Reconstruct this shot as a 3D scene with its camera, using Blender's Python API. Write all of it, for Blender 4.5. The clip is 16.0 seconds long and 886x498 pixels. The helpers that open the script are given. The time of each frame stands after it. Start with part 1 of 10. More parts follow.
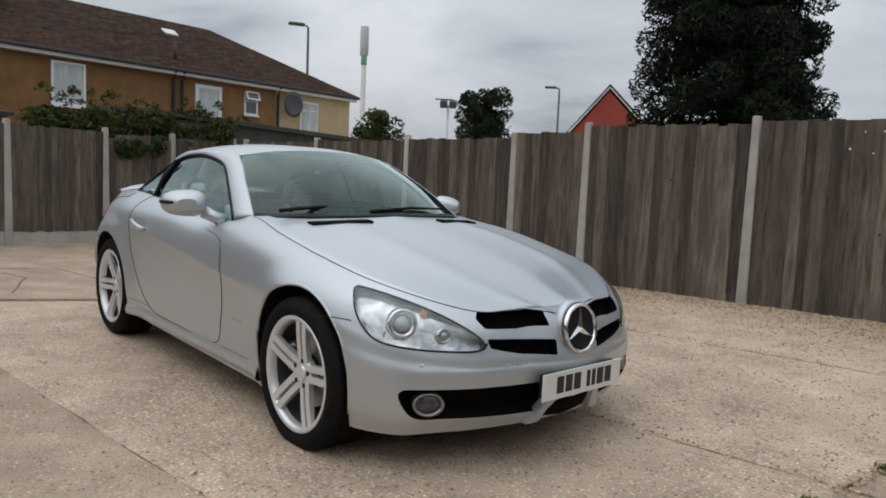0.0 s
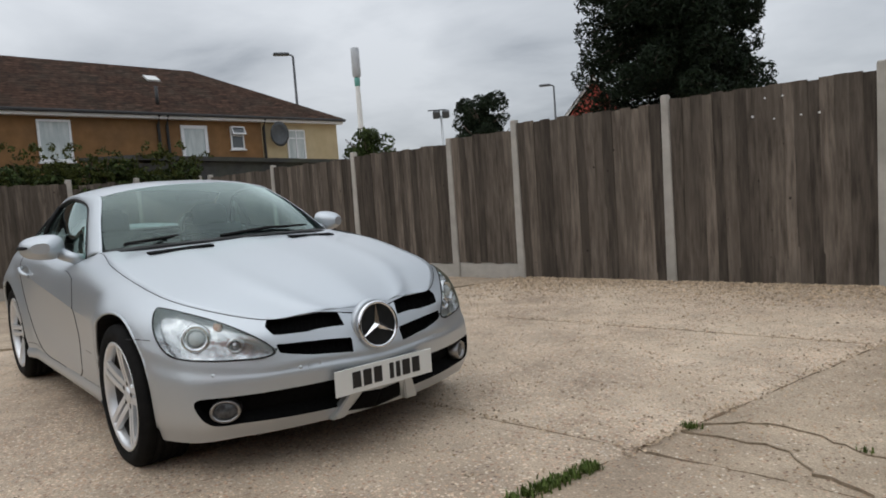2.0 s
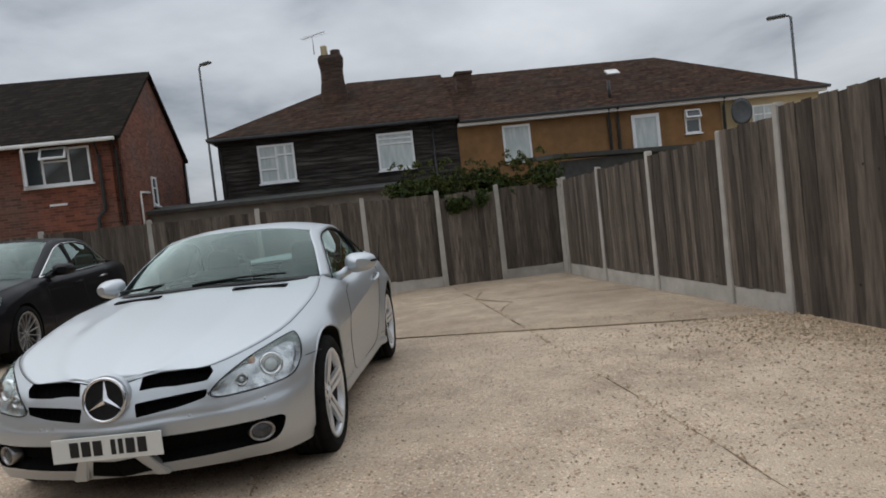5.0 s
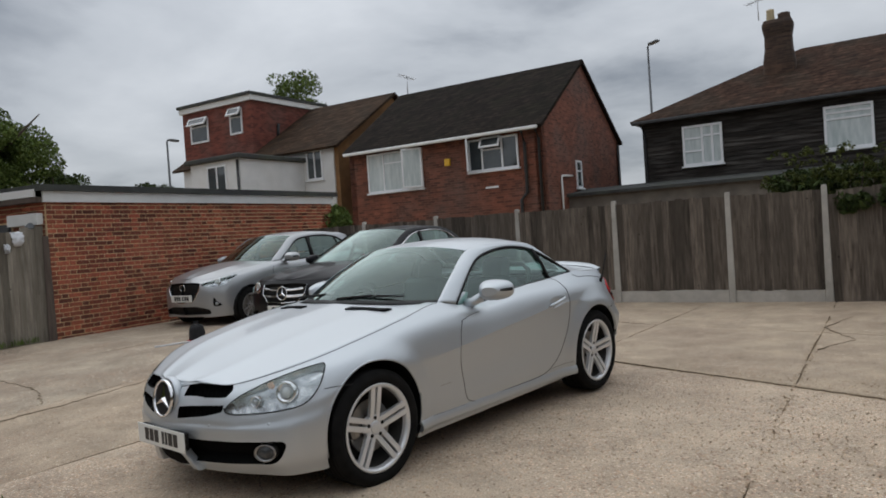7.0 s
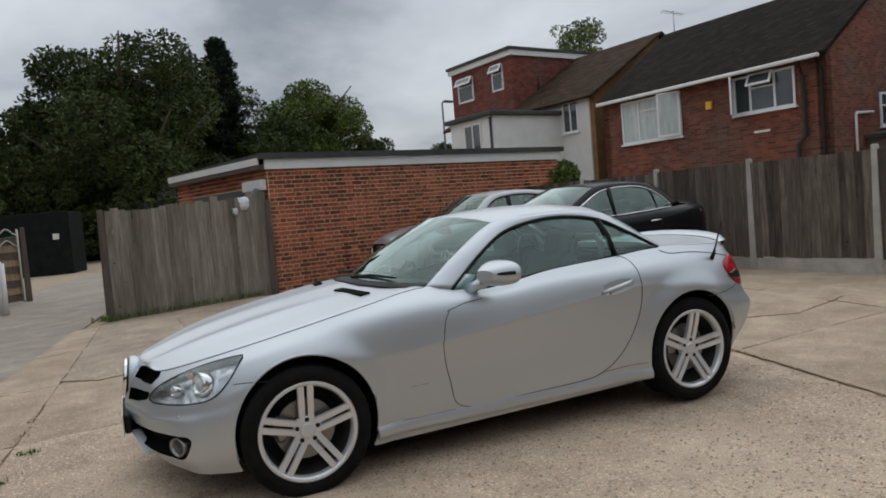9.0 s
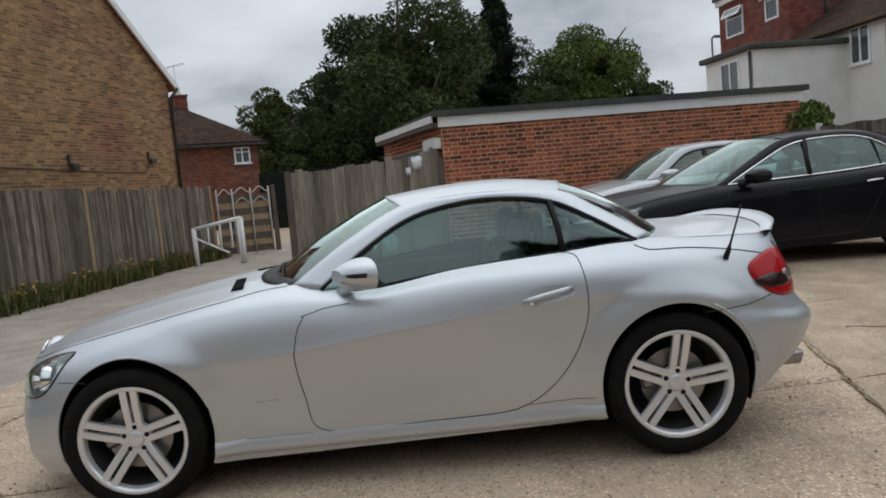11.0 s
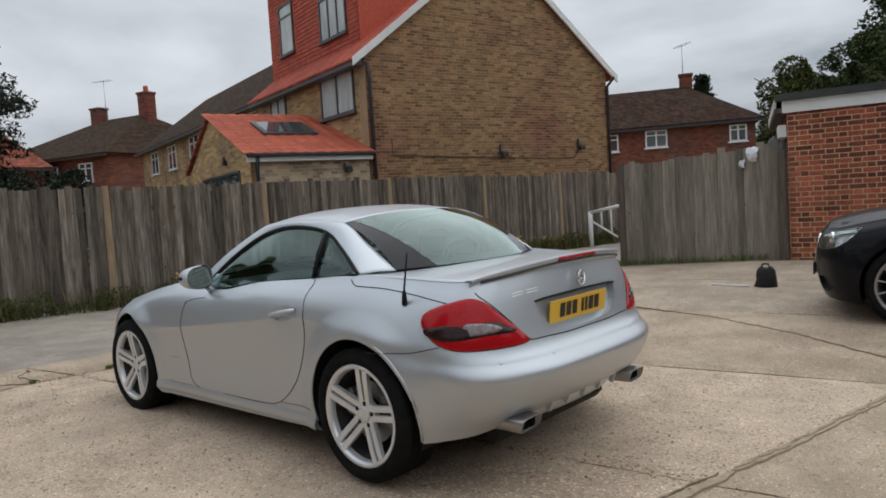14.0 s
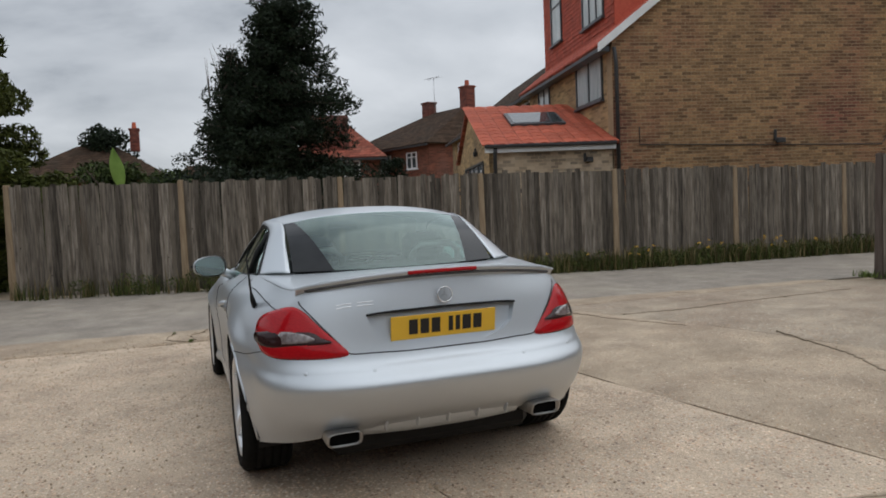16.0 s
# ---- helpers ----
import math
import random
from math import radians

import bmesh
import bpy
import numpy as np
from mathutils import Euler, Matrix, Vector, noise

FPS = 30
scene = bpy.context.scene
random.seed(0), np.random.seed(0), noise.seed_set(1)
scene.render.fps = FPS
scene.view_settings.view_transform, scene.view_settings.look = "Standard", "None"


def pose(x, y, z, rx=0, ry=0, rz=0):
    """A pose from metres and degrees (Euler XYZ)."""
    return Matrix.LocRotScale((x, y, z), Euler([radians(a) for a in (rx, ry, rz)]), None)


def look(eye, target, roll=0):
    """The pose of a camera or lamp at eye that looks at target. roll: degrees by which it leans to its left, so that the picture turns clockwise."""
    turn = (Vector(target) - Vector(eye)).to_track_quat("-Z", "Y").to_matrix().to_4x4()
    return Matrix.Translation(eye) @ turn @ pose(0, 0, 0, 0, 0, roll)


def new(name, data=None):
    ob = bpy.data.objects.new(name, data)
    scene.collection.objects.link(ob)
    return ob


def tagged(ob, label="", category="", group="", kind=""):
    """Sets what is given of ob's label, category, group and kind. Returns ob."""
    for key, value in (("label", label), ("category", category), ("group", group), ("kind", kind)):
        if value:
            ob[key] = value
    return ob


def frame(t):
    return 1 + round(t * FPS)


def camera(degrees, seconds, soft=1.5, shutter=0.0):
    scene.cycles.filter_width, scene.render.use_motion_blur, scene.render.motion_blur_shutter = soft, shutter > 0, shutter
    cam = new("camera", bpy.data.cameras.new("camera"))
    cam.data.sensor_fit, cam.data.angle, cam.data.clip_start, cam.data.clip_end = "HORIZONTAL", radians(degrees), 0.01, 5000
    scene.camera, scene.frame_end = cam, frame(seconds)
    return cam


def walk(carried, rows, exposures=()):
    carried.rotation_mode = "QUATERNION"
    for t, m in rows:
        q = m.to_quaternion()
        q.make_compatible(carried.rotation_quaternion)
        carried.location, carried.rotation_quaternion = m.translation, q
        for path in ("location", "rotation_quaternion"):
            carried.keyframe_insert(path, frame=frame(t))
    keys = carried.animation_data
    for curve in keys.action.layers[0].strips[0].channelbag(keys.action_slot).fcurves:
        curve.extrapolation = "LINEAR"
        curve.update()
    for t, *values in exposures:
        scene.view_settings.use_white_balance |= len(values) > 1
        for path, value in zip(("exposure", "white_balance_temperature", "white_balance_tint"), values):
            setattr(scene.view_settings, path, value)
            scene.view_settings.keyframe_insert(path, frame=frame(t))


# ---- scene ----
cam = camera(64.2, 16.0, soft=1.8)
PATH = [
    (0, (3.742, -2.316, 1.123), (2.254, -0.993, 0.932), 2.5),
    (0.5, (3.763, -2.311, 1.125), (2.267, -0.997, 0.942), 2.7),
    (1, (3.904, -2.308, 1.132), (2.486, -0.906, 0.969), 0.8),
    (1.5, (4.291, -2.189, 1.136), (2.854, -0.813, 0.936), -3.2),
    (2, (4.511, -1.693, 1.1), (2.979, -0.418, 0.938), -4.2),
    (2.5, (4.814, -1.17, 1.112), (3.153, -0.061, 1.001), -6.8),
    (3, (5.056, -0.627, 1.13), (3.245, 0.215, 1.021), -3.4),
    (3.5, (5.227, -0.05, 1.168), (3.313, 0.528, 1.14), -2.8),
    (3.7, (5.196, 0.184, 1.176), (3.232, 0.558, 1.148), -6.2),
    (5.8, (4.774, 2.616, 1.198), (2.863, 2.027, 1.145), -5.8),
    (6, (4.601, 2.808, 1.222), (2.774, 1.995, 1.188), -6.7),
    (6.5, (4.165, 3.265, 1.295), (2.541, 2.1, 1.229), -2.3),
    (7, (3.853, 3.719, 1.328), (2.348, 2.402, 1.293), -3.9),
    (7.5, (3.382, 3.916, 1.314), (2.089, 2.391, 1.27), -2.3),
    (8, (2.933, 4.103, 1.294), (1.78, 2.47, 1.233), -2.8),
    (8.5, (2.443, 4.199, 1.299), (1.491, 2.44, 1.257), -4.9),
    (9, (1.939, 4.208, 1.303), (1.121, 2.387, 1.199), -4.7),
    (9.2, (1.734, 4.227, 1.277), (0.992, 2.374, 1.167), -3.9),
    (11.3, (-0.563, 3.842, 1.298), (-0.483, 1.851, 1.122), -4.3),
    (11.5, (-0.814, 3.809, 1.27), (-0.671, 1.822, 1.098), -3.5),
    (12, (-1.415, 3.796, 1.331), (-1.036, 1.837, 1.206), -5.6),
    (12.5, (-2.013, 3.578, 1.322), (-1.446, 1.668, 1.152), -5.1),
    (13, (-2.619, 3.404, 1.324), (-1.82, 1.575, 1.192), -6.0),
    (13.5, (-3.187, 3.144, 1.316), (-2.16, 1.433, 1.182), -3.2),
    (14, (-3.721, 2.96, 1.303), (-2.373, 1.488, 1.171), -3.6),
    (14.5, (-4.19, 2.587, 1.289), (-2.648, 1.324, 1.133), -2.6),
    (15, (-4.619, 2.183, 1.31), (-2.935, 1.113, 1.175), -3.8),
    (15.5, (-4.788, 1.66, 1.296), (-2.998, 0.774, 1.175), -1.2),
    (16, (-4.85, 1.131, 1.293), (-2.987, 0.415, 1.171), -2.4),
]
walk(cam, [(t, look(eye, target, roll)) for t, eye, target, roll in PATH],
     exposures=[(0, 0.10), (3.7, 0.06), (6, -0.02), (9.2, 0.0), (11.3, 0.18), (12.5, 0.17), (14, 0.13), (16, 0.06)])

# ---- world and light: overcast day ----
SUN_EL, SUN_AZ = radians(52), radians(200)
world = bpy.data.worlds.new("sky")
scene.world = world
world.use_nodes = True
wn, wl = world.node_tree.nodes, world.node_tree.links
wn.clear()


def wnode(kind, **kw):
    n = wn.new(kind)
    for k, v in kw.items():
        if k == "op":
            n.operation = v
        elif k == "ins":
            for i, x in v.items():
                n.inputs[i].default_value = x
    return n


def wmath(op, a, b=None):
    n = wnode("ShaderNodeMath", op=op)
    for i, s in enumerate((a, b)):
        if s is None:
            continue
        if isinstance(s, (int, float)):
            n.inputs[i].default_value = s
        else:
            wl.new(s, n.inputs[i])
    return n.outputs[0]


w_out = wnode("ShaderNodeOutputWorld")
w_bg = wnode("ShaderNodeBackground", ins={1: 1.0})
w_sky = wnode("ShaderNodeTexSky")
w_sky.sky_type = "NISHITA"
w_sky.sun_disc = False
w_sky.sun_elevation, w_sky.sun_rotation = SUN_EL, SUN_AZ
w_co = wnode("ShaderNodeTexCoord")
w_sep = wnode("ShaderNodeSeparateXYZ")
wl.new(w_co.outputs["Generated"], w_sep.inputs[0])
up = wmath("MAXIMUM", w_sep.outputs[2], 0.0)
den = wmath("ADD", up, 0.22)
w_cmb = wnode("ShaderNodeCombineXYZ")
wl.new(wmath("DIVIDE", w_sep.outputs[0], den), w_cmb.inputs[0])
wl.new(wmath("DIVIDE", w_sep.outputs[1], den), w_cmb.inputs[1])
w_n1 = wnode("ShaderNodeTexNoise", ins={"Scale": 1.15, "Detail": 7.0, "Roughness": 0.52, "Distortion": 0.25})
w_n2 = wnode("ShaderNodeTexNoise", ins={"Scale": 0.45, "Detail": 3.0, "Roughness": 0.5})
wl.new(w_cmb.outputs[0], w_n1.inputs["Vector"])
wl.new(w_cmb.outputs[0], w_n2.inputs["Vector"])
cl = wmath("ADD", wmath("MULTIPLY", w_n1.outputs[0], 0.65), wmath("MULTIPLY", w_n2.outputs[0], 0.35))
w_ramp = wnode("ShaderNodeValToRGB")
wl.new(cl, w_ramp.inputs[0])
w_ramp.color_ramp.elements[0].position, w_ramp.color_ramp.elements[0].color = 0.37, (0.235, 0.26, 0.298, 1)
w_ramp.color_ramp.elements[1].position, w_ramp.color_ramp.elements[1].color = 0.62, (0.635, 0.665, 0.705, 1)
mid = w_ramp.color_ramp.elements.new(0.47)
mid.color = (0.455, 0.485, 0.525, 1)
# an overcast sky is about three times as bright overhead as at the horizon
bright = wmath("ADD", wmath("MULTIPLY", wmath("POWER", up, 1.3), 1.32), 0.90)
w_mul = wnode("ShaderNodeVectorMath", op="SCALE")
wl.new(w_ramp.outputs[0], w_mul.inputs[0])
wl.new(bright, w_mul.inputs["Scale"])
w_skys = wnode("ShaderNodeVectorMath", op="SCALE", ins={"Scale": 0.1})
wl.new(w_sky.outputs[0], w_skys.inputs[0])
w_mix = wnode("ShaderNodeMix")
w_mix.data_type = "RGBA"
w_mix.inputs[0].default_value = 0.93
wl.new(w_skys.outputs[0], w_mix.inputs[6])
wl.new(w_mul.outputs[0], w_mix.inputs[7])
wl.new(w_mix.outputs[2], w_bg.inputs[0])
wl.new(w_bg.outputs[0], w_out.inputs[0])

sun_data = bpy.data.lights.new("sun", "SUN")
sun_data.energy, sun_data.angle, sun_data.color = 0.50, radians(100), (1.0, 0.975, 0.94)
sun = new("sun", sun_data)
sun.matrix_world = look((0, 0, 30), (-30 * math.sin(SUN_AZ) / math.tan(SUN_EL), -30 * math.cos(SUN_AZ) / math.tan(SUN_EL), 0))


# ---- materials ----
def material(name, c1, c2=None, scale=3.0, rough=0.6, metal=0.0, bump=0.0, bscale=60.0, rand=0.0, stain=None, sscale=0.8,
             samount=0.5, island=False, coat=0.0, stretch=(1, 1, 1), spec=0.5, detail=6.0, rvar=0.0, wide=False):
    """A surface with two colours mixed by noise, larger stains, fine relief and, where asked, a change from piece to piece."""
    m = bpy.data.materials.new(name)
    m.use_nodes = True
    nt = m.node_tree
    b = nt.nodes["Principled BSDF"]
    b.inputs["Roughness"].default_value, b.inputs["Metallic"].default_value = rough, metal
    b.inputs["Specular IOR Level"].default_value = spec
    b.inputs["Coat Weight"].default_value = coat
    b.inputs["Coat Roughness"].default_value = 0.04
    c2 = c2 or c1
    co = nt.nodes.new("ShaderNodeTexCoord")
    mp = nt.nodes.new("ShaderNodeMapping")
    mp.inputs["Scale"].default_value = stretch
    nt.links.new(co.outputs["Object"], mp.inputs[0])
    vec = mp.outputs[0]
    rnd = None
    if rand or island:
        info = nt.nodes.new("ShaderNodeNewGeometry" if island else "ShaderNodeObjectInfo")
        rnd = info.outputs["Random Per Island" if island else "Random"]
        add = nt.nodes.new("ShaderNodeVectorMath")
        sc = nt.nodes.new("ShaderNodeMath")
        sc.operation = "MULTIPLY"
        sc.inputs[1].default_value = 37.0
        nt.links.new(rnd, sc.inputs[0])
        nt.links.new(vec, add.inputs[0])
        nt.links.new(sc.outputs[0], add.inputs[1])
        vec = add.outputs[0]
    ns = nt.nodes.new("ShaderNodeTexNoise")
    ns.inputs["Scale"].default_value, ns.inputs["Detail"].default_value = scale, detail
    ns.inputs["Roughness"].default_value = 0.62
    nt.links.new(vec, ns.inputs["Vector"])
    rp = nt.nodes.new("ShaderNodeValToRGB")
    rp.color_ramp.elements[0].position, rp.color_ramp.elements[1].position = 0.32, 0.68
    rp.color_ramp.elements[0].color, rp.color_ramp.elements[1].color = (*c1, 1), (*c2, 1)
    nt.links.new(ns.outputs[0], rp.inputs[0])
    col = rp.outputs[0]
    if stain:
        n2 = nt.nodes.new("ShaderNodeTexNoise")
        n2.inputs["Scale"].default_value, n2.inputs["Detail"].default_value = sscale, 4.0
        nt.links.new(nt.nodes.new("ShaderNodeNewGeometry").outputs["Position"] if wide else vec, n2.inputs["Vector"])
        r2 = nt.nodes.new("ShaderNodeMapRange")
        r2.inputs[1].default_value, r2.inputs[2].default_value, r2.inputs[4].default_value = 0.45, 0.7, samount
        nt.links.new(n2.outputs[0], r2.inputs[0])
        mx = nt.nodes.new("ShaderNodeMix")
        mx.data_type = "RGBA"
        mx.inputs[7].default_value = (*stain, 1)
        nt.links.new(r2.outputs[0], mx.inputs[0])
        nt.links.new(col, mx.inputs[6])
        col = mx.outputs[2]
    if rnd is not None and rand:
        hv = nt.nodes.new("ShaderNodeHueSaturation")
        mr = nt.nodes.new("ShaderNodeMapRange")
        mr.inputs[3].default_value, mr.inputs[4].default_value = 1 - rand, 1 + rand
        nt.links.new(rnd, mr.inputs[0])
        nt.links.new(mr.outputs[0], hv.inputs["Value"])
        nt.links.new(col, hv.inputs["Color"])
        col = hv.outputs[0]
    nt.links.new(col, b.inputs["Base Color"])
    if bump:
        n3 = nt.nodes.new("ShaderNodeTexNoise")
        n3.inputs["Scale"].default_value, n3.inputs["Detail"].default_value = bscale, 4.0
        nt.links.new(vec, n3.inputs["Vector"])
        bm_ = nt.nodes.new("ShaderNodeBump")
        bm_.inputs["Strength"].default_value, bm_.inputs["Distance"].default_value = bump, 0.01
        nt.links.new(n3.outputs[0], bm_.inputs["Height"])
        nt.links.new(bm_.outputs[0], b.inputs["Normal"])
        if rvar:
            r4 = nt.nodes.new("ShaderNodeMapRange")
            r4.inputs[3].default_value, r4.inputs[4].default_value = rough - rvar, rough + rvar
            nt.links.new(n3.outputs[0], r4.inputs[0])
            nt.links.new(r4.outputs[0], b.inputs["Roughness"])
    return m


def glass(name, tint, gloss=0.03, ior=1.5, base=0.0):
    """A tinted pane: it lets tinted light through and mirrors by Fresnel."""
    m = bpy.data.materials.new(name)
    m.use_nodes = True
    nt = m.node_tree
    nt.nodes.clear()
    out, mix = nt.nodes.new("ShaderNodeOutputMaterial"), nt.nodes.new("ShaderNodeMixShader")
    tr, gl, fr = nt.nodes.new("ShaderNodeBsdfTransparent"), nt.nodes.new("ShaderNodeBsdfGlossy"), nt.nodes.new("ShaderNodeLayerWeight")
    tr.inputs[0].default_value = (*tint, 1)
    gl.inputs["Roughness"].default_value = gloss
    gl.inputs["Color"].default_value = (0.84, 1.0, 0.955, 1)
    fr.inputs[0].default_value = 0.5
    f0 = ((ior - 1) / (ior + 1)) ** 2
    steep = nt.nodes.new("ShaderNodeMath")
    steep.operation = "POWER"
    steep.inputs[1].default_value = 5.0
    nt.links.new(fr.outputs["Facing"], steep.inputs[0])
    ad = nt.nodes.new("ShaderNodeMath")
    ad.operation = "ADD"
    ad.use_clamp = True
    ad.inputs[1].default_value = base
    twice = nt.nodes.new("ShaderNodeMath")
    twice.operation = "MULTIPLY_ADD"
    twice.inputs[1].default_value, twice.inputs[2].default_value = 1.8 * (1 - f0), 1.8 * f0      # a pane has two faces
    nt.links.new(steep.outputs[0], twice.inputs[0])
    nt.links.new(twice.outputs[0], ad.inputs[0])
    nt.links.new(ad.outputs[0], mix.inputs[0])
    nt.links.new(tr.outputs[0], mix.inputs[1])
    nt.links.new(gl.outputs[0], mix.inputs[2])
    nt.links.new(mix.outputs[0], out.inputs[0])
    return m


def brick_material(name, bricks, mortar, scale=1.0, sizes=(0.225, 0.075), stain=(0.1, 0.08, 0.07), axis="x"):
    """Brickwork too far off for single bricks, with true course height and recessed joints."""
    m = material(name, bricks[0], bricks[1], scale=2.5, rough=0.9, stain=stain, sscale=0.7, samount=0.55)
    nt = m.node_tree
    b = nt.nodes["Principled BSDF"]
    col = b.inputs["Base Color"].links[0].from_socket
    co, sp, cb = nt.nodes.new("ShaderNodeTexCoord"), nt.nodes.new("ShaderNodeSeparateXYZ"), nt.nodes.new("ShaderNodeCombineXYZ")
    nt.links.new(co.outputs["Object"], sp.inputs[0])
    ad = nt.nodes.new("ShaderNodeMath")
    ad.operation = "ADD"
    nt.links.new(sp.outputs[0], ad.inputs[0])
    nt.links.new(sp.outputs[1], ad.inputs[1])
    nt.links.new(ad.outputs[0], cb.inputs[0])
    nt.links.new(sp.outputs[2], cb.inputs[1])
    br = nt.nodes.new("ShaderNodeTexBrick")
    nt.links.new(cb.outputs[0], br.inputs["Vector"])
    br.inputs["Scale"].default_value = 1.0 / scale
    br.inputs["Brick Width"].default_value, br.inputs["Row Height"].default_value = sizes
    br.inputs["Mortar Size"].default_value = 0.006
    br.inputs["Color1"].default_value, br.inputs["Color2"].default_value = (0.55, 0.55, 0.55, 1), (1.25, 1.2, 1.15, 1)
    br.inputs["Mortar"].default_value = (*mortar, 1)
    mx = nt.nodes.new("ShaderNodeMix")
    mx.data_type, mx.blend_type = "RGBA", "MULTIPLY"
    mx.inputs[0].default_value = 1.0
    nt.links.new(col, mx.inputs[6])
    nt.links.new(br.outputs[0], mx.inputs[7])
    nt.links.new(mx.outputs[2], b.inputs["Base Color"])
    bp = nt.nodes.new("ShaderNodeBump")
    bp.invert = True
    bp.inputs["Strength"].default_value, bp.inputs["Distance"].default_value = 0.6, 0.01
    nt.links.new(br.outputs["Fac"], bp.inputs["Height"])
    nt.links.new(bp.outputs[0], b.inputs["Normal"])
    return m


def rows_material(name, c1, c2, step=0.14, rough=0.85, stain=(0.10, 0.09, 0.07)):
    """Tiles or boards laid in courses up a slope or wall, each course lapping the next."""
    m = material(name, c1, c2, scale=6.0, rough=rough, stain=stain, sscale=1.1, samount=0.6, detail=8, spec=0.12)
    nt = m.node_tree
    b = nt.nodes["Principled BSDF"]
    col = b.inputs["Base Color"].links[0].from_socket
    co, sp = nt.nodes.new("ShaderNodeTexCoord"), nt.nodes.new("ShaderNodeSeparateXYZ")
    nt.links.new(co.outputs["Object"], sp.inputs[0])
    ad, cb = nt.nodes.new("ShaderNodeMath"), nt.nodes.new("ShaderNodeCombineXYZ")
    ad.operation = "ADD"
    nt.links.new(sp.outputs[0], ad.inputs[0])
    nt.links.new(sp.outputs[1], ad.inputs[1])
    nt.links.new(ad.outputs[0], cb.inputs[0])
    nt.links.new(sp.outputs[2], cb.inputs[1])
    br = nt.nodes.new("ShaderNodeTexBrick")
    nt.links.new(cb.outputs[0], br.inputs["Vector"])
    br.inputs["Scale"].default_value = 1.0
    br.inputs["Brick Width"].default_value, br.inputs["Row Height"].default_value = 0.26, step
    br.inputs["Mortar Size"].default_value = 0.008
    br.inputs["Color1"].default_value, br.inputs["Color2"].default_value = (0.65, 0.65, 0.65, 1), (1.3, 1.25, 1.2, 1)
    br.inputs["Mortar"].default_value = (0.45, 0.42, 0.4, 1)
    mx = nt.nodes.new("ShaderNodeMix")
    mx.data_type, mx.blend_type = "RGBA", "MULTIPLY"
    mx.inputs[0].default_value = 1.0
    nt.links.new(col, mx.inputs[6])
    nt.links.new(br.outputs[0], mx.inputs[7])
    nt.links.new(mx.outputs[2], b.inputs["Base Color"])
    bp = nt.nodes.new("ShaderNodeBump")
    bp.invert = True
    bp.inputs["Strength"].default_value, bp.inputs["Distance"].default_value = 0.9, 0.02
    nt.links.new(br.outputs["Fac"], bp.inputs["Height"])
    nt.links.new(bp.outputs[0], b.inputs["Normal"])
    return m


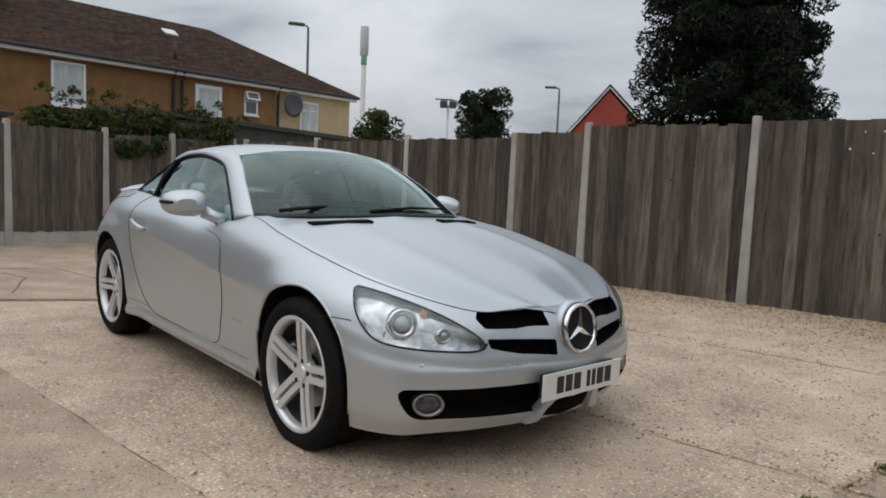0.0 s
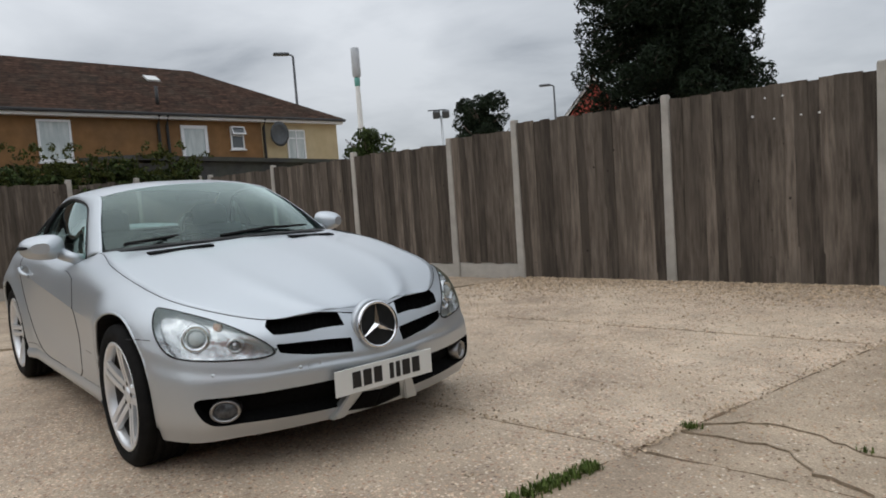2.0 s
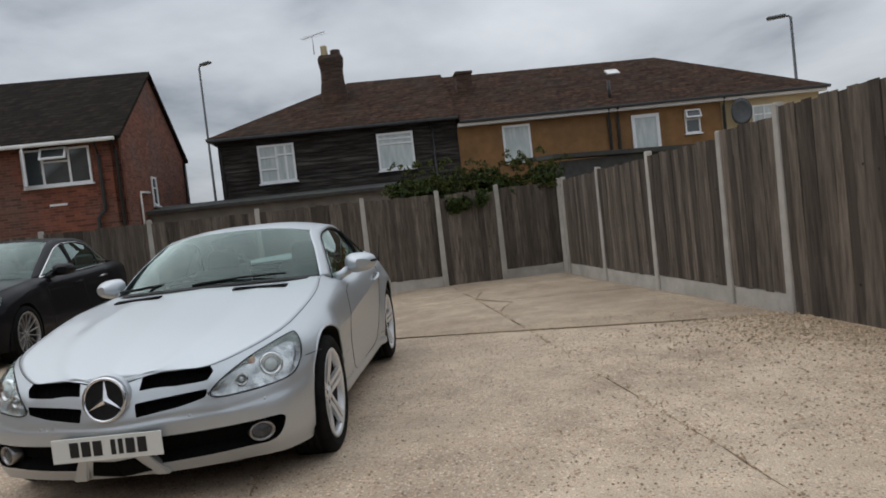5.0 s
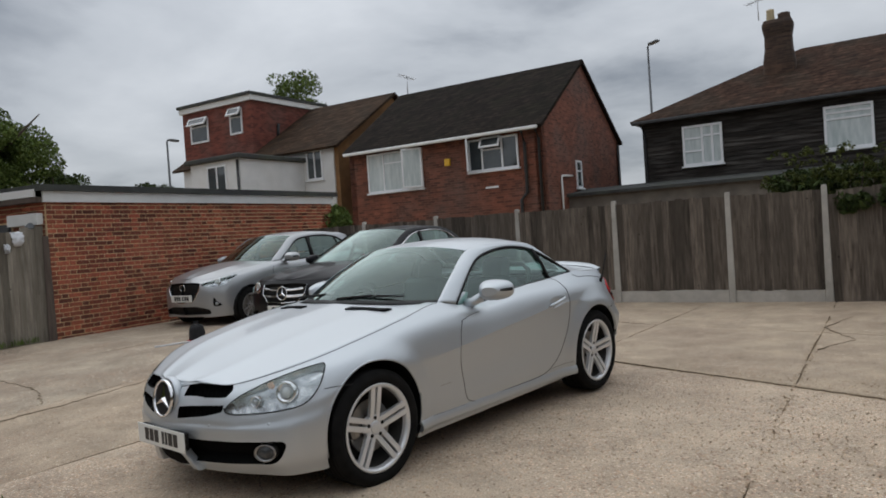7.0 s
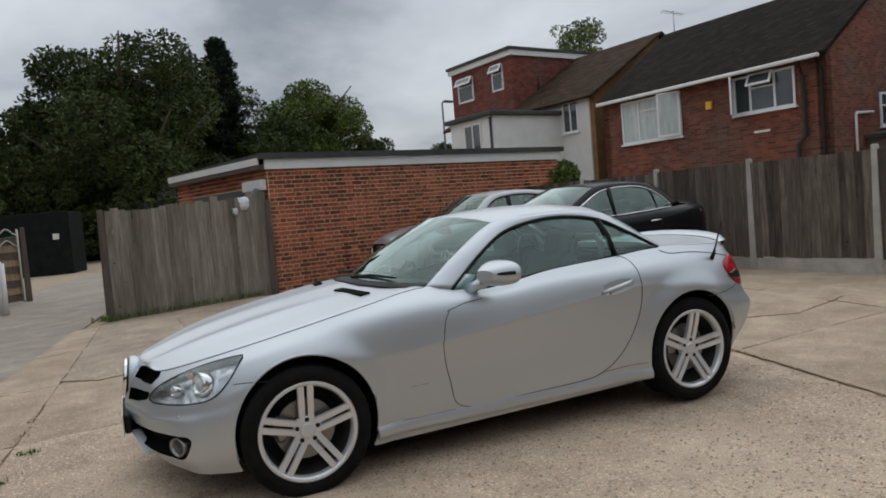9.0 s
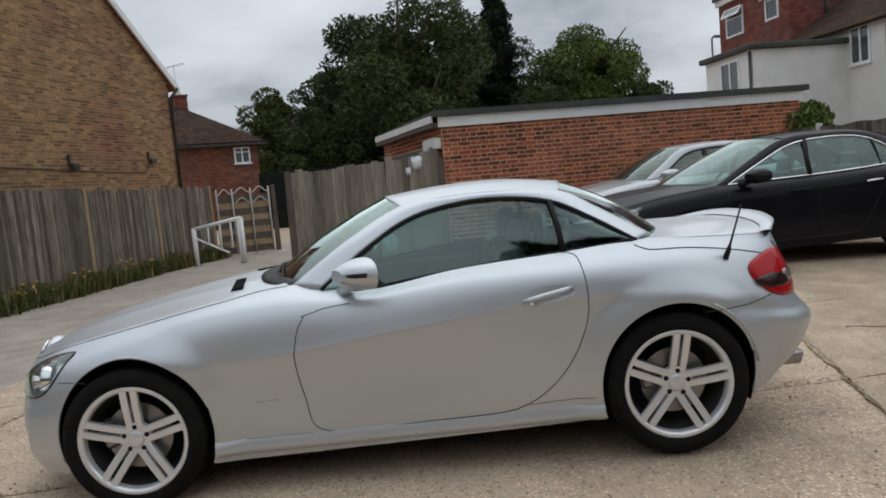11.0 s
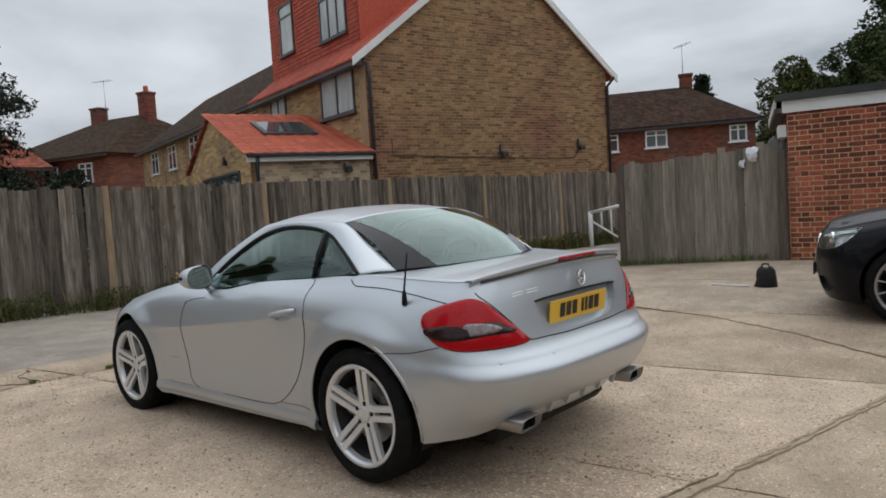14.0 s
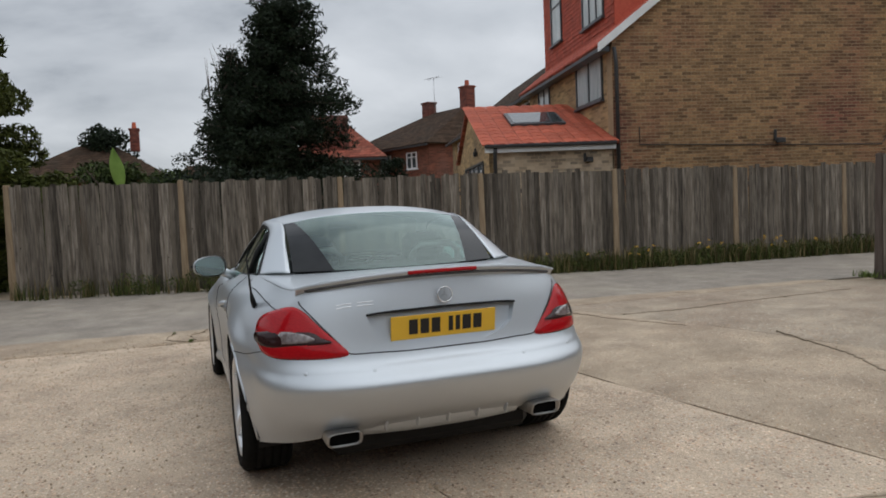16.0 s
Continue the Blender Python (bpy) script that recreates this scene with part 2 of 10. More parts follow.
def pebbled(name, base1, base2, stones, amount=0.55, size=55.0, rough=0.85, stain=(0.27, 0.195, 0.14)):
    """Worn concrete with its flint and gravel laid bare."""
    m = material(name, base1, base2, scale=1.6, rough=rough, stain=stain, sscale=0.55, samount=0.58, detail=9)
    nt = m.node_tree
    b = nt.nodes["Principled BSDF"]
    col = b.inputs["Base Color"].links[0].from_socket
    co = nt.nodes.new("ShaderNodeTexCoord")
    vo = nt.nodes.new("ShaderNodeTexVoronoi")
    vo.inputs["Scale"].default_value = size
    nt.links.new(co.outputs["Object"], vo.inputs["Vector"])
    rp = nt.nodes.new("ShaderNodeValToRGB")
    el = rp.color_ramp.elements
    el[0].color, el[1].color = (*stones[0], 1), (*stones[-1], 1)
    for i, s in enumerate(stones[1:-1]):
        e = el.new((i + 1) / (len(stones) - 1))
        e.color = (*s, 1)
    sp = nt.nodes.new("ShaderNodeSeparateColor")
    nt.links.new(vo.outputs["Color"], sp.inputs[0])
    nt.links.new(sp.outputs[0], rp.inputs[0])
    pn = nt.nodes.new("ShaderNodeTexNoise")
    pn.inputs["Scale"].default_value, pn.inputs["Detail"].default_value = 1.1, 6.0
    nt.links.new(co.outputs["Object"], pn.inputs["Vector"])
    lim = nt.nodes.new("ShaderNodeMapRange")
    lim.inputs[1].default_value, lim.inputs[2].default_value = 0.36, 0.66
    lim.inputs[3].default_value, lim.inputs[4].default_value = amount * 0.35, amount * 1.35
    nt.links.new(pn.outputs[0], lim.inputs[0])
    gt = nt.nodes.new("ShaderNodeMath")
    gt.operation = "LESS_THAN"
    nt.links.new(sp.outputs[1], gt.inputs[0])
    nt.links.new(lim.outputs[0], gt.inputs[1])
    core = nt.nodes.new("ShaderNodeMath")
    core.operation = "LESS_THAN"
    core.inputs[1].default_value = 0.42
    nt.links.new(vo.outputs["Distance"], core.inputs[0])
    mu = nt.nodes.new("ShaderNodeMath")
    mu.operation = "MULTIPLY"
    nt.links.new(gt.outputs[0], mu.inputs[0])
    nt.links.new(core.outputs[0], mu.inputs[1])
    mx = nt.nodes.new("ShaderNodeMix")
    mx.data_type = "RGBA"
    nt.links.new(mu.outputs[0], mx.inputs[0])
    nt.links.new(col, mx.inputs[6])
    nt.links.new(rp.outputs[0], mx.inputs[7])
    grit = nt.nodes.new("ShaderNodeTexNoise")
    grit.inputs["Scale"].default_value, grit.inputs["Detail"].default_value = 130.0, 3.0
    nt.links.new(co.outputs["Object"], grit.inputs["Vector"])
    gr_ = nt.nodes.new("ShaderNodeMapRange")
    gr_.inputs[1].default_value, gr_.inputs[2].default_value = 0.3, 0.7
    gr_.inputs[3].default_value, gr_.inputs[4].default_value = 0.66, 1.28
    nt.links.new(grit.outputs[0], gr_.inputs[0])
    blot = nt.nodes.new("ShaderNodeTexNoise")
    blot.inputs["Scale"].default_value, blot.inputs["Detail"].default_value, blot.inputs["Roughness"].default_value = 2.6, 8.0, 0.68
    nt.links.new(co.outputs["Object"], blot.inputs["Vector"])
    bl_ = nt.nodes.new("ShaderNodeMapRange")
    bl_.inputs[1].default_value, bl_.inputs[2].default_value = 0.3, 0.7
    bl_.inputs[3].default_value, bl_.inputs[4].default_value = 0.74, 1.18
    nt.links.new(blot.outputs[0], bl_.inputs[0])
    both_ = nt.nodes.new("ShaderNodeMath")
    both_.operation = "MULTIPLY"
    nt.links.new(gr_.outputs[0], both_.inputs[0])
    nt.links.new(bl_.outputs[0], both_.inputs[1])
    hv = nt.nodes.new("ShaderNodeHueSaturation")
    nt.links.new(both_.outputs[0], hv.inputs["Value"])
    nt.links.new(mx.outputs[2], hv.inputs["Color"])
    nt.links.new(hv.outputs[0], b.inputs["Base Color"])
    ns = nt.nodes.new("ShaderNodeTexNoise")
    ns.inputs["Scale"].default_value, ns.inputs["Detail"].default_value = 35.0, 6.0
    nt.links.new(co.outputs["Object"], ns.inputs["Vector"])
    h = nt.nodes.new("ShaderNodeMath")
    h.operation = "ADD"
    nt.links.new(ns.outputs[0], h.inputs[0])
    nt.links.new(mu.outputs[0], h.inputs[1])
    bp = nt.nodes.new("ShaderNodeBump")
    bp.inputs["Strength"].default_value, bp.inputs["Distance"].default_value = 0.8, 0.008
    nt.links.new(h.outputs[0], bp.inputs["Height"])
    nt.links.new(bp.outputs[0], b.inputs["Normal"])
    return m


STONES = [(0.60, 0.46, 0.32), (0.42, 0.255, 0.16), (0.17, 0.110, 0.08), (0.54, 0.385, 0.27), (0.72, 0.63, 0.50), (0.36, 0.22, 0.13), (0.52, 0.36, 0.22)]
FLINT = [(0.74, 0.60, 0.44), (0.50, 0.30, 0.19), (0.20, 0.135, 0.10), (0.66, 0.47, 0.33), (0.76, 0.64, 0.49), (0.46, 0.38, 0.31), (0.62, 0.42, 0.27), (0.78, 0.66, 0.50)]
M_AGG = pebbled("exposed_aggregate", (0.52, 0.400, 0.285), (0.62, 0.495, 0.365), FLINT, 1.15, 56.0)
M_CONC = pebbled("worn_concrete", (0.39, 0.300, 0.208), (0.50, 0.395, 0.285), STONES, 0.42, 66.0)
M_GRAVEL = pebbled("gravelly_concrete", (0.48, 0.36, 0.235), (0.58, 0.45, 0.31), STONES, 0.9, 52.0)
M_PATCH = pebbled("brown_rough_concrete", (0.35, 0.280, 0.205), (0.46, 0.375, 0.28), STONES, 0.55, 48.0)
M_LANE = pebbled("lane_asphalt", (0.262, 0.224, 0.183), (0.352, 0.303, 0.249), [(0.2, 0.19, 0.18), (0.46, 0.42, 0.37), (0.3, 0.28, 0.26)], 0.35, 60.0,
                 stain=(0.42, 0.36, 0.28))
M_EARTH = material("dark_soil", (0.28, 0.215, 0.145), (0.42, 0.335, 0.235), scale=8, rough=0.95, bump=0.6, bscale=40)
M_STONE = material("loose_stones", (0.33, 0.23, 0.14), (0.52, 0.41, 0.29), scale=15, rough=0.9, rand=0.5, island=True)
M_BOARD = material("weathered_board", (0.068, 0.055, 0.044), (0.186, 0.154, 0.125), scale=6, rough=0.95, spec=0.2, rand=0.42, bump=0.5, bscale=30,
                   stretch=(4, 4, 0.4), stain=(0.075, 0.062, 0.05), sscale=1.2, samount=0.75)
M_BOARD_OLD = material("silvered_oak_board", (0.066, 0.055, 0.044), (0.27, 0.232, 0.188), scale=6, rough=0.95, spec=0.2, rand=0.5, bump=0.6, bscale=26,
                       stretch=(5, 5, 0.4), stain=(0.085, 0.068, 0.05), sscale=1.2, samount=0.8)
M_BOARD_PALE = material("pale_silvered_board", (0.145, 0.126, 0.100), (0.30, 0.265, 0.216), scale=5, rough=0.95, spec=0.2, rand=0.3, bump=0.6, bscale=26,
                        stretch=(5, 5, 0.4), stain=(0.13, 0.11, 0.085), sscale=1.3, samount=0.7)


def knots(m, scale=4.5, size=0.075):
    """Dark knots here and there in the boards."""
    nt = m.node_tree
    b = nt.nodes["Principled BSDF"]
    col = b.inputs["Base Color"].links[0].from_socket
    co, info = nt.nodes.new("ShaderNodeTexCoord"), nt.nodes.new("ShaderNodeObjectInfo")
    sc = nt.nodes.new("ShaderNodeMath")
    sc.operation, sc.inputs[1].default_value = "MULTIPLY", 91.0
    nt.links.new(info.outputs["Random"], sc.inputs[0])
    add = nt.nodes.new("ShaderNodeVectorMath")
    nt.links.new(co.outputs["Object"], add.inputs[0])
    nt.links.new(sc.outputs[0], add.inputs[1])
    vo = nt.nodes.new("ShaderNodeTexVoronoi")
    vo.inputs["Scale"].default_value = scale
    nt.links.new(add.outputs[0], vo.inputs["Vector"])
    mr = nt.nodes.new("ShaderNodeMapRange")
    mr.inputs[1].default_value, mr.inputs[2].default_value, mr.inputs[3].default_value, mr.inputs[4].default_value = size * 0.5, size, 0.85, 0.0
    nt.links.new(vo.outputs["Distance"], mr.inputs[0])
    mx = nt.nodes.new("ShaderNodeMix")
    mx.data_type = "RGBA"
    mx.inputs[7].default_value = (0.018, 0.013, 0.010, 1)
    nt.links.new(mr.outputs[0], mx.inputs[0])
    nt.links.new(col, mx.inputs[6])
    nt.links.new(mx.outputs[2], b.inputs["Base Color"])


for board_mat in (M_BOARD, M_BOARD_OLD, M_BOARD_PALE):
    knots(board_mat)
M_POST = material("concrete_post", (0.40, 0.37, 0.33), (0.52, 0.49, 0.44), scale=5, rough=0.9, rand=0.08, bump=0.3, bscale=80, stain=(0.26, 0.25, 0.21), sscale=2)
M_TPOST = material("timber_post", (0.22, 0.15, 0.09), (0.36, 0.27, 0.17), scale=6, rough=0.9, stretch=(4, 4, 0.4), bump=0.5, bscale=30)
M_TDARK = material("dark_timber_post", (0.07, 0.05, 0.04), (0.13, 0.10, 0.08), scale=6, rough=0.9, stretch=(4, 4, 0.4))
M_BRICK = material("red_stock_brick", (0.135, 0.033, 0.021), (0.35, 0.088, 0.046), scale=20, rough=0.9, rand=0.62, stain=(0.40, 0.14, 0.072), sscale=0.8, samount=0.5, wide=True, bump=0.5, bscale=90)
M_BRICK_J = material("red_stock_bricks", (0.135, 0.033, 0.021), (0.35, 0.088, 0.046), scale=20, rough=0.9, rand=0.62, stain=(0.40, 0.14, 0.072), sscale=0.8, samount=0.5, wide=True, island=True, bump=0.5, bscale=90)
M_MORTAR = material("lime_mortar", (0.66, 0.46, 0.24), (0.84, 0.66, 0.42), scale=8, rough=0.95, bump=0.5, bscale=120)
M_BRICK_Y = material("yellow_stock_brick", (0.185, 0.100, 0.046), (0.35, 0.210, 0.098), scale=18, rough=0.9, rand=0.45, bump=0.5, bscale=90, stain=(0.19, 0.070, 0.045), sscale=0.55, samount=0.9, wide=True)
M_BRICK_YJ = material("yellow_stock_bricks", (0.185, 0.100, 0.046), (0.35, 0.210, 0.098), scale=18, rough=0.9, rand=0.45, island=True, bump=0.5, bscale=90, stain=(0.19, 0.070, 0.045), sscale=0.55, samount=0.9, wide=True)
M_MORTAR_Y = material("buff_mortar", (0.30, 0.215, 0.125), (0.40, 0.295, 0.175), scale=5, rough=0.95, stain=(0.28, 0.2, 0.12), sscale=0.6)
M_WALL_Y = brick_material("buff_brickwork", ((0.40, 0.27, 0.13), (0.49, 0.345, 0.18)), (1.1, 1.05, 0.95))
M_WALL_PALE = brick_material("pale_brickwork", ((0.38, 0.29, 0.20), (0.46, 0.37, 0.27)), (1.15, 1.1, 1.0))
M_WALL_R = brick_material("red_brickwork", ((0.14, 0.050, 0.031), (0.215, 0.077, 0.047)), (1.25, 1.4, 1.4))
M_SOOT = brick_material("sooty_brickwork", ((0.055, 0.032, 0.022), (0.095, 0.055, 0.038)), (1.2, 1.2, 1.1), stain=(0.03, 0.026, 0.022))
M_WALL_DR = brick_material("deep_red_brickwork", ((0.14, 0.04, 0.028), (0.20, 0.06, 0.04)), (1.15, 1.1, 1.1))
M_RENDER_BR = material("brown_pebbledash", (0.20, 0.105, 0.04), (0.27, 0.145, 0.06), scale=3, rough=0.95, bump=0.8, bscale=70, stain=(0.13, 0.08, 0.045), sscale=0.7)
M_RENDER_CR = material("cream_render", (0.46, 0.37, 0.22), (0.54, 0.44, 0.27), scale=2, rough=0.9, bump=0.3, bscale=60, stain=(0.36, 0.3, 0.2))
M_CEMENT = material("grey_cement_render", (0.12, 0.105, 0.09), (0.19, 0.165, 0.14), scale=2.5, rough=0.95, bump=0.4, bscale=50, stain=(0.08, 0.07, 0.06), sscale=0.9)
M_RENDER_WH = material("white_render", (0.66, 0.66, 0.65), (0.74, 0.74, 0.73), scale=2, rough=0.85, bump=0.2, bscale=60, stain=(0.55, 0.54, 0.5), samount=0.35)
M_WHITE = material("white_paint", (0.72, 0.72, 0.70), (0.80, 0.80, 0.78), scale=4, rough=0.5, stain=(0.58, 0.56, 0.52), samount=0.35)
M_UPVC = material("white_plastic_frame", (0.76, 0.77, 0.78), (0.80, 0.81, 0.82), scale=3, rough=0.35)
M_ANTHR = material("dark_grey_frame", (0.05, 0.055, 0.06), (0.065, 0.07, 0.075), scale=3, rough=0.4)
M_PIPE = material("black_plastic_pipe", (0.02, 0.02, 0.021), (0.035, 0.034, 0.034), scale=6, rough=0.5)
M_FELT = material("bitumen_felt", (0.035, 0.036, 0.036), (0.06, 0.062, 0.06), scale=5, rough=0.9, stain=(0.08, 0.09, 0.06))
M_BLACKBOARD = material("black_weatherboard", (0.012, 0.010, 0.009), (0.042, 0.036, 0.031), scale=7, rough=0.9, spec=0.2, rand=0.3, stretch=(0.5, 0.5, 5), stain=(0.13, 0.12, 0.11), sscale=2.2, samount=0.5)
M_ROOF_BR = rows_material("brown_tiles", (0.028, 0.016, 0.012), (0.088, 0.050, 0.034), 0.11, rough=0.98, stain=(0.05, 0.042, 0.032))
M_ROOF_DK = rows_material("dark_tiles", (0.012, 0.009, 0.008), (0.030, 0.023, 0.018), 0.11, rough=0.98, stain=(0.02, 0.019, 0.012))
M_ROOF_MID = rows_material("umber_tiles", (0.042, 0.026, 0.017), (0.078, 0.050, 0.033), 0.11, rough=0.98, stain=(0.05, 0.042, 0.032))
M_TILE = material("orange_clay_tile", (0.40, 0.078, 0.038), (0.51, 0.120, 0.060), scale=14, rough=0.8, rand=0.16, bump=0.2, bscale=60)
M_TILE_J = material("orange_clay_tiles", (0.37, 0.066, 0.038), (0.47, 0.100, 0.056), scale=14, rough=0.8, rand=0.2, island=True, bump=0.2, bscale=60)
M_ROOF_RED = rows_material("red_tiles", (0.26, 0.075, 0.05), (0.34, 0.11, 0.075), 0.12)
M_PANE = material("dark_window_pane", (0.045, 0.055, 0.06), (0.075, 0.085, 0.09), scale=1.2, rough=0.04, spec=0.8)
M_PANE_LT = material("curtained_window_pane", (0.40, 0.46, 0.46), (0.62, 0.66, 0.65), scale=2.5, rough=0.12, spec=0.5, stretch=(3, 3, 0.5))
M_METAL = material("galvanised_steel", (0.42, 0.43, 0.44), (0.52, 0.53, 0.54), scale=6, rough=0.45, metal=0.8)
M_LAMP = material("grey_lamp_post", (0.07, 0.075, 0.08), (0.10, 0.105, 0.11), scale=6, rough=0.5, metal=0.2)
M_LENS = material("lamp_lens", (0.5, 0.52, 0.52), (0.6, 0.62, 0.62), rough=0.2)
M_YELLOW = material("yellow_plastic", (0.75, 0.42, 0.02), (0.8, 0.48, 0.04), rough=0.4)
M_GREENBOX = material("teal_plastic", (0.10, 0.30, 0.26), (0.14, 0.36, 0.31), rough=0.5)
M_CLOTH_BK = material("black_cloth", (0.008, 0.008, 0.009), (0.02, 0.02, 0.022), scale=20, rough=0.9, bump=0.4, bscale=120)
M_CLOTH_RD = material("red_cloth", (0.35, 0.03, 0.03), (0.42, 0.05, 0.04), scale=20, rough=0.9)
M_CLOTH_WH = material("white_cloth", (0.66, 0.66, 0.68), (0.76, 0.76, 0.78), scale=10, rough=0.9)


def leafy(name, c1, c2):
    m = material(name, c1, c2, scale=2.0, rough=0.55, rand=0.45, island=True, spec=0.12)
    b = m.node_tree.nodes["Principled BSDF"]
    b.inputs["Transmission Weight"].default_value = 0.0
    b.inputs["Subsurface Weight"].default_value = 0.0
    return m


M_LEAF_DK = leafy("dark_conifer_foliage", (0.008, 0.014, 0.008), (0.024, 0.036, 0.018))
M_LEAF = leafy("broad_leaf_foliage", (0.024, 0.038, 0.012), (0.070, 0.096, 0.030))
M_LEAF_OL = leafy("olive_conifer_foliage", (0.034, 0.044, 0.010), (0.095, 0.108, 0.028))
M_LEAF_LT = leafy("light_green_foliage", (0.060, 0.100, 0.022), (0.14, 0.18, 0.05))
M_LEAF_BR = leafy("bright_green_foliage", (0.10, 0.18, 0.03), (0.20, 0.30, 0.07))
M_WEED = leafy("weed_foliage", (0.035, 0.050, 0.014), (0.105, 0.120, 0.035))
M_STRAW = leafy("dry_straw", (0.13, 0.10, 0.045), (0.26, 0.20, 0.10))
M_BARK = material("bark", (0.06, 0.045, 0.035), (0.11, 0.085, 0.065), scale=8, rough=0.95, bump=0.6, bscale=20, stretch=(3, 3, 0.5))


# ---- mesh helpers ----
def link_mesh(name, verts, faces, mat, parent=None, label="", smooth=False, mats=None, fmat=None):
    me = bpy.data.meshes.new(name)
    me.from_pydata([tuple(v) for v in verts], [], faces)
    for m in mats or [mat]:
        me.materials.append(m)
    if fmat is not None:
        me.polygons.foreach_set("material_index", fmat)
    if smooth:
        me.polygons.foreach_set("use_smooth", [True] * len(me.polygons))
    me.update()
    ob = new(name, me)
    if parent is not None:
        ob.parent = parent
    if label:
        tagged(ob, label)
    return ob


def part(name, bm, mat, parent=None, label="", smooth=False):
    """One bmesh as one mesh object under a thing or a part."""
    me = bpy.data.meshes.new(name)
    bm.normal_update()
    bm.to_mesh(me)
    bm.free()
    me.materials.append(mat)
    if smooth:
        me.polygons.foreach_set("use_smooth", [True] * len(me.polygons))
    ob = new(name, me)
    if parent is not None:
        ob.parent = parent
    if label:
        tagged(ob, label)
    return ob


def empty(name, label, category, group="", kind="", at=(0, 0, 0)):
    ob = new(name)
    ob.location = at
    ob.empty_display_size = 0.1
    return tagged(ob, label, category, group, kind)


def far(ob, r, tall=1.0):
    """Sets a distant thing r times as far from the yard's middle and as large; tall: its height besides."""
    ob.matrix_basis = Matrix.Diagonal((r, r, r * tall, 1)) @ ob.matrix_basis
    return ob


def add_box(bm, size, m=None, bevel=0.0):
    """A box of that size about the origin of m, with chamfered edges where asked."""
    geo = bmesh.ops.create_cube(bm, size=1.0, matrix=(m or Matrix()) @ Matrix.Diagonal((*size, 1)))
    if bevel:
        edges = list({e for v in geo["verts"] for e in v.link_edges})
        bmesh.ops.bevel(bm, geom=edges, offset=bevel, segments=1, affect="EDGES")


def box(name, lo, hi, mat, parent=None, label="", bevel=0.0, m=None):
    bm = bmesh.new()
    c, s = [(a + b) / 2 for a, b in zip(lo, hi)], [b - a for a, b in zip(lo, hi)]
    add_box(bm, s, (m or Matrix()) @ Matrix.Translation(c), bevel)
    return part(name, bm, mat, parent, label)


def add_tube(bm, pts, r, seg=8, caps=True):
    """A round bar along points; r may be a list."""
    pts = [Vector(p) for p in pts]
    rs = r if isinstance(r, (list, tuple)) else [r] * len(pts)
    rings = []
    for i, p in enumerate(pts):
        d = (pts[min(i + 1, len(pts) - 1)] - pts[max(i - 1, 0)]).normalized()
        a = d.cross(Vector((0, 0, 1)) if abs(d.z) < 0.95 else Vector((1, 0, 0))).normalized()
        b = d.cross(a)
        rings.append([bm.verts.new(p + rs[i] * (math.cos(2 * math.pi * k / seg) * a + math.sin(2 * math.pi * k / seg) * b)) for k in range(seg)])
    for r0, r1 in zip(rings, rings[1:]):
        for k in range(seg):
            bm.faces.new((r0[k], r0[(k + 1) % seg], r1[(k + 1) % seg], r1[k]))
    if caps:
        bm.faces.new(rings[0][::-1])
        bm.faces.new(rings[-1])


def tube(name, pts, r, mat, parent=None, label="", seg=8):
    bm = bmesh.new()
    add_tube(bm, pts, r, seg)
    bmesh.ops.recalc_face_normals(bm, faces=bm.faces)
    return part(name, bm, mat, parent, label, smooth=True)


def add_prism(bm, outline, direction):
    """A flat outline (3D points in one plane) pushed along a direction."""
    a = [bm.verts.new(p) for p in outline]
    b = [bm.verts.new(Vector(p) + Vector(direction)) for p in outline]
    n = len(a)
    bm.faces.new(a)
    bm.faces.new(b[::-1])
    for i in range(n):
        bm.faces.new((a[i], b[i], b[(i + 1) % n], a[(i + 1) % n]))


def prism(name, outline, direction, mat, parent=None, label=""):
    bm = bmesh.new()
    add_prism(bm, outline, direction)
    bmesh.ops.recalc_face_normals(bm, faces=bm.faces)
    return part(name, bm, mat, parent, label)


def lathe(bm, prof, seg=48, m=None):
    """A profile of (radius, along y) turned about the y axis."""
    m = m or Matrix()
    rings = [[bm.verts.new(m @ Vector((r * math.cos(2 * math.pi * k / seg), y, r * math.sin(2 * math.pi * k / seg)))) for k in range(seg)] for r, y in prof]
    for r0, r1 in zip(rings, rings[1:]):
        for k in range(seg):
            bm.faces.new((r0[k], r0[(k + 1) % seg], r1[(k + 1) % seg], r1[k]))


def gz(x, y):
    """Height of the yard: nearly level, a little up towards the garage, a little down to the back corner."""
    clip = lambda v: min(max(v, 0.0), 1.0)
    return 0.15 * clip((-y - 0.6) / 4) * clip((2.9 - x) / 3) * (1 - 0.85 * clip((-x - 4) / 3.5)) - 0.045 * clip((-x - 3) / 3.5) - 0.03 * clip((x - 3.2) / 1.5)



# ---- ground: one sheet to the horizon, concrete slabs on it, the lane in front ----
def build_ground():
    xs = sorted({*[-1500, -400, -120, -60, -30], *[-16 + 0.8 * i for i in range(41)], *[30, 60, 120, 400, 1500]})
    ys = sorted({*[-1500, -400, -120, -60, -35], *[-22 + 0.8 * i for i in range(46)], *[30, 60, 120, 400, 1500]})
    verts = [(x, y, gz(x, y) - 0.035) for y in ys for x in xs]
    n = len(xs)
    faces = [(j * n + i, j * n + i + 1, (j + 1) * n + i + 1, (j + 1) * n + i) for j in range(len(ys) - 1) for i in range(n - 1)]
    return tagged(link_mesh("ground", verts, faces, M_EARTH, smooth=True), "dark soil and dirt under the yard and gardens", "ground", kind="structure")


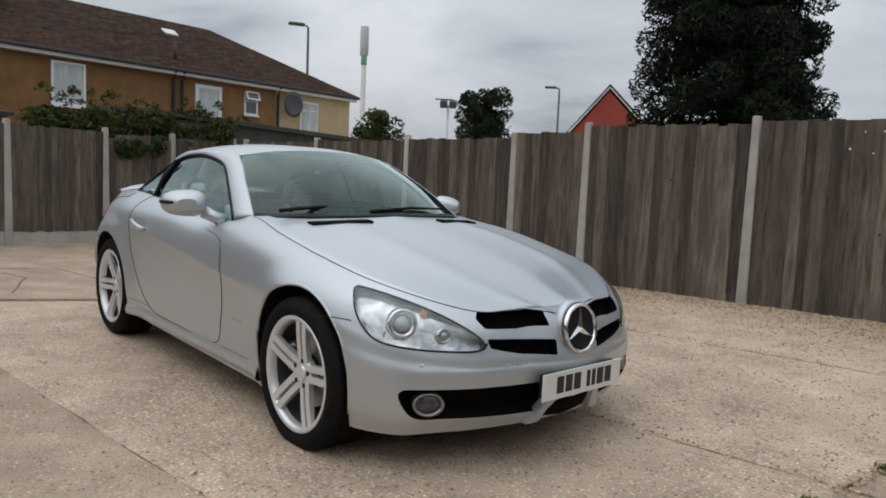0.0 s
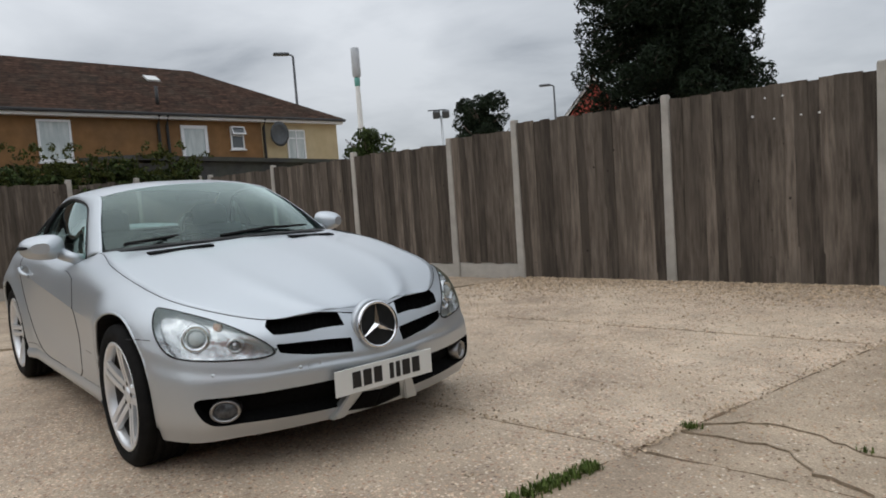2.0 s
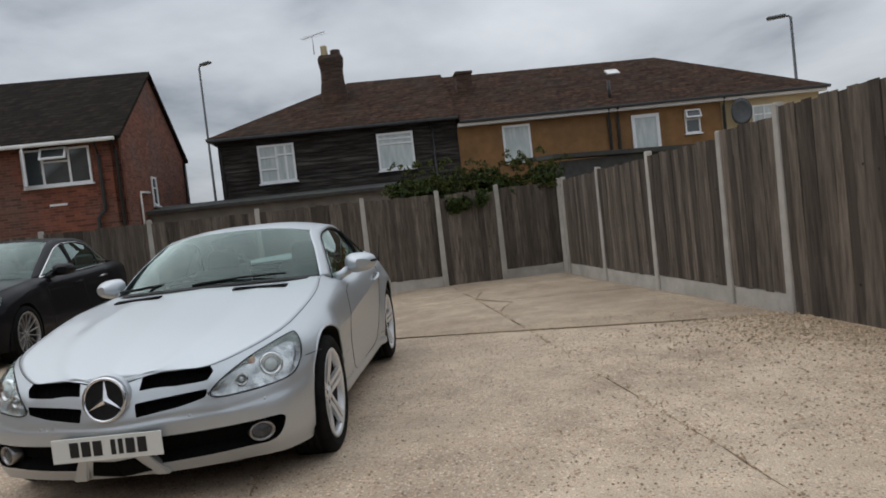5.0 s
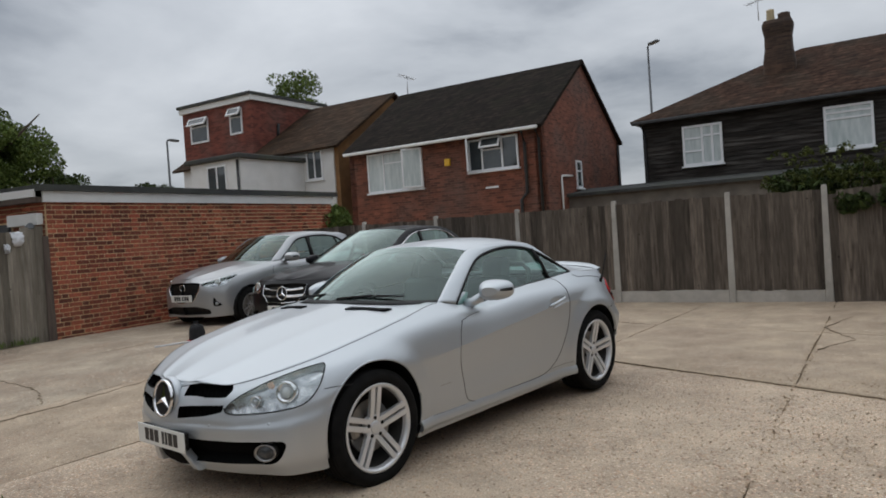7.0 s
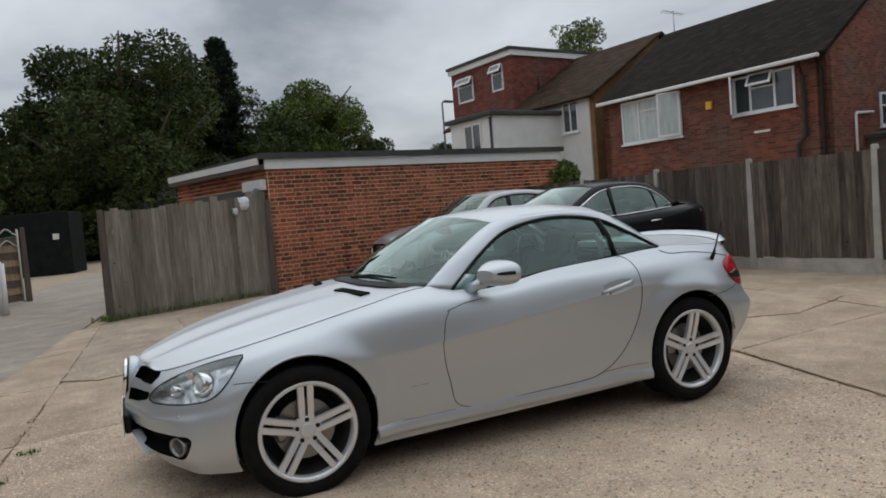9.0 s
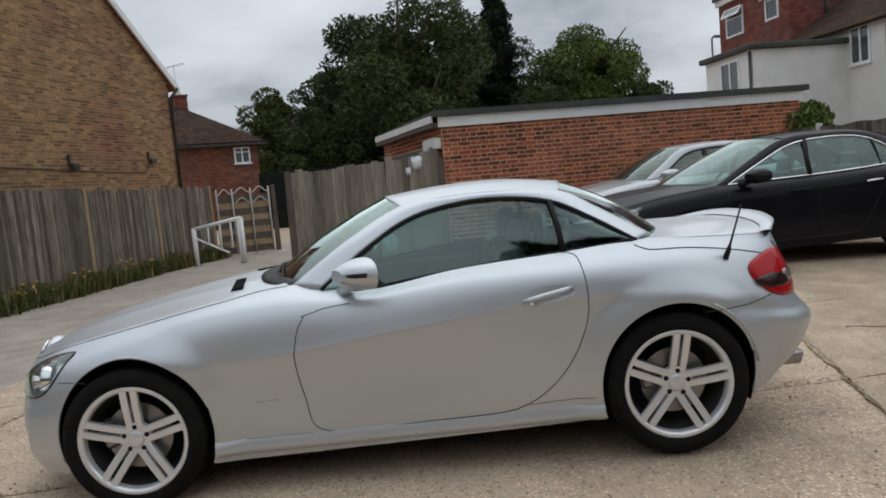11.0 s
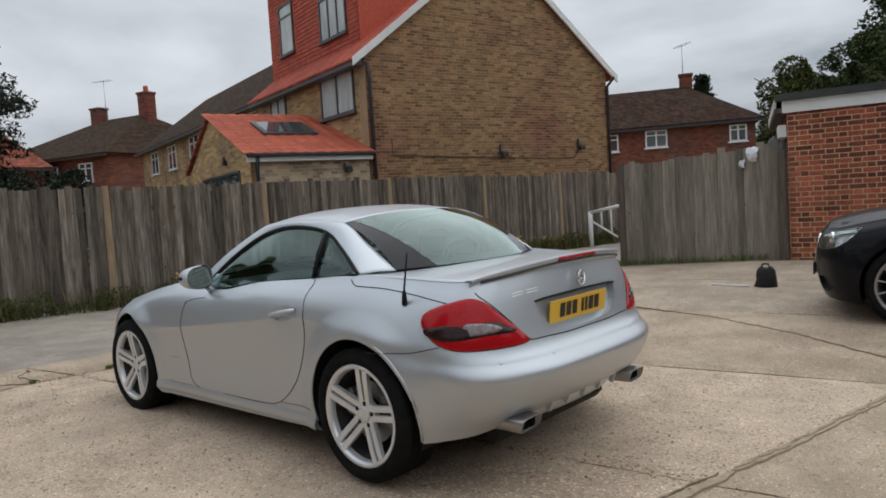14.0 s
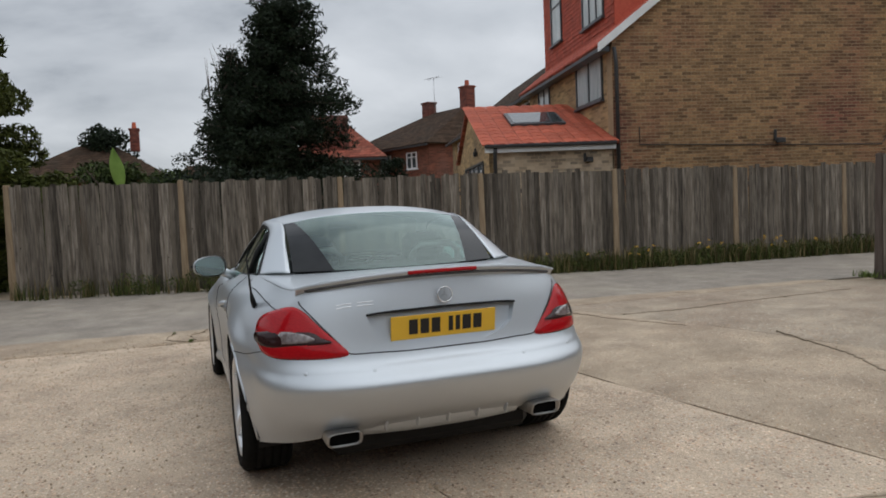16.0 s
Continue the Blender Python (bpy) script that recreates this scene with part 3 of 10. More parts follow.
ground = build_ground()
pavement = empty("pavement", "worn pale concrete yard slabs with cracked joints", "pavement", kind="structure")
UJ = Vector((0.985, 0.174))      # the slabs' long joints
VJ = Vector((-0.24, -0.97))      # the cross joints, not quite square to them


def slab(poly, mat, thick=0.05, seed=0, lift=0.0, cells=14, name="slab", parent=None):
    """A cast slab over a four-cornered plot, with a slightly ragged rim, lying on the yard's slope."""
    rng = random.Random(seed)
    a, b, c, d = [Vector(p) for p in poly]
    verts, faces = [], []
    for j in range(cells + 1):
        for i in range(cells + 1):
            u, v = i / cells, j / cells
            p = (a * (1 - u) + b * u) * (1 - v) + (d * (1 - u) + c * u) * v
            edge = i in (0, cells) or j in (0, cells)
            if edge:
                p += Vector((rng.uniform(-0.012, 0.012), rng.uniform(-0.012, 0.012)))
            z = gz(p.x, p.y) + lift + 0.006 * noise.noise((p.x * 0.9, p.y * 0.9, seed)) - (0.008 if edge else 0)
            verts.append((p.x, p.y, z))
    w = cells + 1
    for j in range(cells):
        for i in range(cells):
            faces.append((j * w + i, j * w + i + 1, (j + 1) * w + i + 1, (j + 1) * w + i))
    rim = [i for i in range(w)] + [j * w + cells for j in range(1, w)] + [cells * w + i for i in range(cells - 1, -1, -1)] + [j * w for j in range(cells - 1, 0, -1)]
    base = len(verts)
    for k in rim:
        x, y, z = verts[k]
        verts.append((x, y, z - thick))
    for k in range(len(rim)):
        k2 = (k + 1) % len(rim)
        faces.append((rim[k2], rim[k], base + k, base + k2))
    return link_mesh(name, verts, faces, mat, parent or pavement, smooth=False)


def joint_point(s, r):
    """s: which cross joint (0 behind the car, 1 before it); r: which long joint (0 under the car)."""
    long_y = {-4: -7.9, -3: -5.6, -2: -3.5, -1: -1.54, 0: 0.30, 1: 2.46, 2: 4.62, 3: 5.3}
    y0 = long_y[r]
    x0 = {-2: -7.9, -1: -5.0, 0: -2.47, 1: 2.79, 2: 3.64}[s]
    slope = 0.13 if r < 1 else 0.165 if r < 2 else 0.174
    k = {-2: -0.1, -1: 0.1, 0: 0.25, 1: 0.055, 2: 0.12}[s]
    # where the two lines cross
    x = (x0 + k * y0) / (1 - k * slope)
    return (x, y0 + slope * x)


def build_slabs():
    g = 0.007
    for si, (s0, s1) in enumerate(((-2, -1), (-1, 0), (0, 1), (1, 2))):
        for r in range(-4, 2):
            p = [Vector(joint_point(s0, r)), Vector(joint_point(s1, r)), Vector(joint_point(s1, r + 1)), Vector(joint_point(s0, r + 1))]
            c = (p[0] + p[1] + p[2] + p[3]) / 4
            tight = (2, 3) if (s0 == 0 and r == 0) else (0, 1) if (s0 == 0 and r == 1) else ()      # a joint closed by later screed
            p = [q + (c - q).normalized() * g * (-0.6 if k in tight else 1.4) for k, q in enumerate(p)]
            mat = M_AGG if (s0 == 0 and r in (-1, 0, 1)) else M_GRAVEL if (s0 == 0 and r > 1) else M_PATCH if (s0 == 0 and r < -2) else M_CONC
            slab(p, mat, seed=si * 20 + r, cells=20 if s0 == 0 else 12)
    # the strip beside the long fence, loose and stony
    for k, (x0, x1) in enumerate(((-1.35, 1.2), (1.2, 3.5))):
        slab([(x0, 4.62 + 0.174 * x0 + 0.01), (x1, 4.62 + 0.174 * x1 + 0.01), (x1, 4.78 + 0.174 * x1), (x0, 4.78 + 0.174 * x0)],
             M_GRAVEL, seed=90 + k, cells=10, lift=-0.004)


build_slabs()

M_CRACK = material("crack_dirt", (0.19, 0.145, 0.10), (0.36, 0.285, 0.20), scale=30, rough=0.95)


M_FILL = material("sandy_joint", (0.34, 0.265, 0.185), (0.46, 0.37, 0.265), scale=22, rough=0.95, bump=0.5, bscale=90)


def crack(pts, width, seed, mat=None, lift=0.0075, wander=0.018, even=0.3):
    """A wandering crack with crumbled edges, filled with dark dirt."""
    rng = random.Random(seed)
    line = []
    for a, b in zip(pts, pts[1:]):
        n = max(3, int((Vector(b) - Vector(a)).length / 0.05))
        for k in range(n):
            p = Vector(a).lerp(Vector(b), k / n)
            line.append((p.x + rng.uniform(-wander, wander), p.y + rng.uniform(-wander, wander)))
    vs, fs = [], []
    for k, (x, y) in enumerate(line):
        x0, y0 = line[max(0, k - 1)]
        x1, y1 = line[min(len(line) - 1, k + 1)]
        d = Vector((x1 - x0, y1 - y0)).normalized()
        w = width * 0.7 * rng.uniform(even, 1.2) * min(1, 0.25 + k / 4, 0.25 + (len(line) - 1 - k) / 4)
        z = gz(x, y) + lift
        vs += [(x - d.y * w, y + d.x * w, z), (x + d.y * w, y - d.x * w, z)]
        if k:
            b = 2 * k
            fs.append((b - 2, b - 1, b + 1, b))
    ob = link_mesh("crack", vs, fs, mat or M_CRACK, pavement)
    sol = ob.modifiers.new("thick", "SOLIDIFY")
    sol.thickness = 0.012
    return ob


crack([(-0.3, -3.62), (-1.25, -3.36), (-2.05, -2.95), (-2.7, -2.5), (-2.9, -2.32), (-2.98, -2.12)], 0.014, 1)
# the open joint behind the car, filled with a crumbling strip
crack([(-2.49 + 0.25 * y, y) for y in (3.75, 2.9, 2.0, 1.1, 0.3, -0.25)], 0.034, 8, M_FILL, 0.0045, 0.006, 0.75)
crack([(-2.45 + 0.25 * y, y) for y in (3.75, 2.9, 2.0, 1.1, 0.3, -0.2)], 0.009, 11, wander=0.009)
crack([(-2.47 + 0.25 * y, y) for y in (-0.2, -0.6, -1.4, -2.1)], 0.034, 9, M_FILL, 0.0045, 0.006, 0.8)
crack([(-2.47 + 0.25 * y, y) for y in (-0.2, -0.6, -1.4, -2.1)], 0.014, 13, wander=0.014)
crack([(1.33, -6.54), (1.28, -4.2), (1.36, -3.75), (1.5, -3.3)], 0.006, 2)
crack([(2.62, -3.29), (2.27, -3.02), (1.4, -3.08), (0.4, -3.3)], 0.004, 3)
crack([(2.84, 1.0), (3.0, 1.2), (3.21, 1.24), (3.62, 1.12)], 0.0035, 4)
crack([(2.86, 0.95), (3.25, 1.0), (3.45, 0.85), (3.7, 0.8)], 0.0035, 7)
crack([(-3.6, 1.9), (-4.3, 2.1), (-5.2, 1.6), (-6.3, 1.7)], 0.007, 5)
crack([(-3.1, -1.1), (-4.2, -0.8), (-5.4, -1.2)], 0.005, 6)

# the lane along the front fence, one strip of worn asphalt
lane_v, lane_f = [], []
LY = [-60, -40, -28, -20] + [-16 + 0.7 * i for i in range(50)] + [24, 40, 60]


def fence_x(y):
    """The front fence's line: it runs back beside the lane at a slant."""
    pts = [(9.55, 4.2), (8.63, 0.91), (7.87, -1.8), (6.64, -6.85), (6.08, -12.19), (5.6, -14.6), (-4.0, -60.0)]
    if y >= pts[0][1]:
        return pts[0][0] + 0.05 * (y - pts[0][1])
    for (xa, ya), (xb, yb) in zip(pts, pts[1:]):
        if yb <= y <= ya:
            return xb + (xa - xb) * (y - yb) / (ya - yb)
    return pts[-1][0]


def lane_x(y):
    """The lane's edge along the concrete."""
    return 3.66 + 0.13 * max(-16, min(y, 6)) + 0.2 * min(0, y + 16)


for yy in LY:
    x_in, x_out = lane_x(yy) - 0.06, fence_x(yy) + 0.05
    for f in (0.0, 0.12, 0.35, 0.6, 0.85, 1.0):
        xx = x_in + (x_out - x_in) * f
        wob = 0.05 * noise.noise((yy * 0.7, 3.1, 0)) if f == 0 else 0
        lane_v.append((xx + wob, yy, gz(xx, yy) - 0.012 + 0.008 * noise.noise((xx, yy, 4))))
for j in range(len(LY) - 1):
    for i in range(5):
        k = j * 6 + i
        lane_f.append((k, k + 1, k + 7, k + 6))
tagged(link_mesh("road", lane_v, lane_f, M_LANE, smooth=True), "grey worn asphalt lane along a timber fence", "road", kind="structure")


# ---- fences ----
def board_mesh(name, w, h, t, mat, seed, rag=0.012):
    """A sawn fence board, standing on z = 0, with a rough foot and top and a little warp."""
    rng = random.Random(seed)
    verts, faces = [], []
    rows = 5
    for j in range(rows + 1):
        z = h * j / rows
        if j == rows:
            z += rng.uniform(-rag, rag)
        off = rng.uniform(-0.003, 0.003)
        for x, y in ((-w / 2, t * 0.35), (w / 2, 0), (w / 2, t), (-w / 2, t * 1.1)):
            verts.append((x + rng.uniform(-0.0025, 0.0025), y + off, z))
    for j in range(rows):
        for k in range(4):
            a, b = j * 4 + k, j * 4 + (k + 1) % 4
            faces.append((a, b, b + 4, a + 4))
    faces += [(3, 2, 1, 0), tuple(rows * 4 + k for k in range(4))]
    me = bpy.data.meshes.new(name)
    me.from_pydata(verts, [], faces)
    me.materials.append(mat)
    return me


def wall_frame(a, b, z=0.0):
    """A pose at a whose x runs to b and whose y is to the left of that way."""
    d = (Vector(b) - Vector(a)).normalized()
    return Matrix(((d.x, -d.y, 0, a[0]), (d.y, d.x, 0, a[1]), (0, 0, 1, z), (0, 0, 0, 1)))


def concrete_post(parent, x, y, top, foot, turn, mat=M_POST, s=0.11):
    bm = bmesh.new()
    h = top - foot
    add_box(bm, (s, s, h), Matrix.Translation((0, 0, h / 2)), 0.012)
    bmesh.ops.translate(bm, vec=(0, 0, 0), verts=bm.verts)
    up = [v for v in bm.verts if v.co.z > h - 0.03]
    for v in up:
        v.co.x *= 0.72
        v.co.y *= 0.72
        v.co.z += 0.018 if abs(v.co.x) < s * 0.33 else 0
    ob = part("post", bm, mat, parent)
    ob.matrix_basis = pose(x, y, foot, 0, 0, turn)
    return ob


def place_boards(parent, meshes, a, b, foot_a, foot_b, pitch, side=0.0, skip=(), arch=0.0, lean=0.8, seed=1):
    """Boards from a to b, standing on a line from foot_a to foot_b."""
    rng = random.Random(seed)
    d = Vector(b) - Vector(a)
    n = max(1, int(d.length / pitch))
    turn = math.degrees(math.atan2(d.y, d.x))
    nrm = Vector((-d.y, d.x)).normalized() * side
    for i in range(n):
        f = (i + 0.5) / n
        p = Vector(a) + d * f + nrm
        ob = new("board", rng.choice(meshes))
        ob.parent = parent
        z = foot_a + (foot_b - foot_a) * f + rng.uniform(-0.008, 0.008)
        if arch:
            z += arch * (1 - (2 * f - 1) ** 2) - arch
        ob.matrix_basis = pose(p.x, p.y, z, rng.uniform(-0.3, 0.3), rng.uniform(-lean, lean) * 0.4, turn + (180 if side < 0 else 0) + rng.uniform(-1.2, 1.2))


def panel_fence(name, label, posts, feet, tops, boards_at, closed=(), seed=1, side=1):
    """Concrete posts, gravel boards at the foot and feather-edge boards between them."""
    f = empty(name, label, "fence", kind="structure")
    for (x, y), zf, zt in zip(posts, feet, tops):
        i = posts.index((x, y))
        j = min(i, len(posts) - 2)
        turn = math.degrees(math.atan2(posts[j + 1][1] - posts[j][1], posts[j + 1][0] - posts[j][0]))
        concrete_post(f, x, y, zt, zf - 0.05, turn)
    for k in range(len(posts) - 1):
        a, b = Vector(posts[k]), Vector(posts[k + 1])
        d = (b - a).normalized()
        a2, b2 = a + d * 0.05, b - d * 0.05
        zf = (feet[k] + feet[k + 1]) / 2
        gb = 0.0
        if k in boards_at:
            gb = 0.17
            m = wall_frame(a2, b2, zf)
            box("gravel_board", (0, -0.025, -0.06), ((b2 - a2).length, 0.025, gb), M_POST, f, bevel=0.008, m=m)
        h = (tops[k] + tops[k + 1]) / 2 - 0.05 - (zf + gb)
        # two rails behind the boards
        m = wall_frame(a2, b2, zf)
        for rz in (gb + 0.25, gb + h - 0.25):
            box("rail", (0, -side * 0.045 - 0.02, rz - 0.035), ((b2 - a2).length, -side * 0.045 + 0.02, rz + 0.035), M_TDARK, f, m=m)
        meshes = [board_mesh("board", 0.122, h, 0.016, M_BOARD, seed * 100 + k * 10 + q) for q in range(4)]
        place_boards(f, meshes, a2, b2, zf + gb + 0.002, zf + gb + 0.002, 0.105, side=0.012 * side, arch=0.10 if k in closed else 0.0, seed=seed * 50 + k)
    return f


P_POSTS = [(-8.02, 3.39), (-6.17, 3.71), (-4.26, 4.04), (-2.46, 4.35), (-1.46, 4.53), (0.39, 4.85), (2.28, 5.18), (4.12, 5.50), (5.97, 5.82), (7.82, 6.14), (9.6, 6.45)]
P_FEET = [-0.05, -0.05, -0.04, -0.01, -0.02, -0.02, -0.02, -0.03, -0.04, -0.04, -0.04]
P_TOPS = [1.69, 1.71, 1.745, 1.76, 1.87, 1.90, 1.92, 1.90, 1.90, 1.90, 1.90]
panel_fence("fence_long", "weathered brown feather-edge fence between concrete posts", P_POSTS, P_FEET, P_TOPS, (0, 1, 2, 3), seed=2, side=-1)
# pale discs paint in daylight through small holes in one long-fence panel
M_SPOT = material("hole_daylight", (0.66, 0.66, 0.65), (0.76, 0.76, 0.75), rough=0.7)
spots_on = bpy.data.objects["fence_long"]
for k, (f, z) in enumerate(((0.51, 1.75), (0.59, 1.75), (0.45, 1.59), (0.55, 1.55), (0.67, 1.56), (0.75, 1.56))):
    a, b = Vector(P_POSTS[5]), Vector(P_POSTS[6])
    p = a.lerp(b, f)
    bm = bmesh.new()
    bmesh.ops.create_cone(bm, cap_ends=True, segments=8, radius1=0.009 + 0.002 * (k % 3), radius2=0.006, depth=0.006, matrix=pose(p.x, p.y - 0.034, z, 90, 0, 10.8))
    part("paint_spot", bm, M_SPOT, spots_on)
R_POSTS = [(-6.24, -9.40), (-6.55, -7.59), (-6.86, -5.79), (-7.165, -4.0), (-7.48, -2.16), (-7.80, -0.31), (-8.03, 1.05), (-8.22, 2.16), (-8.43, 3.34)]
R_FEET = [0.03, 0.03, 0.02, 0.02, 0.0, -0.03, -0.045, -0.05, -0.05]
R_TOPS = [1.75, 1.74, 1.735, 1.73, 1.73, 1.715, 1.705, 1.70, 1.695]
panel_fence("fence_back", "weathered brown fence panels between concrete posts with an arched gate", R_POSTS, R_FEET, R_TOPS, (0, 1, 2, 3, 4, 5, 7), closed=(6,), seed=3, side=-1)


def timber_fence(name, label, posts, feet, tops, post_mats, pitch=0.088, seed=5, side=1, mat=M_BOARD_OLD, wide=0.098):
    f = empty(name, label, "fence", kind="structure")
    for k, ((x, y), zf, zt) in enumerate(zip(posts, feet, tops)):
        j = min(k, len(posts) - 2)
        turn = math.degrees(math.atan2(posts[j + 1][1] - posts[j][1], posts[j + 1][0] - posts[j][0]))
        concrete_post(f, x, y, zt + 0.02, zf - 0.05, turn, post_mats[k % len(post_mats)], s=0.13)
    for k in range(len(posts) - 1):
        a, b = Vector(posts[k]), Vector(posts[k + 1])
        d = (b - a).normalized()
        a2, b2 = a + d * 0.05, b - d * 0.05
        h = min(tops[k], tops[k + 1]) - min(feet[k], feet[k + 1]) - 0.03
        m = wall_frame(a2, b2, (feet[k] + feet[k + 1]) / 2)
        for rz in (0.3, h - 0.3):
            box("rail", (0, -side * 0.05 - 0.03, rz - 0.04), ((b2 - a2).length, -side * 0.05 + 0.02, rz + 0.04), M_TDARK, f, m=m)
        meshes = [board_mesh("board", wide, h + 0.02 * q, 0.018, mat, seed * 100 + k * 10 + q, rag=0.022) for q in range(4)]
        place_boards(f, meshes, a2, b2, feet[k] + 0.02, feet[k + 1] + 0.02, pitch, side=0.014 * side, seed=seed * 50 + k, lean=2.0)
    return f


F_POSTS = [(fence_x(y), y) for y in (3.75, 0.91, -1.8, -4.33, -6.85, -9.52, -12.19, -14.6)]
F_FEET = [-0.03, -0.04, -0.05, -0.06, -0.10, -0.12, -0.14, -0.14]
F_TOPS = [1.93, 1.91, 1.86, 1.83, 1.82, 1.82, 1.81, 1.81]
timber_fence("fence_front", "old silvered close-board timber fence beside the lane", F_POSTS, F_FEET, F_TOPS, [M_TPOST], seed=6, side=-1)
G_POSTS = [(2.24, -8.24), (-0.38, -8.24)]
timber_fence("fence_return", "grey close-board timber fence beside the brick garage", G_POSTS, [-0.03, 0.10], [1.74, 1.72], [M_TDARK], pitch=0.098, seed=8, side=-1, mat=M_BOARD_PALE, wide=0.118)


# ---- brickwork ----
def brick_wall(parent, m, length, height, near, brick_mat, joined_mat, mortar_mat, skip=None, top=None, depth=0.2, bl=0.225, bh=0.075, bond="stretcher", seed=4):
    """A mortar core with single bricks proud of it. m: pose whose x runs along the wall and whose y faces out.
    near: (x0, x1, z0, z1), the stretch whose bricks are single parts."""
    rng = random.Random(seed)
    g = 0.0125

    def brick_verts(w, prot):
        c = 0.004
        x0, x1, z0, z1 = g / 2, w - g / 2, g / 2, bh - g / 2
        return [(x0, -0.02, z0), (x1, -0.02, z0), (x1, -0.02, z1), (x0, -0.02, z1),
                (x0, prot - c, z0), (x1, prot - c, z0), (x1, prot - c, z1), (x0, prot - c, z1),
                (x0 + c, prot, z0 + c), (x1 - c, prot, z0 + c), (x1 - c, prot, z1 - c), (x0 + c, prot, z1 - c)]

    FACES = [(0, 1, 5, 4), (1, 2, 6, 5), (2, 3, 7, 6), (3, 0, 4, 7), (4, 5, 9, 8), (5, 6, 10, 9), (6, 7, 11, 10), (7, 4, 8, 11), (8, 9, 10, 11)]
    cache = {}
    verts, faces = [], []
    single = 0
    for row in range(int(height / bh)):
        z = row * bh
        x = 0.0
        k = 0
        flem = bond == "flemish"
        while x < length - 0.02:
            head = (k + row) % 2 if flem else 0
            w = bl / 2 if head else bl
            if k == 0 and row % 2:
                w = bl / 2 if not flem else bl * 0.75
            w = min(w, length - x)
            k += 1
            x0 = x
            x += w
            if w < 0.03 or (skip and skip(x0 + w / 2, z + bh / 2)) or (top and z + bh > top(x0 + w / 2)):
                continue
            prot = 0.007 + rng.uniform(-0.002, 0.003)
            if near[0] <= x0 <= near[1] and near[2] <= z <= near[3] and single < 300:
                key = round(w, 3)
                if key not in cache:
                    me = bpy.data.meshes.new("brick")
                    me.from_pydata(brick_verts(w, 0.008), [], FACES)
                    me.materials.append(brick_mat)
                    cache[key] = me
                ob = new("brick", cache[key])
                ob.parent = parent
                ob.matrix_basis = m @ Matrix.Translation((x0, prot - 0.008, z))
                single += 1
            else:
                base = len(verts)
                verts += [m @ Vector((vx + x0, vy, vz + z)) for vx, vy, vz in brick_verts(w, prot)]
                faces += [tuple(base + q for q in fc) for fc in FACES]
    if verts:
        tagged(link_mesh("bricks", verts, faces, joined_mat, parent), kind="stuff")


# garage: flat-roofed, its long wall to the yard, its door end to the lane
GA, GB = Vector((-0.45, -8.30)), Vector((-7.25, -9.49))
garage = empty("garage", "low red brick garage with a white fascia and flat felt roof", "garage")
gm = wall_frame(GB, GA, 0.0)
GL = (GA - GB).length
box("wall", (0, -0.22, 0.0), (GL, -0.002, 2.27), M_MORTAR, garage, m=gm)
box("wall", (0, -3.85, 0.0), (0.22, -0.22, 2.27), M_MORTAR, garage, m=gm)
box("wall", (0.22, -3.85, 0.0), (GL + 0.5, -3.63, 2.27), M_MORTAR, garage, m=gm)
brick_wall(garage, gm, GL, 2.33, (GL - 2.4, GL, 0.1, 2.3), M_BRICK, M_BRICK_J, M_MORTAR, bond="flemish", seed=11, top=lambda x: 2.33)
# the door end runs off at a slant
GE = Vector((0.80, -12.0))
ge = wall_frame(GA, GE, 0.0)
EL = (GE - GA).length
box("wall", (0.0, -0.24, 0.0), (EL, -0.02, 2.32), M_MORTAR, garage, m=ge)
brick_wall(garage, ge @ Matrix.Translation((0, -0.014, 0)), EL, 2.33, (9, 9, 9, 9), M_BRICK, M_BRICK_J, M_MORTAR, skip=lambda x, z: 0.8 < x < 3.1 and z < 2.0, seed=12)
gs = gm @ Matrix(((1, 0, 0, 0), (0, 1, 0, 0), (0.0, 0, 1, -0.03), (0, 0, 0, 1)))      # the roof falls away from the lane
prism("roof", [gs @ Vector(p) for p in ((-0.12, 0.13, 2.50), (GL + 0.14, 0.13, 2.50), (GL + 0.72, -3.95, 2.46), (-0.12, -3.95, 2.50))], (0, 0, 0.10), M_FELT, garage)
box("fascia", (-0.02, 0.02, 2.325), (GL + 0.06, 0.06, 2.50), M_WHITE, garage, "white painted fascia board", m=gs)
box("fascia", (0.02, 0.14, 2.38), (EL, 0.17, 2.50), M_WHITE, garage, m=ge)
box("soffit", (0.0, 0.0, 2.30), (EL, 0.16, 2.375), M_TDARK, garage, "dark boarded canopy over the door", m=ge)
door = box("garage_door", (0.82, 0.004, 0.1), (3.08, 0.03, 2.0), M_LAMP, garage, "dark slatted roller door", m=ge)
for k in range(13):
    box("slat", (0.84, 0.03, 0.15 + k * 0.14), (3.06, 0.045, 0.25 + k * 0.14), M_LAMP, door, m=ge)
box("lintel", (0.06, 0.01, 1.95), (0.74, 0.12, 2.13), M_WHITE, garage, "white painted timber lintel", m=ge)

# lantern on the garage corner, with a rag hung over the fence top
lantern = empty("wall_lantern", "grey wall lantern on the garage corner", "lamp")
lm = ge @ Matrix.Translation((0.14, 0.05, 1.75)) @ pose(0, 0, 0, 0, 0, 90)
bm = bmesh.new()
add_box(bm, (0.04, 0.10, 0.16), lm @ Matrix.Translation((0, 0, 0.05)), 0.008)
part("bracket", bm, M_LAMP, lantern)
bm = bmesh.new()
bmesh.ops.create_cone(bm, cap_ends=True, segments=6, radius1=0.05, radius2=0.085, depth=0.18, matrix=lm @ Matrix.Translation((0.13, 0, 0.05)))
part("lantern_glass", bm, M_LENS, lantern)
bm = bmesh.new()
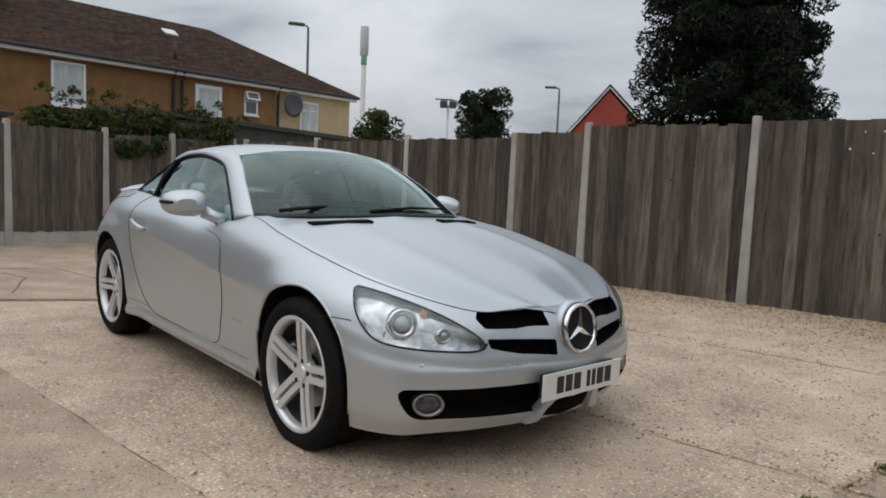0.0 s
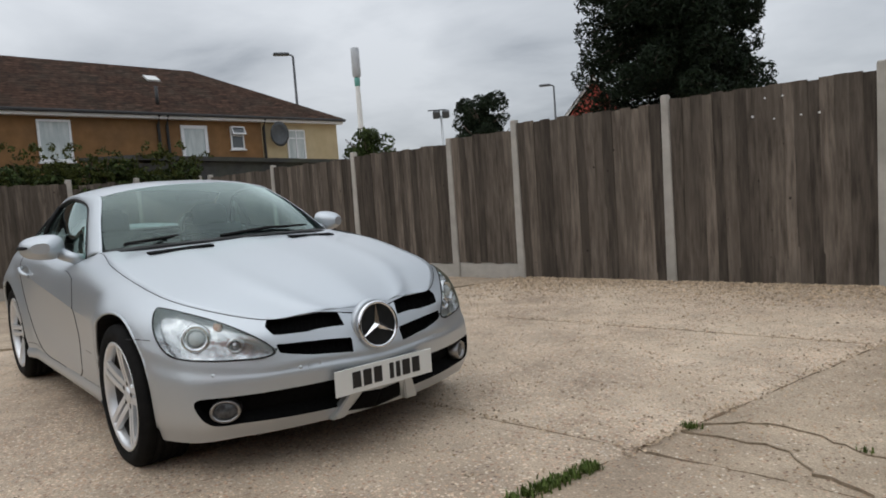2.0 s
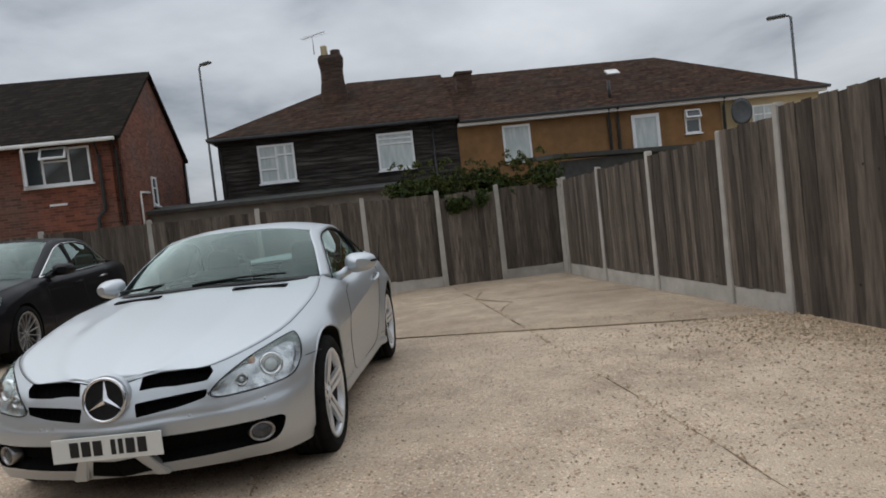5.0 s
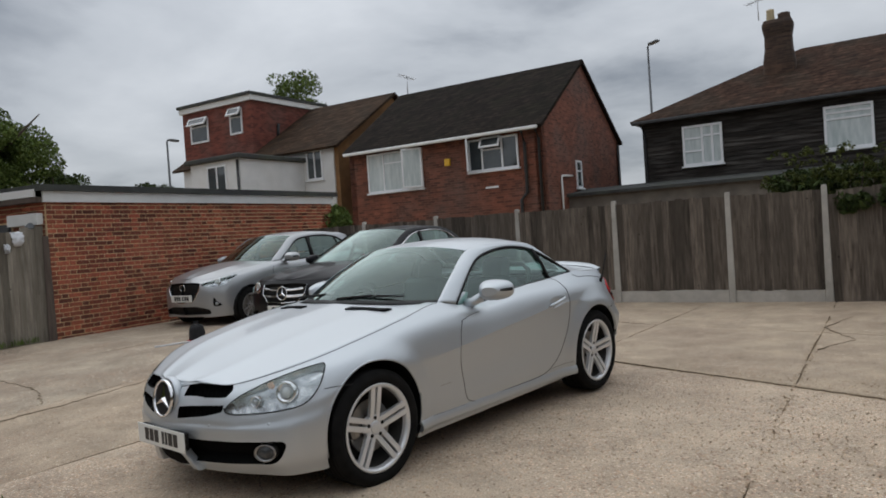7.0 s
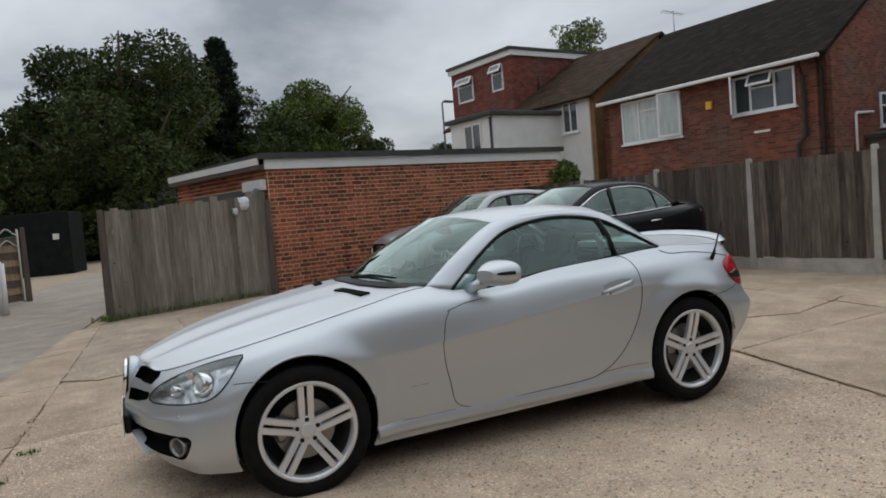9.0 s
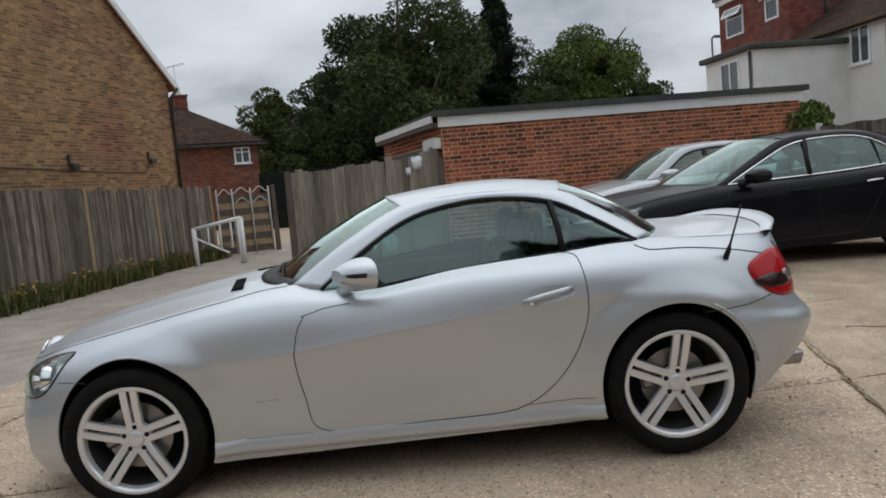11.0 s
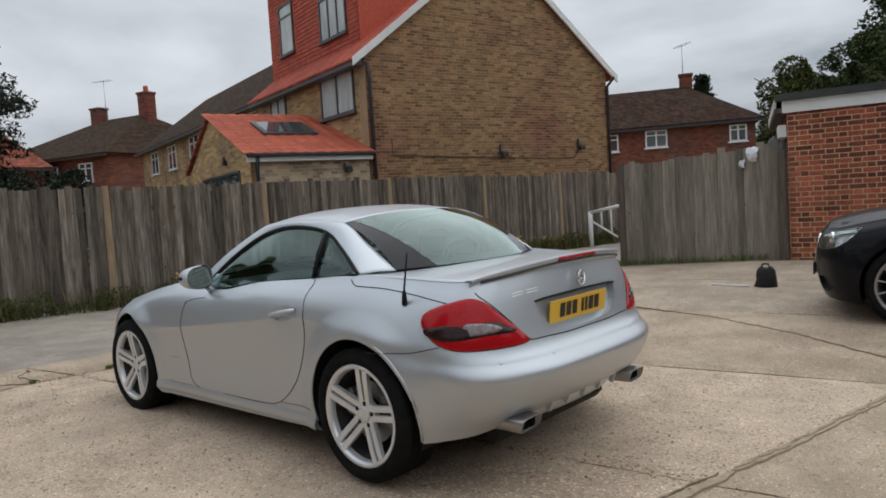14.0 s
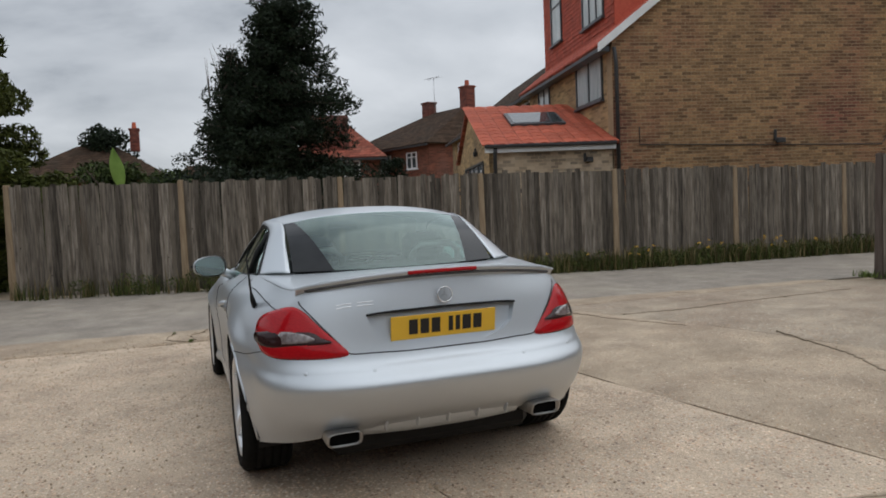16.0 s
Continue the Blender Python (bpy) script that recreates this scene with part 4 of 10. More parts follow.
bmesh.ops.create_cone(bm, cap_ends=True, segments=6, radius1=0.11, radius2=0.02, depth=0.09, matrix=lm @ Matrix.Translation((0.13, 0, 0.185)))
part("cap", bm, M_LAMP, lantern)


def rag(name, label, x, y, z, w, h, mat, seed):
    """A crumpled cloth hung over a board's top."""
    verts, faces = [], []
    n = 9
    for j in range(n):
        for i in range(n):
            u, v = i / (n - 1) - 0.5, j / (n - 1)
            verts.append((x + u * w * (1 - 0.4 * v) + 0.03 * noise.noise((u * 5, v * 5, seed)), y + 0.05 * noise.noise((u * 6, v * 6, seed + 3)) + 0.06 * math.sin(v * 3), z - v * h + 0.03 * noise.noise((u * 4, v * 3, seed + 7))))
    for j in range(n - 1):
        for i in range(n - 1):
            faces.append((j * n + i, j * n + i + 1, (j + 1) * n + i + 1, (j + 1) * n + i))
    ob = link_mesh(name, verts, faces, mat, smooth=True)
    sol = ob.modifiers.new("thick", "SOLIDIFY")
    sol.thickness = 0.006
    return tagged(ob, label, "cloth")


rag("white_rag", "crumpled white rag hung over the fence top", 0.02, -8.20, 1.84, 0.2, 0.22, M_CLOTH_WH, 1)
rag("small_cloth", "small pale yellow cloth hung on the fence", 0.17, -8.20, 1.66, 0.09, 0.14, M_CLOTH_WH, 5)


# ---- houses ----
def window(parent, m, x0, x1, z0, z1, cols=(0.5,), rows=(), frame_mat=None, pane_mat=None, sill=True, openers=(), bar=0.055, label=""):
    """A framed window on a wall whose face is y = 0 of m and whose y faces out."""
    fm, pm = frame_mat or M_UPVC, pane_mat or M_PANE
    def ring(bm, a0, a1, b0, b1, y0, y1, mm):
        """One mitred rectangular frame."""
        vs = [[bm.verts.new(mm @ Vector((x, y, z))) for x, z in ((a0 + e, b0 + e), (a1 - e, b0 + e), (a1 - e, b1 - e), (a0 + e, b1 - e))] for e, y in ((0, y0), (0, y1), (bar, y1), (bar, y0))]
        for k in range(4):
            for q in range(4):
                bm.faces.new((vs[k][q], vs[k][(q + 1) % 4], vs[(k + 1) % 4][(q + 1) % 4], vs[(k + 1) % 4][q]))
        bmesh.ops.recalc_face_normals(bm, faces=bm.faces)

    bm = bmesh.new()
    ring(bm, x0, x1, z0, z1, -0.02, 0.045, m)
    w = part("window", bm, fm, parent, label)
    for c in cols:
        xc = x0 + (x1 - x0) * c
        box("glazing_bar", (xc - bar / 2, -0.018, z0 + bar), (xc + bar / 2, 0.04, z1 - bar), fm, w, m=m)
    for r, c0, c1 in rows:
        zc = z0 + (z1 - z0) * r
        box("glazing_bar", (x0 + (x1 - x0) * c0 + bar / 2, -0.016, zc - bar * 0.4), (x0 + (x1 - x0) * c1 - bar / 2, 0.038, zc + bar * 0.4), fm, w, m=m)
    box("pane", (x0 + bar * 0.5, -0.02, z0 + bar * 0.5), (x1 - bar * 0.5, 0.012, z1 - bar * 0.5), pm, w, m=m)
    if sill:
        box("sill", (x0 - 0.05, -0.02, z0 - 0.06), (x1 + 0.05, 0.10, z0 - 0.004), fm, w, m=m, bevel=0.008)
    for (a0, a1, b0, b1, swing, axis) in openers:
        bo = bmesh.new()
        ww, hh = (x1 - x0) * (a1 - a0), (z1 - z0) * (b1 - b0)
        if axis == "top":
            mo = m @ Matrix.Translation((x0 + (x1 - x0) * a0, 0.05, z0 + (z1 - z0) * b1)) @ pose(0, 0, 0, swing, 0, 0) @ Matrix.Translation((0, 0, -hh))
        else:
            mo = m @ Matrix.Translation((x0 + (x1 - x0) * (a0 if axis == "left" else a1), 0.05, z0 + (z1 - z0) * b0)) @ pose(0, 0, 0, 0, 0, swing) @ Matrix.Translation((0 if axis == "left" else -ww, 0, 0))
        ring(bo, 0, ww, 0, hh, 0.0, 0.05, mo)
        sash = part("open_sash", bo, fm, w)
        box("sash_pane", (bar * 0.5, 0.015, bar * 0.5), (ww - bar * 0.5, 0.03, hh - bar * 0.5), pm, w, m=mo)
    return w


def roof_slab(parent, corners, mat, thick=0.10, label="", name="roof"):
    """A roof slope over three or four corners, as thick as tiles and battens."""
    bm = bmesh.new()
    p = [Vector(c) for c in corners]
    n = (p[1] - p[0]).cross(p[2] - p[0]).normalized()
    if n.z < 0:
        n = -n
    add_prism(bm, p, -n * thick)
    bmesh.ops.recalc_face_normals(bm, faces=bm.faces)
    return part(name, bm, mat, parent, label)


def pipe_run(parent, pts, r=0.04, name="drainpipe"):
    return tube(name, pts, r, M_PIPE, parent, seg=8)


def aerial(x, y, z, h, turn, label="thin metal television aerial on a chimney"):
    a = empty("television_aerial", label, "aerial", group="television aerials", at=(x, y, z))
    tube("mast", [(0, 0, 0), (0, 0, h)], 0.016, M_METAL, a)
    bm = bmesh.new()
    mt = pose(0, 0, h - 0.05, 0, 0, turn)
    add_tube(bm, [mt @ Vector((-0.5, 0, 0)), mt @ Vector((0.6, 0, 0.05))], 0.012, 6)
    for k in range(7):
        xk = -0.45 + k * 0.16
        add_tube(bm, [mt @ Vector((xk, -0.18, 0.01)), mt @ Vector((xk, 0.18, 0.01))], 0.007, 4)
    part("antenna", bm, M_METAL, a)
    return a


def chimney(parent, m, x, y, z0, z1, w, d, mat, pots=1, pot_mat=None):
    bm = bmesh.new()
    add_box(bm, (w, d, z1 - z0), m @ Matrix.Translation((x, y, (z0 + z1) / 2)), 0.02)
    add_box(bm, (w + 0.08, d + 0.08, 0.12), m @ Matrix.Translation((x, y, z1 + 0.03)), 0.02)
    c = part("chimney", bm, mat, parent)
    for k in range(pots):
        bmp = bmesh.new()
        off = (k - (pots - 1) / 2) * 0.3
        bmesh.ops.create_cone(bmp, cap_ends=True, segments=12, radius1=0.12, radius2=0.10, depth=0.34, matrix=m @ Matrix.Translation((x + off, y, z1 + 0.24)))
        part("chimney_pot", bmp, pot_mat or M_TILE, c, smooth=False)
    return c


# row behind the back fence: tarred weatherboard cottage, then a rendered terrace
TA, TB = Vector((-18.71, -5.38)), Vector((-21.95, 15.0))
# local x runs from TB to TA so that y faces the yard
rm = wall_frame(TB, TA, 0.0)
RL = (TA - TB).length


def rs(s):
    """The row's own x for a distance s from its cottage end."""
    return RL - s


if (rm @ Vector((0, 1, 0)) - rm @ Vector((0, 0, 0))).x < 0:
    rm = rm @ Matrix.Diagonal((1, -1, 1, 1))
cottage = empty("cottage", "black weatherboarded cottage with a brown tiled hipped roof", "house")
box("wall", (rs(6.88), -6.4, -0.6), (rs(-1.3), -0.02, 4.62), M_BLACKBOARD, cottage, m=rm)
for k in range(26):
    z = 0.9 + k * 0.146
    bm = bmesh.new()
    add_prism(bm, [rm @ Vector(p) for p in ((rs(6.85), -0.02, z), (rs(6.85), 0.034, z), (rs(6.85), 0.006, z + 0.153), (rs(6.85), -0.02, z + 0.153))], rm.to_3x3() @ Vector((8.13, 0, 0)))
    bmesh.ops.recalc_face_normals(bm, faces=bm.faces)
    part("weatherboard", bm, M_BLACKBOARD, cottage)
EV, RD, RZ = 4.70, -3.4, 6.88
roof_slab(cottage, [rm @ Vector(p) for p in ((rs(6.95), 0.3, EV), (rs(-1.6), 0.3, EV), (rs(3.3), RD, RZ), (rs(6.95), RD, RZ))], M_ROOF_BR)
roof_slab(cottage, [rm @ Vector(p) for p in ((rs(-1.6), 0.3, EV), (rs(-1.6), -6.9, EV), (rs(3.3), RD, RZ))], M_ROOF_BR)
roof_slab(cottage, [rm @ Vector(p) for p in ((rs(-1.6), -6.9, EV), (rs(6.95), -6.9, EV), (rs(6.95), RD, RZ), (rs(3.3), RD, RZ))], M_ROOF_BR)
box("gutter", (rs(6.9), 0.27, EV - 0.14), (rs(-1.55), 0.38, EV - 0.03), M_PIPE, cottage, m=rm, bevel=0.02)
window(cottage, rm @ Matrix.Translation((0, 0.05, 0)), rs(1.22), rs(0.0), 3.06, 4.34, cols=(0.5, 0.25), rows=((0.72, 0.0, 0.5), (0.36, 0.5, 1.0), (0.68, 0.5, 1.0)), pane_mat=M_PANE_LT, bar=0.07)
window(cottage, rm @ Matrix.Translation((0, 0.05, 0)), rs(5.3), rs(4.04), 3.08, 4.35, cols=(), rows=((0.7, 0, 1), (0.84, 0, 1)), pane_mat=M_PANE_LT, bar=0.07)
# main stack: a weathered shaft that swells towards its two rounded heads
bm = bmesh.new()
shaft = [(0.98, 0.72, 5.0), (0.96, 0.70, 6.3), (0.84, 0.64, 6.7), (0.82, 0.62, 7.1), (0.92, 0.70, 7.35), (0.94, 0.72, 7.5), (0.84, 0.62, 7.62)]
loops = [[bm.verts.new(rm @ Vector((rs(2.76) + w_ / 2 * math.copysign(abs(math.cos(a)) ** 0.45, math.cos(a)), -2.0 + d_ / 2 * math.copysign(abs(math.sin(a)) ** 0.45, math.sin(a)), z_)) ) for a in [2 * math.pi * (k + 0.5) / 20 for k in range(20)]] for w_, d_, z_ in shaft]
for l0, l1 in zip(loops, loops[1:]):
    for k in range(20):
        bm.faces.new((l0[k], l0[(k + 1) % 20], l1[(k + 1) % 20], l1[k]))
bm.faces.new(loops[-1])
bmesh.ops.recalc_face_normals(bm, faces=bm.faces)
stack = part("chimney", bm, M_SOOT, cottage)
for dx, pot_m, r_, top_z in ((0.2, M_RENDER_CR, 0.13, 8.0), (-0.2, M_SOOT, 0.2, 7.82)):
    bm = bmesh.new()
    lathe(bm, [(r_ * 1.05, 0), (r_, 0.06), (r_ * 0.9, top_z - 7.66), (r_ * 0.95, top_z - 7.6), (r_ * 0.7, top_z - 7.58), (0.001, top_z - 7.62)], 16, rm @ Matrix.Translation((rs(2.76) + dx, -2.0, 7.6)) @ pose(0, 0, 0, 90, 0, 0))
    bmesh.ops.recalc_face_normals(bm, faces=bm.faces)
    part("chimney_pot", bm, pot_m, stack, smooth=True)
aerial(*(rm @ Vector((rs(2.2), -2.0, 7.75))), 0.7, 60)
chimney(cottage, rm, rs(7.6), -2.0, 5.0, 6.5, 0.58, 0.6, M_SOOT, 0)
pipe_run(cottage, [rm @ Vector(p) for p in ((rs(6.0), 0.08, 4.6), (rs(6.0), 0.08, -0.4))])
pipe_run(cottage, [rm @ Vector(p) for p in ((rs(-1.3), 0.28, 4.6), (rs(-1.2), 0.07, 4.25), (rs(-1.2), 0.07, -0.4))])
box("lean_to", (rs(6.6), 0.0, -0.5), (rs(-4.0), 2.0, 2.38), M_CEMENT, cottage, "low grey rendered lean-to", m=rm)
roof_slab(cottage, [rm @ Vector(p) for p in ((rs(6.7), 2.2, 2.42), (rs(-4.2), 2.2, 2.42), (rs(-4.2), 0.02, 2.66), (rs(6.7), 0.02, 2.66))], M_FELT, 0.1)

terrace = empty("terrace_house", "brown pebbledashed terrace with a brown tiled hipped roof", "house")
box("wall", (rs(16.6), -6.6, -0.6), (rs(6.88), 0.0, 4.36), M_RENDER_BR, terrace, m=rm)
box("wall", (rs(20.45), -6.6, -0.6), (rs(16.6), 0.0, 4.40), M_RENDER_CR, terrace, "cream rendered end wall", m=rm)
TE = 4.50
roof_slab(terrace, [rm @ Vector(p) for p in ((rs(20.75), 0.33, TE), (rs(6.95), 0.33, TE), (rs(6.95), RD, 6.76), (rs(15.8), RD, 6.78))], M_ROOF_BR)
roof_slab(terrace, [rm @ Vector(p) for p in ((rs(20.75), -6.9, TE), (rs(20.75), 0.33, TE), (rs(15.8), RD, 6.78))], M_ROOF_BR)
roof_slab(terrace, [rm @ Vector(p) for p in ((rs(6.95), -6.9, TE), (rs(20.75), -6.9, TE), (rs(15.8), RD, 6.78), (rs(6.95), RD, 6.76))], M_ROOF_BR)
box("fascia", (rs(20.6), 0.02, 4.30), (rs(6.9), 0.28, 4.41), M_WHITE, terrace, m=rm)
box("gutter", (rs(20.7), 0.27, 4.40), (rs(6.95), 0.39, 4.50), M_PIPE, terrace, m=rm, bevel=0.02)
window(terrace, rm, rs(9.46), rs(8.46), 2.9, 4.2, cols=(), pane_mat=M_PANE_LT, bar=0.07)
window(terrace, rm, rs(14.22), rs(13.18), 2.7, 4.12, cols=(), pane_mat=M_PANE_LT, bar=0.12)
window(terrace, rm, rs(15.76), rs(15.18), 3.27, 4.1, cols=(), rows=((0.6, 0, 1),), openers=((0.0, 1.0, 0.6, 1.0, 25, "top"),))
window(terrace, rm, rs(18.68), rs(17.78), 2.83, 4.04, cols=(0.5,), rows=((0.72, 0, 1),), pane_mat=M_PANE_LT)
for s in (12.3, 12.62, 16.62):
    pipe_run(terrace, [rm @ Vector(p) for p in ((rs(s), 0.3, 4.42), (rs(s + 0.05), 0.07, 4.1), (rs(s + 0.05), 0.07, -0.4))], 0.055)
pipe_run(terrace, [rm @ Vector(p) for p in ((rs(12.6), -0.3, 4.7), (rs(12.6), -0.3, 5.5))], 0.06, "vent_pipe")
sky = rm @ Matrix.Translation((rs(13.55), -2.35, 6.16)) @ pose(0, 0, 0, -31, 0, 0)
bm = bmesh.new()
add_box(bm, (0.5, 0.42, 0.07), sky, 0.01)
sl = part("roof_window", bm, M_WHITE, terrace)
# round satellite dish on its arm
dish = empty("satellite_dish", "large grey round satellite dish on the end wall", "satellite dish")
dm = rm @ Matrix.Translation((rs(17.16), 0.4, 3.82)) @ pose(0, 0, 0, 0, 0, -25)
bm = bmesh.new()
lathe(bm, [(0.001, -0.10), (0.2, -0.09), (0.38, -0.045), (0.52, 0.02), (0.53, 0.03), (0.38, -0.03), (0.2, -0.075), (0.001, -0.085)], 28, dm @ Matrix.Diagonal((0.68, 0.85, 0.92, 1)))
part("reflector", bm, M_LAMP, dish, smooth=True)
tube("arm", [dm @ Vector((0, -0.08, 0)), rm @ Vector((rs(17.16), 0.01, 3.6))], 0.035, M_LAMP, dish)
# low flat-roofed sheds between the fence and the terrace
shed = empty("garden_shed", "dark flat-roofed shed behind the fence", "shed")
sm = rm @ Matrix.Translation((rs(16.0), 2.6, 0))
box("wall", (0, 0, -0.4), (7.2, 3.0, 2.40), M_FELT, shed, m=sm)
roof_slab(shed, [sm @ Vector(p) for p in ((-0.1, 3.15, 2.38), (7.4, 3.15, 2.60), (7.4, -0.1, 2.80), (-0.1, -0.1, 2.58))], M_FELT, 0.12)

# red brick house with its gable to the side
house2 = empty("brick_house", "red brick house with a dark tiled gable roof", "house")
H2C = Vector((-14.38, -7.97))
h2m = wall_frame(H2C, H2C + Vector((0.16, -1.0)), 0.0)        # x runs away along the front
if (h2m @ Vector((0, 1, 0)) - h2m @ Vector((0, 0, 0))).x < 0:
    h2m = h2m @ Matrix.Diagonal((1, -1, 1, 1))
L2, D2, E2, A2 = 7.50, 7.2, 4.52, 7.10
box("wall", (0.0, -0.25, -0.5), (L2, 0.0, 4.52), M_WALL_R, house2, m=h2m)
box("wall", (0.0, -D2, -0.5), (L2, -D2 + 0.25, 4.52), M_WALL_R, house2, m=h2m)
for gx in (0.0, L2 - 0.25):
    prism("gable_wall", [h2m @ Vector(p) for p in ((gx, 0, -0.5), (gx, -D2, -0.5), (gx, -D2, 4.52), (gx, -D2 / 2, A2 - 0.08), (gx, 0, 4.52))], h2m.to_3x3() @ Vector((0.25, 0, 0)), M_WALL_R, house2)
roof_slab(house2, [h2m @ Vector(p) for p in ((-0.12, 0.28, E2 - 0.02), (L2 + 0.1, 0.28, E2 - 0.02), (L2 + 0.1, -D2 / 2, A2), (-0.12, -D2 / 2, A2))], M_ROOF_DK)
roof_slab(house2, [h2m @ Vector(p) for p in ((-0.12, -D2 - 0.28, E2 - 0.02), (L2 + 0.1, -D2 - 0.28, E2 - 0.02), (L2 + 0.1, -D2 / 2, A2), (-0.12, -D2 / 2, A2))], M_ROOF_DK)
box("gutter", (0.0, 0.26, E2 - 0.14), (L2, 0.36, E2 - 0.04), M_WHITE, house2, m=h2m, bevel=0.02)
window(house2, h2m, 4.36, 6.68, 3.01, 4.36, cols=(0.3, 0.7), rows=((0.72, 0.3, 0.7),), pane_mat=M_PANE_LT, openers=((0.0, 0.3, 0.02, 1.0, 22, "left"),))
window(house2, h2m, 0.80, 2.57, 3.32, 4.34, cols=(0.32, 0.72), rows=((0.64, 0.32, 0.72),), openers=((0.72, 1.0, 0.0, 1.0, -62, "right"), (0.32, 0.72, 0.64, 1.0, 28, "top")))
box("alarm_box", (3.27, 0.0, 3.63), (3.47, 0.08, 3.86), M_YELLOW, house2, "yellow alarm box", m=h2m, bevel=0.01)
box("vent_cover", (1.56, 0.0, 2.75), (2.02, 0.03, 2.81), M_WHITE, house2, m=h2m)
pipe_run(house2, [h2m @ Vector(p) for p in ((0.55, 0.3, 4.4), (0.55, 0.08, 4.0), (0.55, 0.08, 2.5), (0.75, 0.1, 2.3), (0.75, 0.1, -0.4))], 0.055)
pipe_run(house2, [h2m @ Vector(p) for p in ((0.08, 0.3, 4.4), (0.08, 0.07, 4.1), (0.08, 0.07, -0.4))], 0.045)
# local frame of the gable: x runs back from the corner, y faces the side
gback = (h2m.to_3x3() @ Vector((0, -1, 0))).normalized()
gout = (h2m.to_3x3() @ Vector((-1, 0, 0))).normalized()
gf = Matrix(((gback.x, gout.x, 0, H2C.x), (gback.y, gout.y, 0, H2C.y), (0, 0, 1, 0), (0, 0, 0, 1)))
window(house2, gf, 2.63, 3.12, 2.65, 3.57, cols=(), rows=((0.62, 0, 1),))
tube("overflow_pipe", [gf @ Vector(p) for p in ((2.16, 0.05, 3.03), (1.30, 0.05, 3.0), (1.24, 0.05, 2.93), (1.24, 0.05, 1.5))], 0.035, M_WHITE, house2)
pipe_run(house2, [gf @ Vector(p) for p in ((7.1, 0.05, 4.4), (7.1, 0.05, -0.4))], 0.05)
aerial(*(h2m @ Vector((L2 - 0.3, -D2 / 2, A2))), 0.7, 10)

# next house: white rendered, brown roof, dark red box dormer on the back
house3 = empty("rendered_house", "white rendered house with a dark red box dormer", "house")
X3, Y3 = 8.78, -0.65
box("wall", (X3, -8.2, -0.5), (17.4, Y3, 5.05), M_RENDER_WH, house3, m=h2m)
box("side_wall", (X3 - 0.2, -8.0, -0.5), (X3 - 0.004, Y3 - 0.06, 5.0), M_RENDER_BR, house3, m=h2m)
prism("side_gable", [h2m @ Vector(p) for p in ((X3 - 0.2, Y3 - 0.06, 5.0), (X3 - 0.2, -8.0, 5.0), (X3 - 0.2, -4.4, 7.3))], h2m.to_3x3() @ Vector((0.2, 0, 0)), M_RENDER_BR, house3)
box("extension", (10.3, Y3, -0.5), (12.9, 2.57, 4.55), M_RENDER_WH, house3, "white rendered back extension", m=h2m)
box("flat_roof", (10.15, Y3 - 0.05, 4.55), (13.05, 2.75, 4.72), M_FELT, house3, m=h2m, bevel=0.03)
roof_slab(house3, [h2m @ Vector(p) for p in ((X3 - 0.4, Y3 + 0.3, 4.98), (17.8, Y3 + 0.3, 4.98), (17.8, -4.4, 7.48), (X3 - 0.4, -4.4, 7.48))], M_ROOF_MID)
roof_slab(house3, [h2m @ Vector(p) for p in ((X3 - 0.4, -8.5, 4.98), (17.8, -8.5, 4.98), (17.8, -4.4, 7.48), (X3 - 0.4, -4.4, 7.48))], M_ROOF_MID)
dormer = box("dormer", (13.1, -5.2, 4.9), (17.4, -0.81, 7.46), M_WALL_DR, house3, "dark red tile-hung box dormer", m=h2m)
box("dormer_roof", (12.95, -5.4, 7.68), (17.55, -0.62, 7.80), M_FELT, house3, m=h2m)
box("dormer_fascia", (13.0, -5.3, 7.46), (17.5, -0.70, 7.68), M_WHITE, house3, m=h2m)
dfm = h2m @ Matrix.Translation((0, -0.81, 0))
window(house3, dfm, 15.75, 16.9, 6.09, 7.15, cols=(), rows=((0.66, 0, 1),), openers=((0, 1, 0.66, 1.0, 30, "top"),), sill=False, bar=0.07)
window(house3, dfm, 13.65, 14.4, 6.17, 7.24, cols=(), rows=((0.66, 0, 1),), openers=((0, 1, 0.66, 1.0, 30, "top"),), sill=False, bar=0.07)
window(house3, h2m @ Matrix.Translation((0, 2.57, 0)), 10.98, 12.0, 3.2, 4.40, cols=(0.5,))
window(house3, h2m @ Matrix.Translation((0, Y3, 0)), 9.33, 10.12, 3.84, 4.96, cols=(0.5,))
pipe_run(house3, [h2m @ Vector(p) for p in ((10.36, 2.63, 4.5), (10.36, 2.63, -0.4))], 0.045)
pipe_run(house3, [h2m @ Vector(p) for p in ((13.1, -2.2, 5.9), (13.0, -2.2, 6.6))], 0.06, "vent_pipe")

# yellow stock brick house whose gable stands behind the front fence
house4 = empty("end_terrace_house", "yellow stock brick end house with an orange tiled roof", "house")
H4A, H4B = Vector((8.80, -8.38)), Vector((6.94, -16.37))
h4m = wall_frame(H4B, H4A, 0.0)                                # x runs to the near corner, y faces the yard
if (h4m @ Vector((0, 1, 0)) - h4m @ Vector((0, 0, 0))).x > 0:
    h4m = h4m @ Matrix.Diagonal((1, -1, 1, 1))
L4, E4, A4 = (H4A - H4B).length, 4.93, 8.10
prism("gable_wall", [h4m @ Vector(p) for p in ((0, -0.004, -0.3), (L4, -0.004, -0.3), (L4, -0.004, E4), (L4 / 2, -0.004, A4), (0, -0.004, E4))], h4m.to_3x3() @ Vector((0, -0.3, 0)), M_MORTAR_Y, house4)
gable_top = lambda x: E4 + (A4 - E4) * (1 - abs(2 * x / L4 - 1)) - 0.02
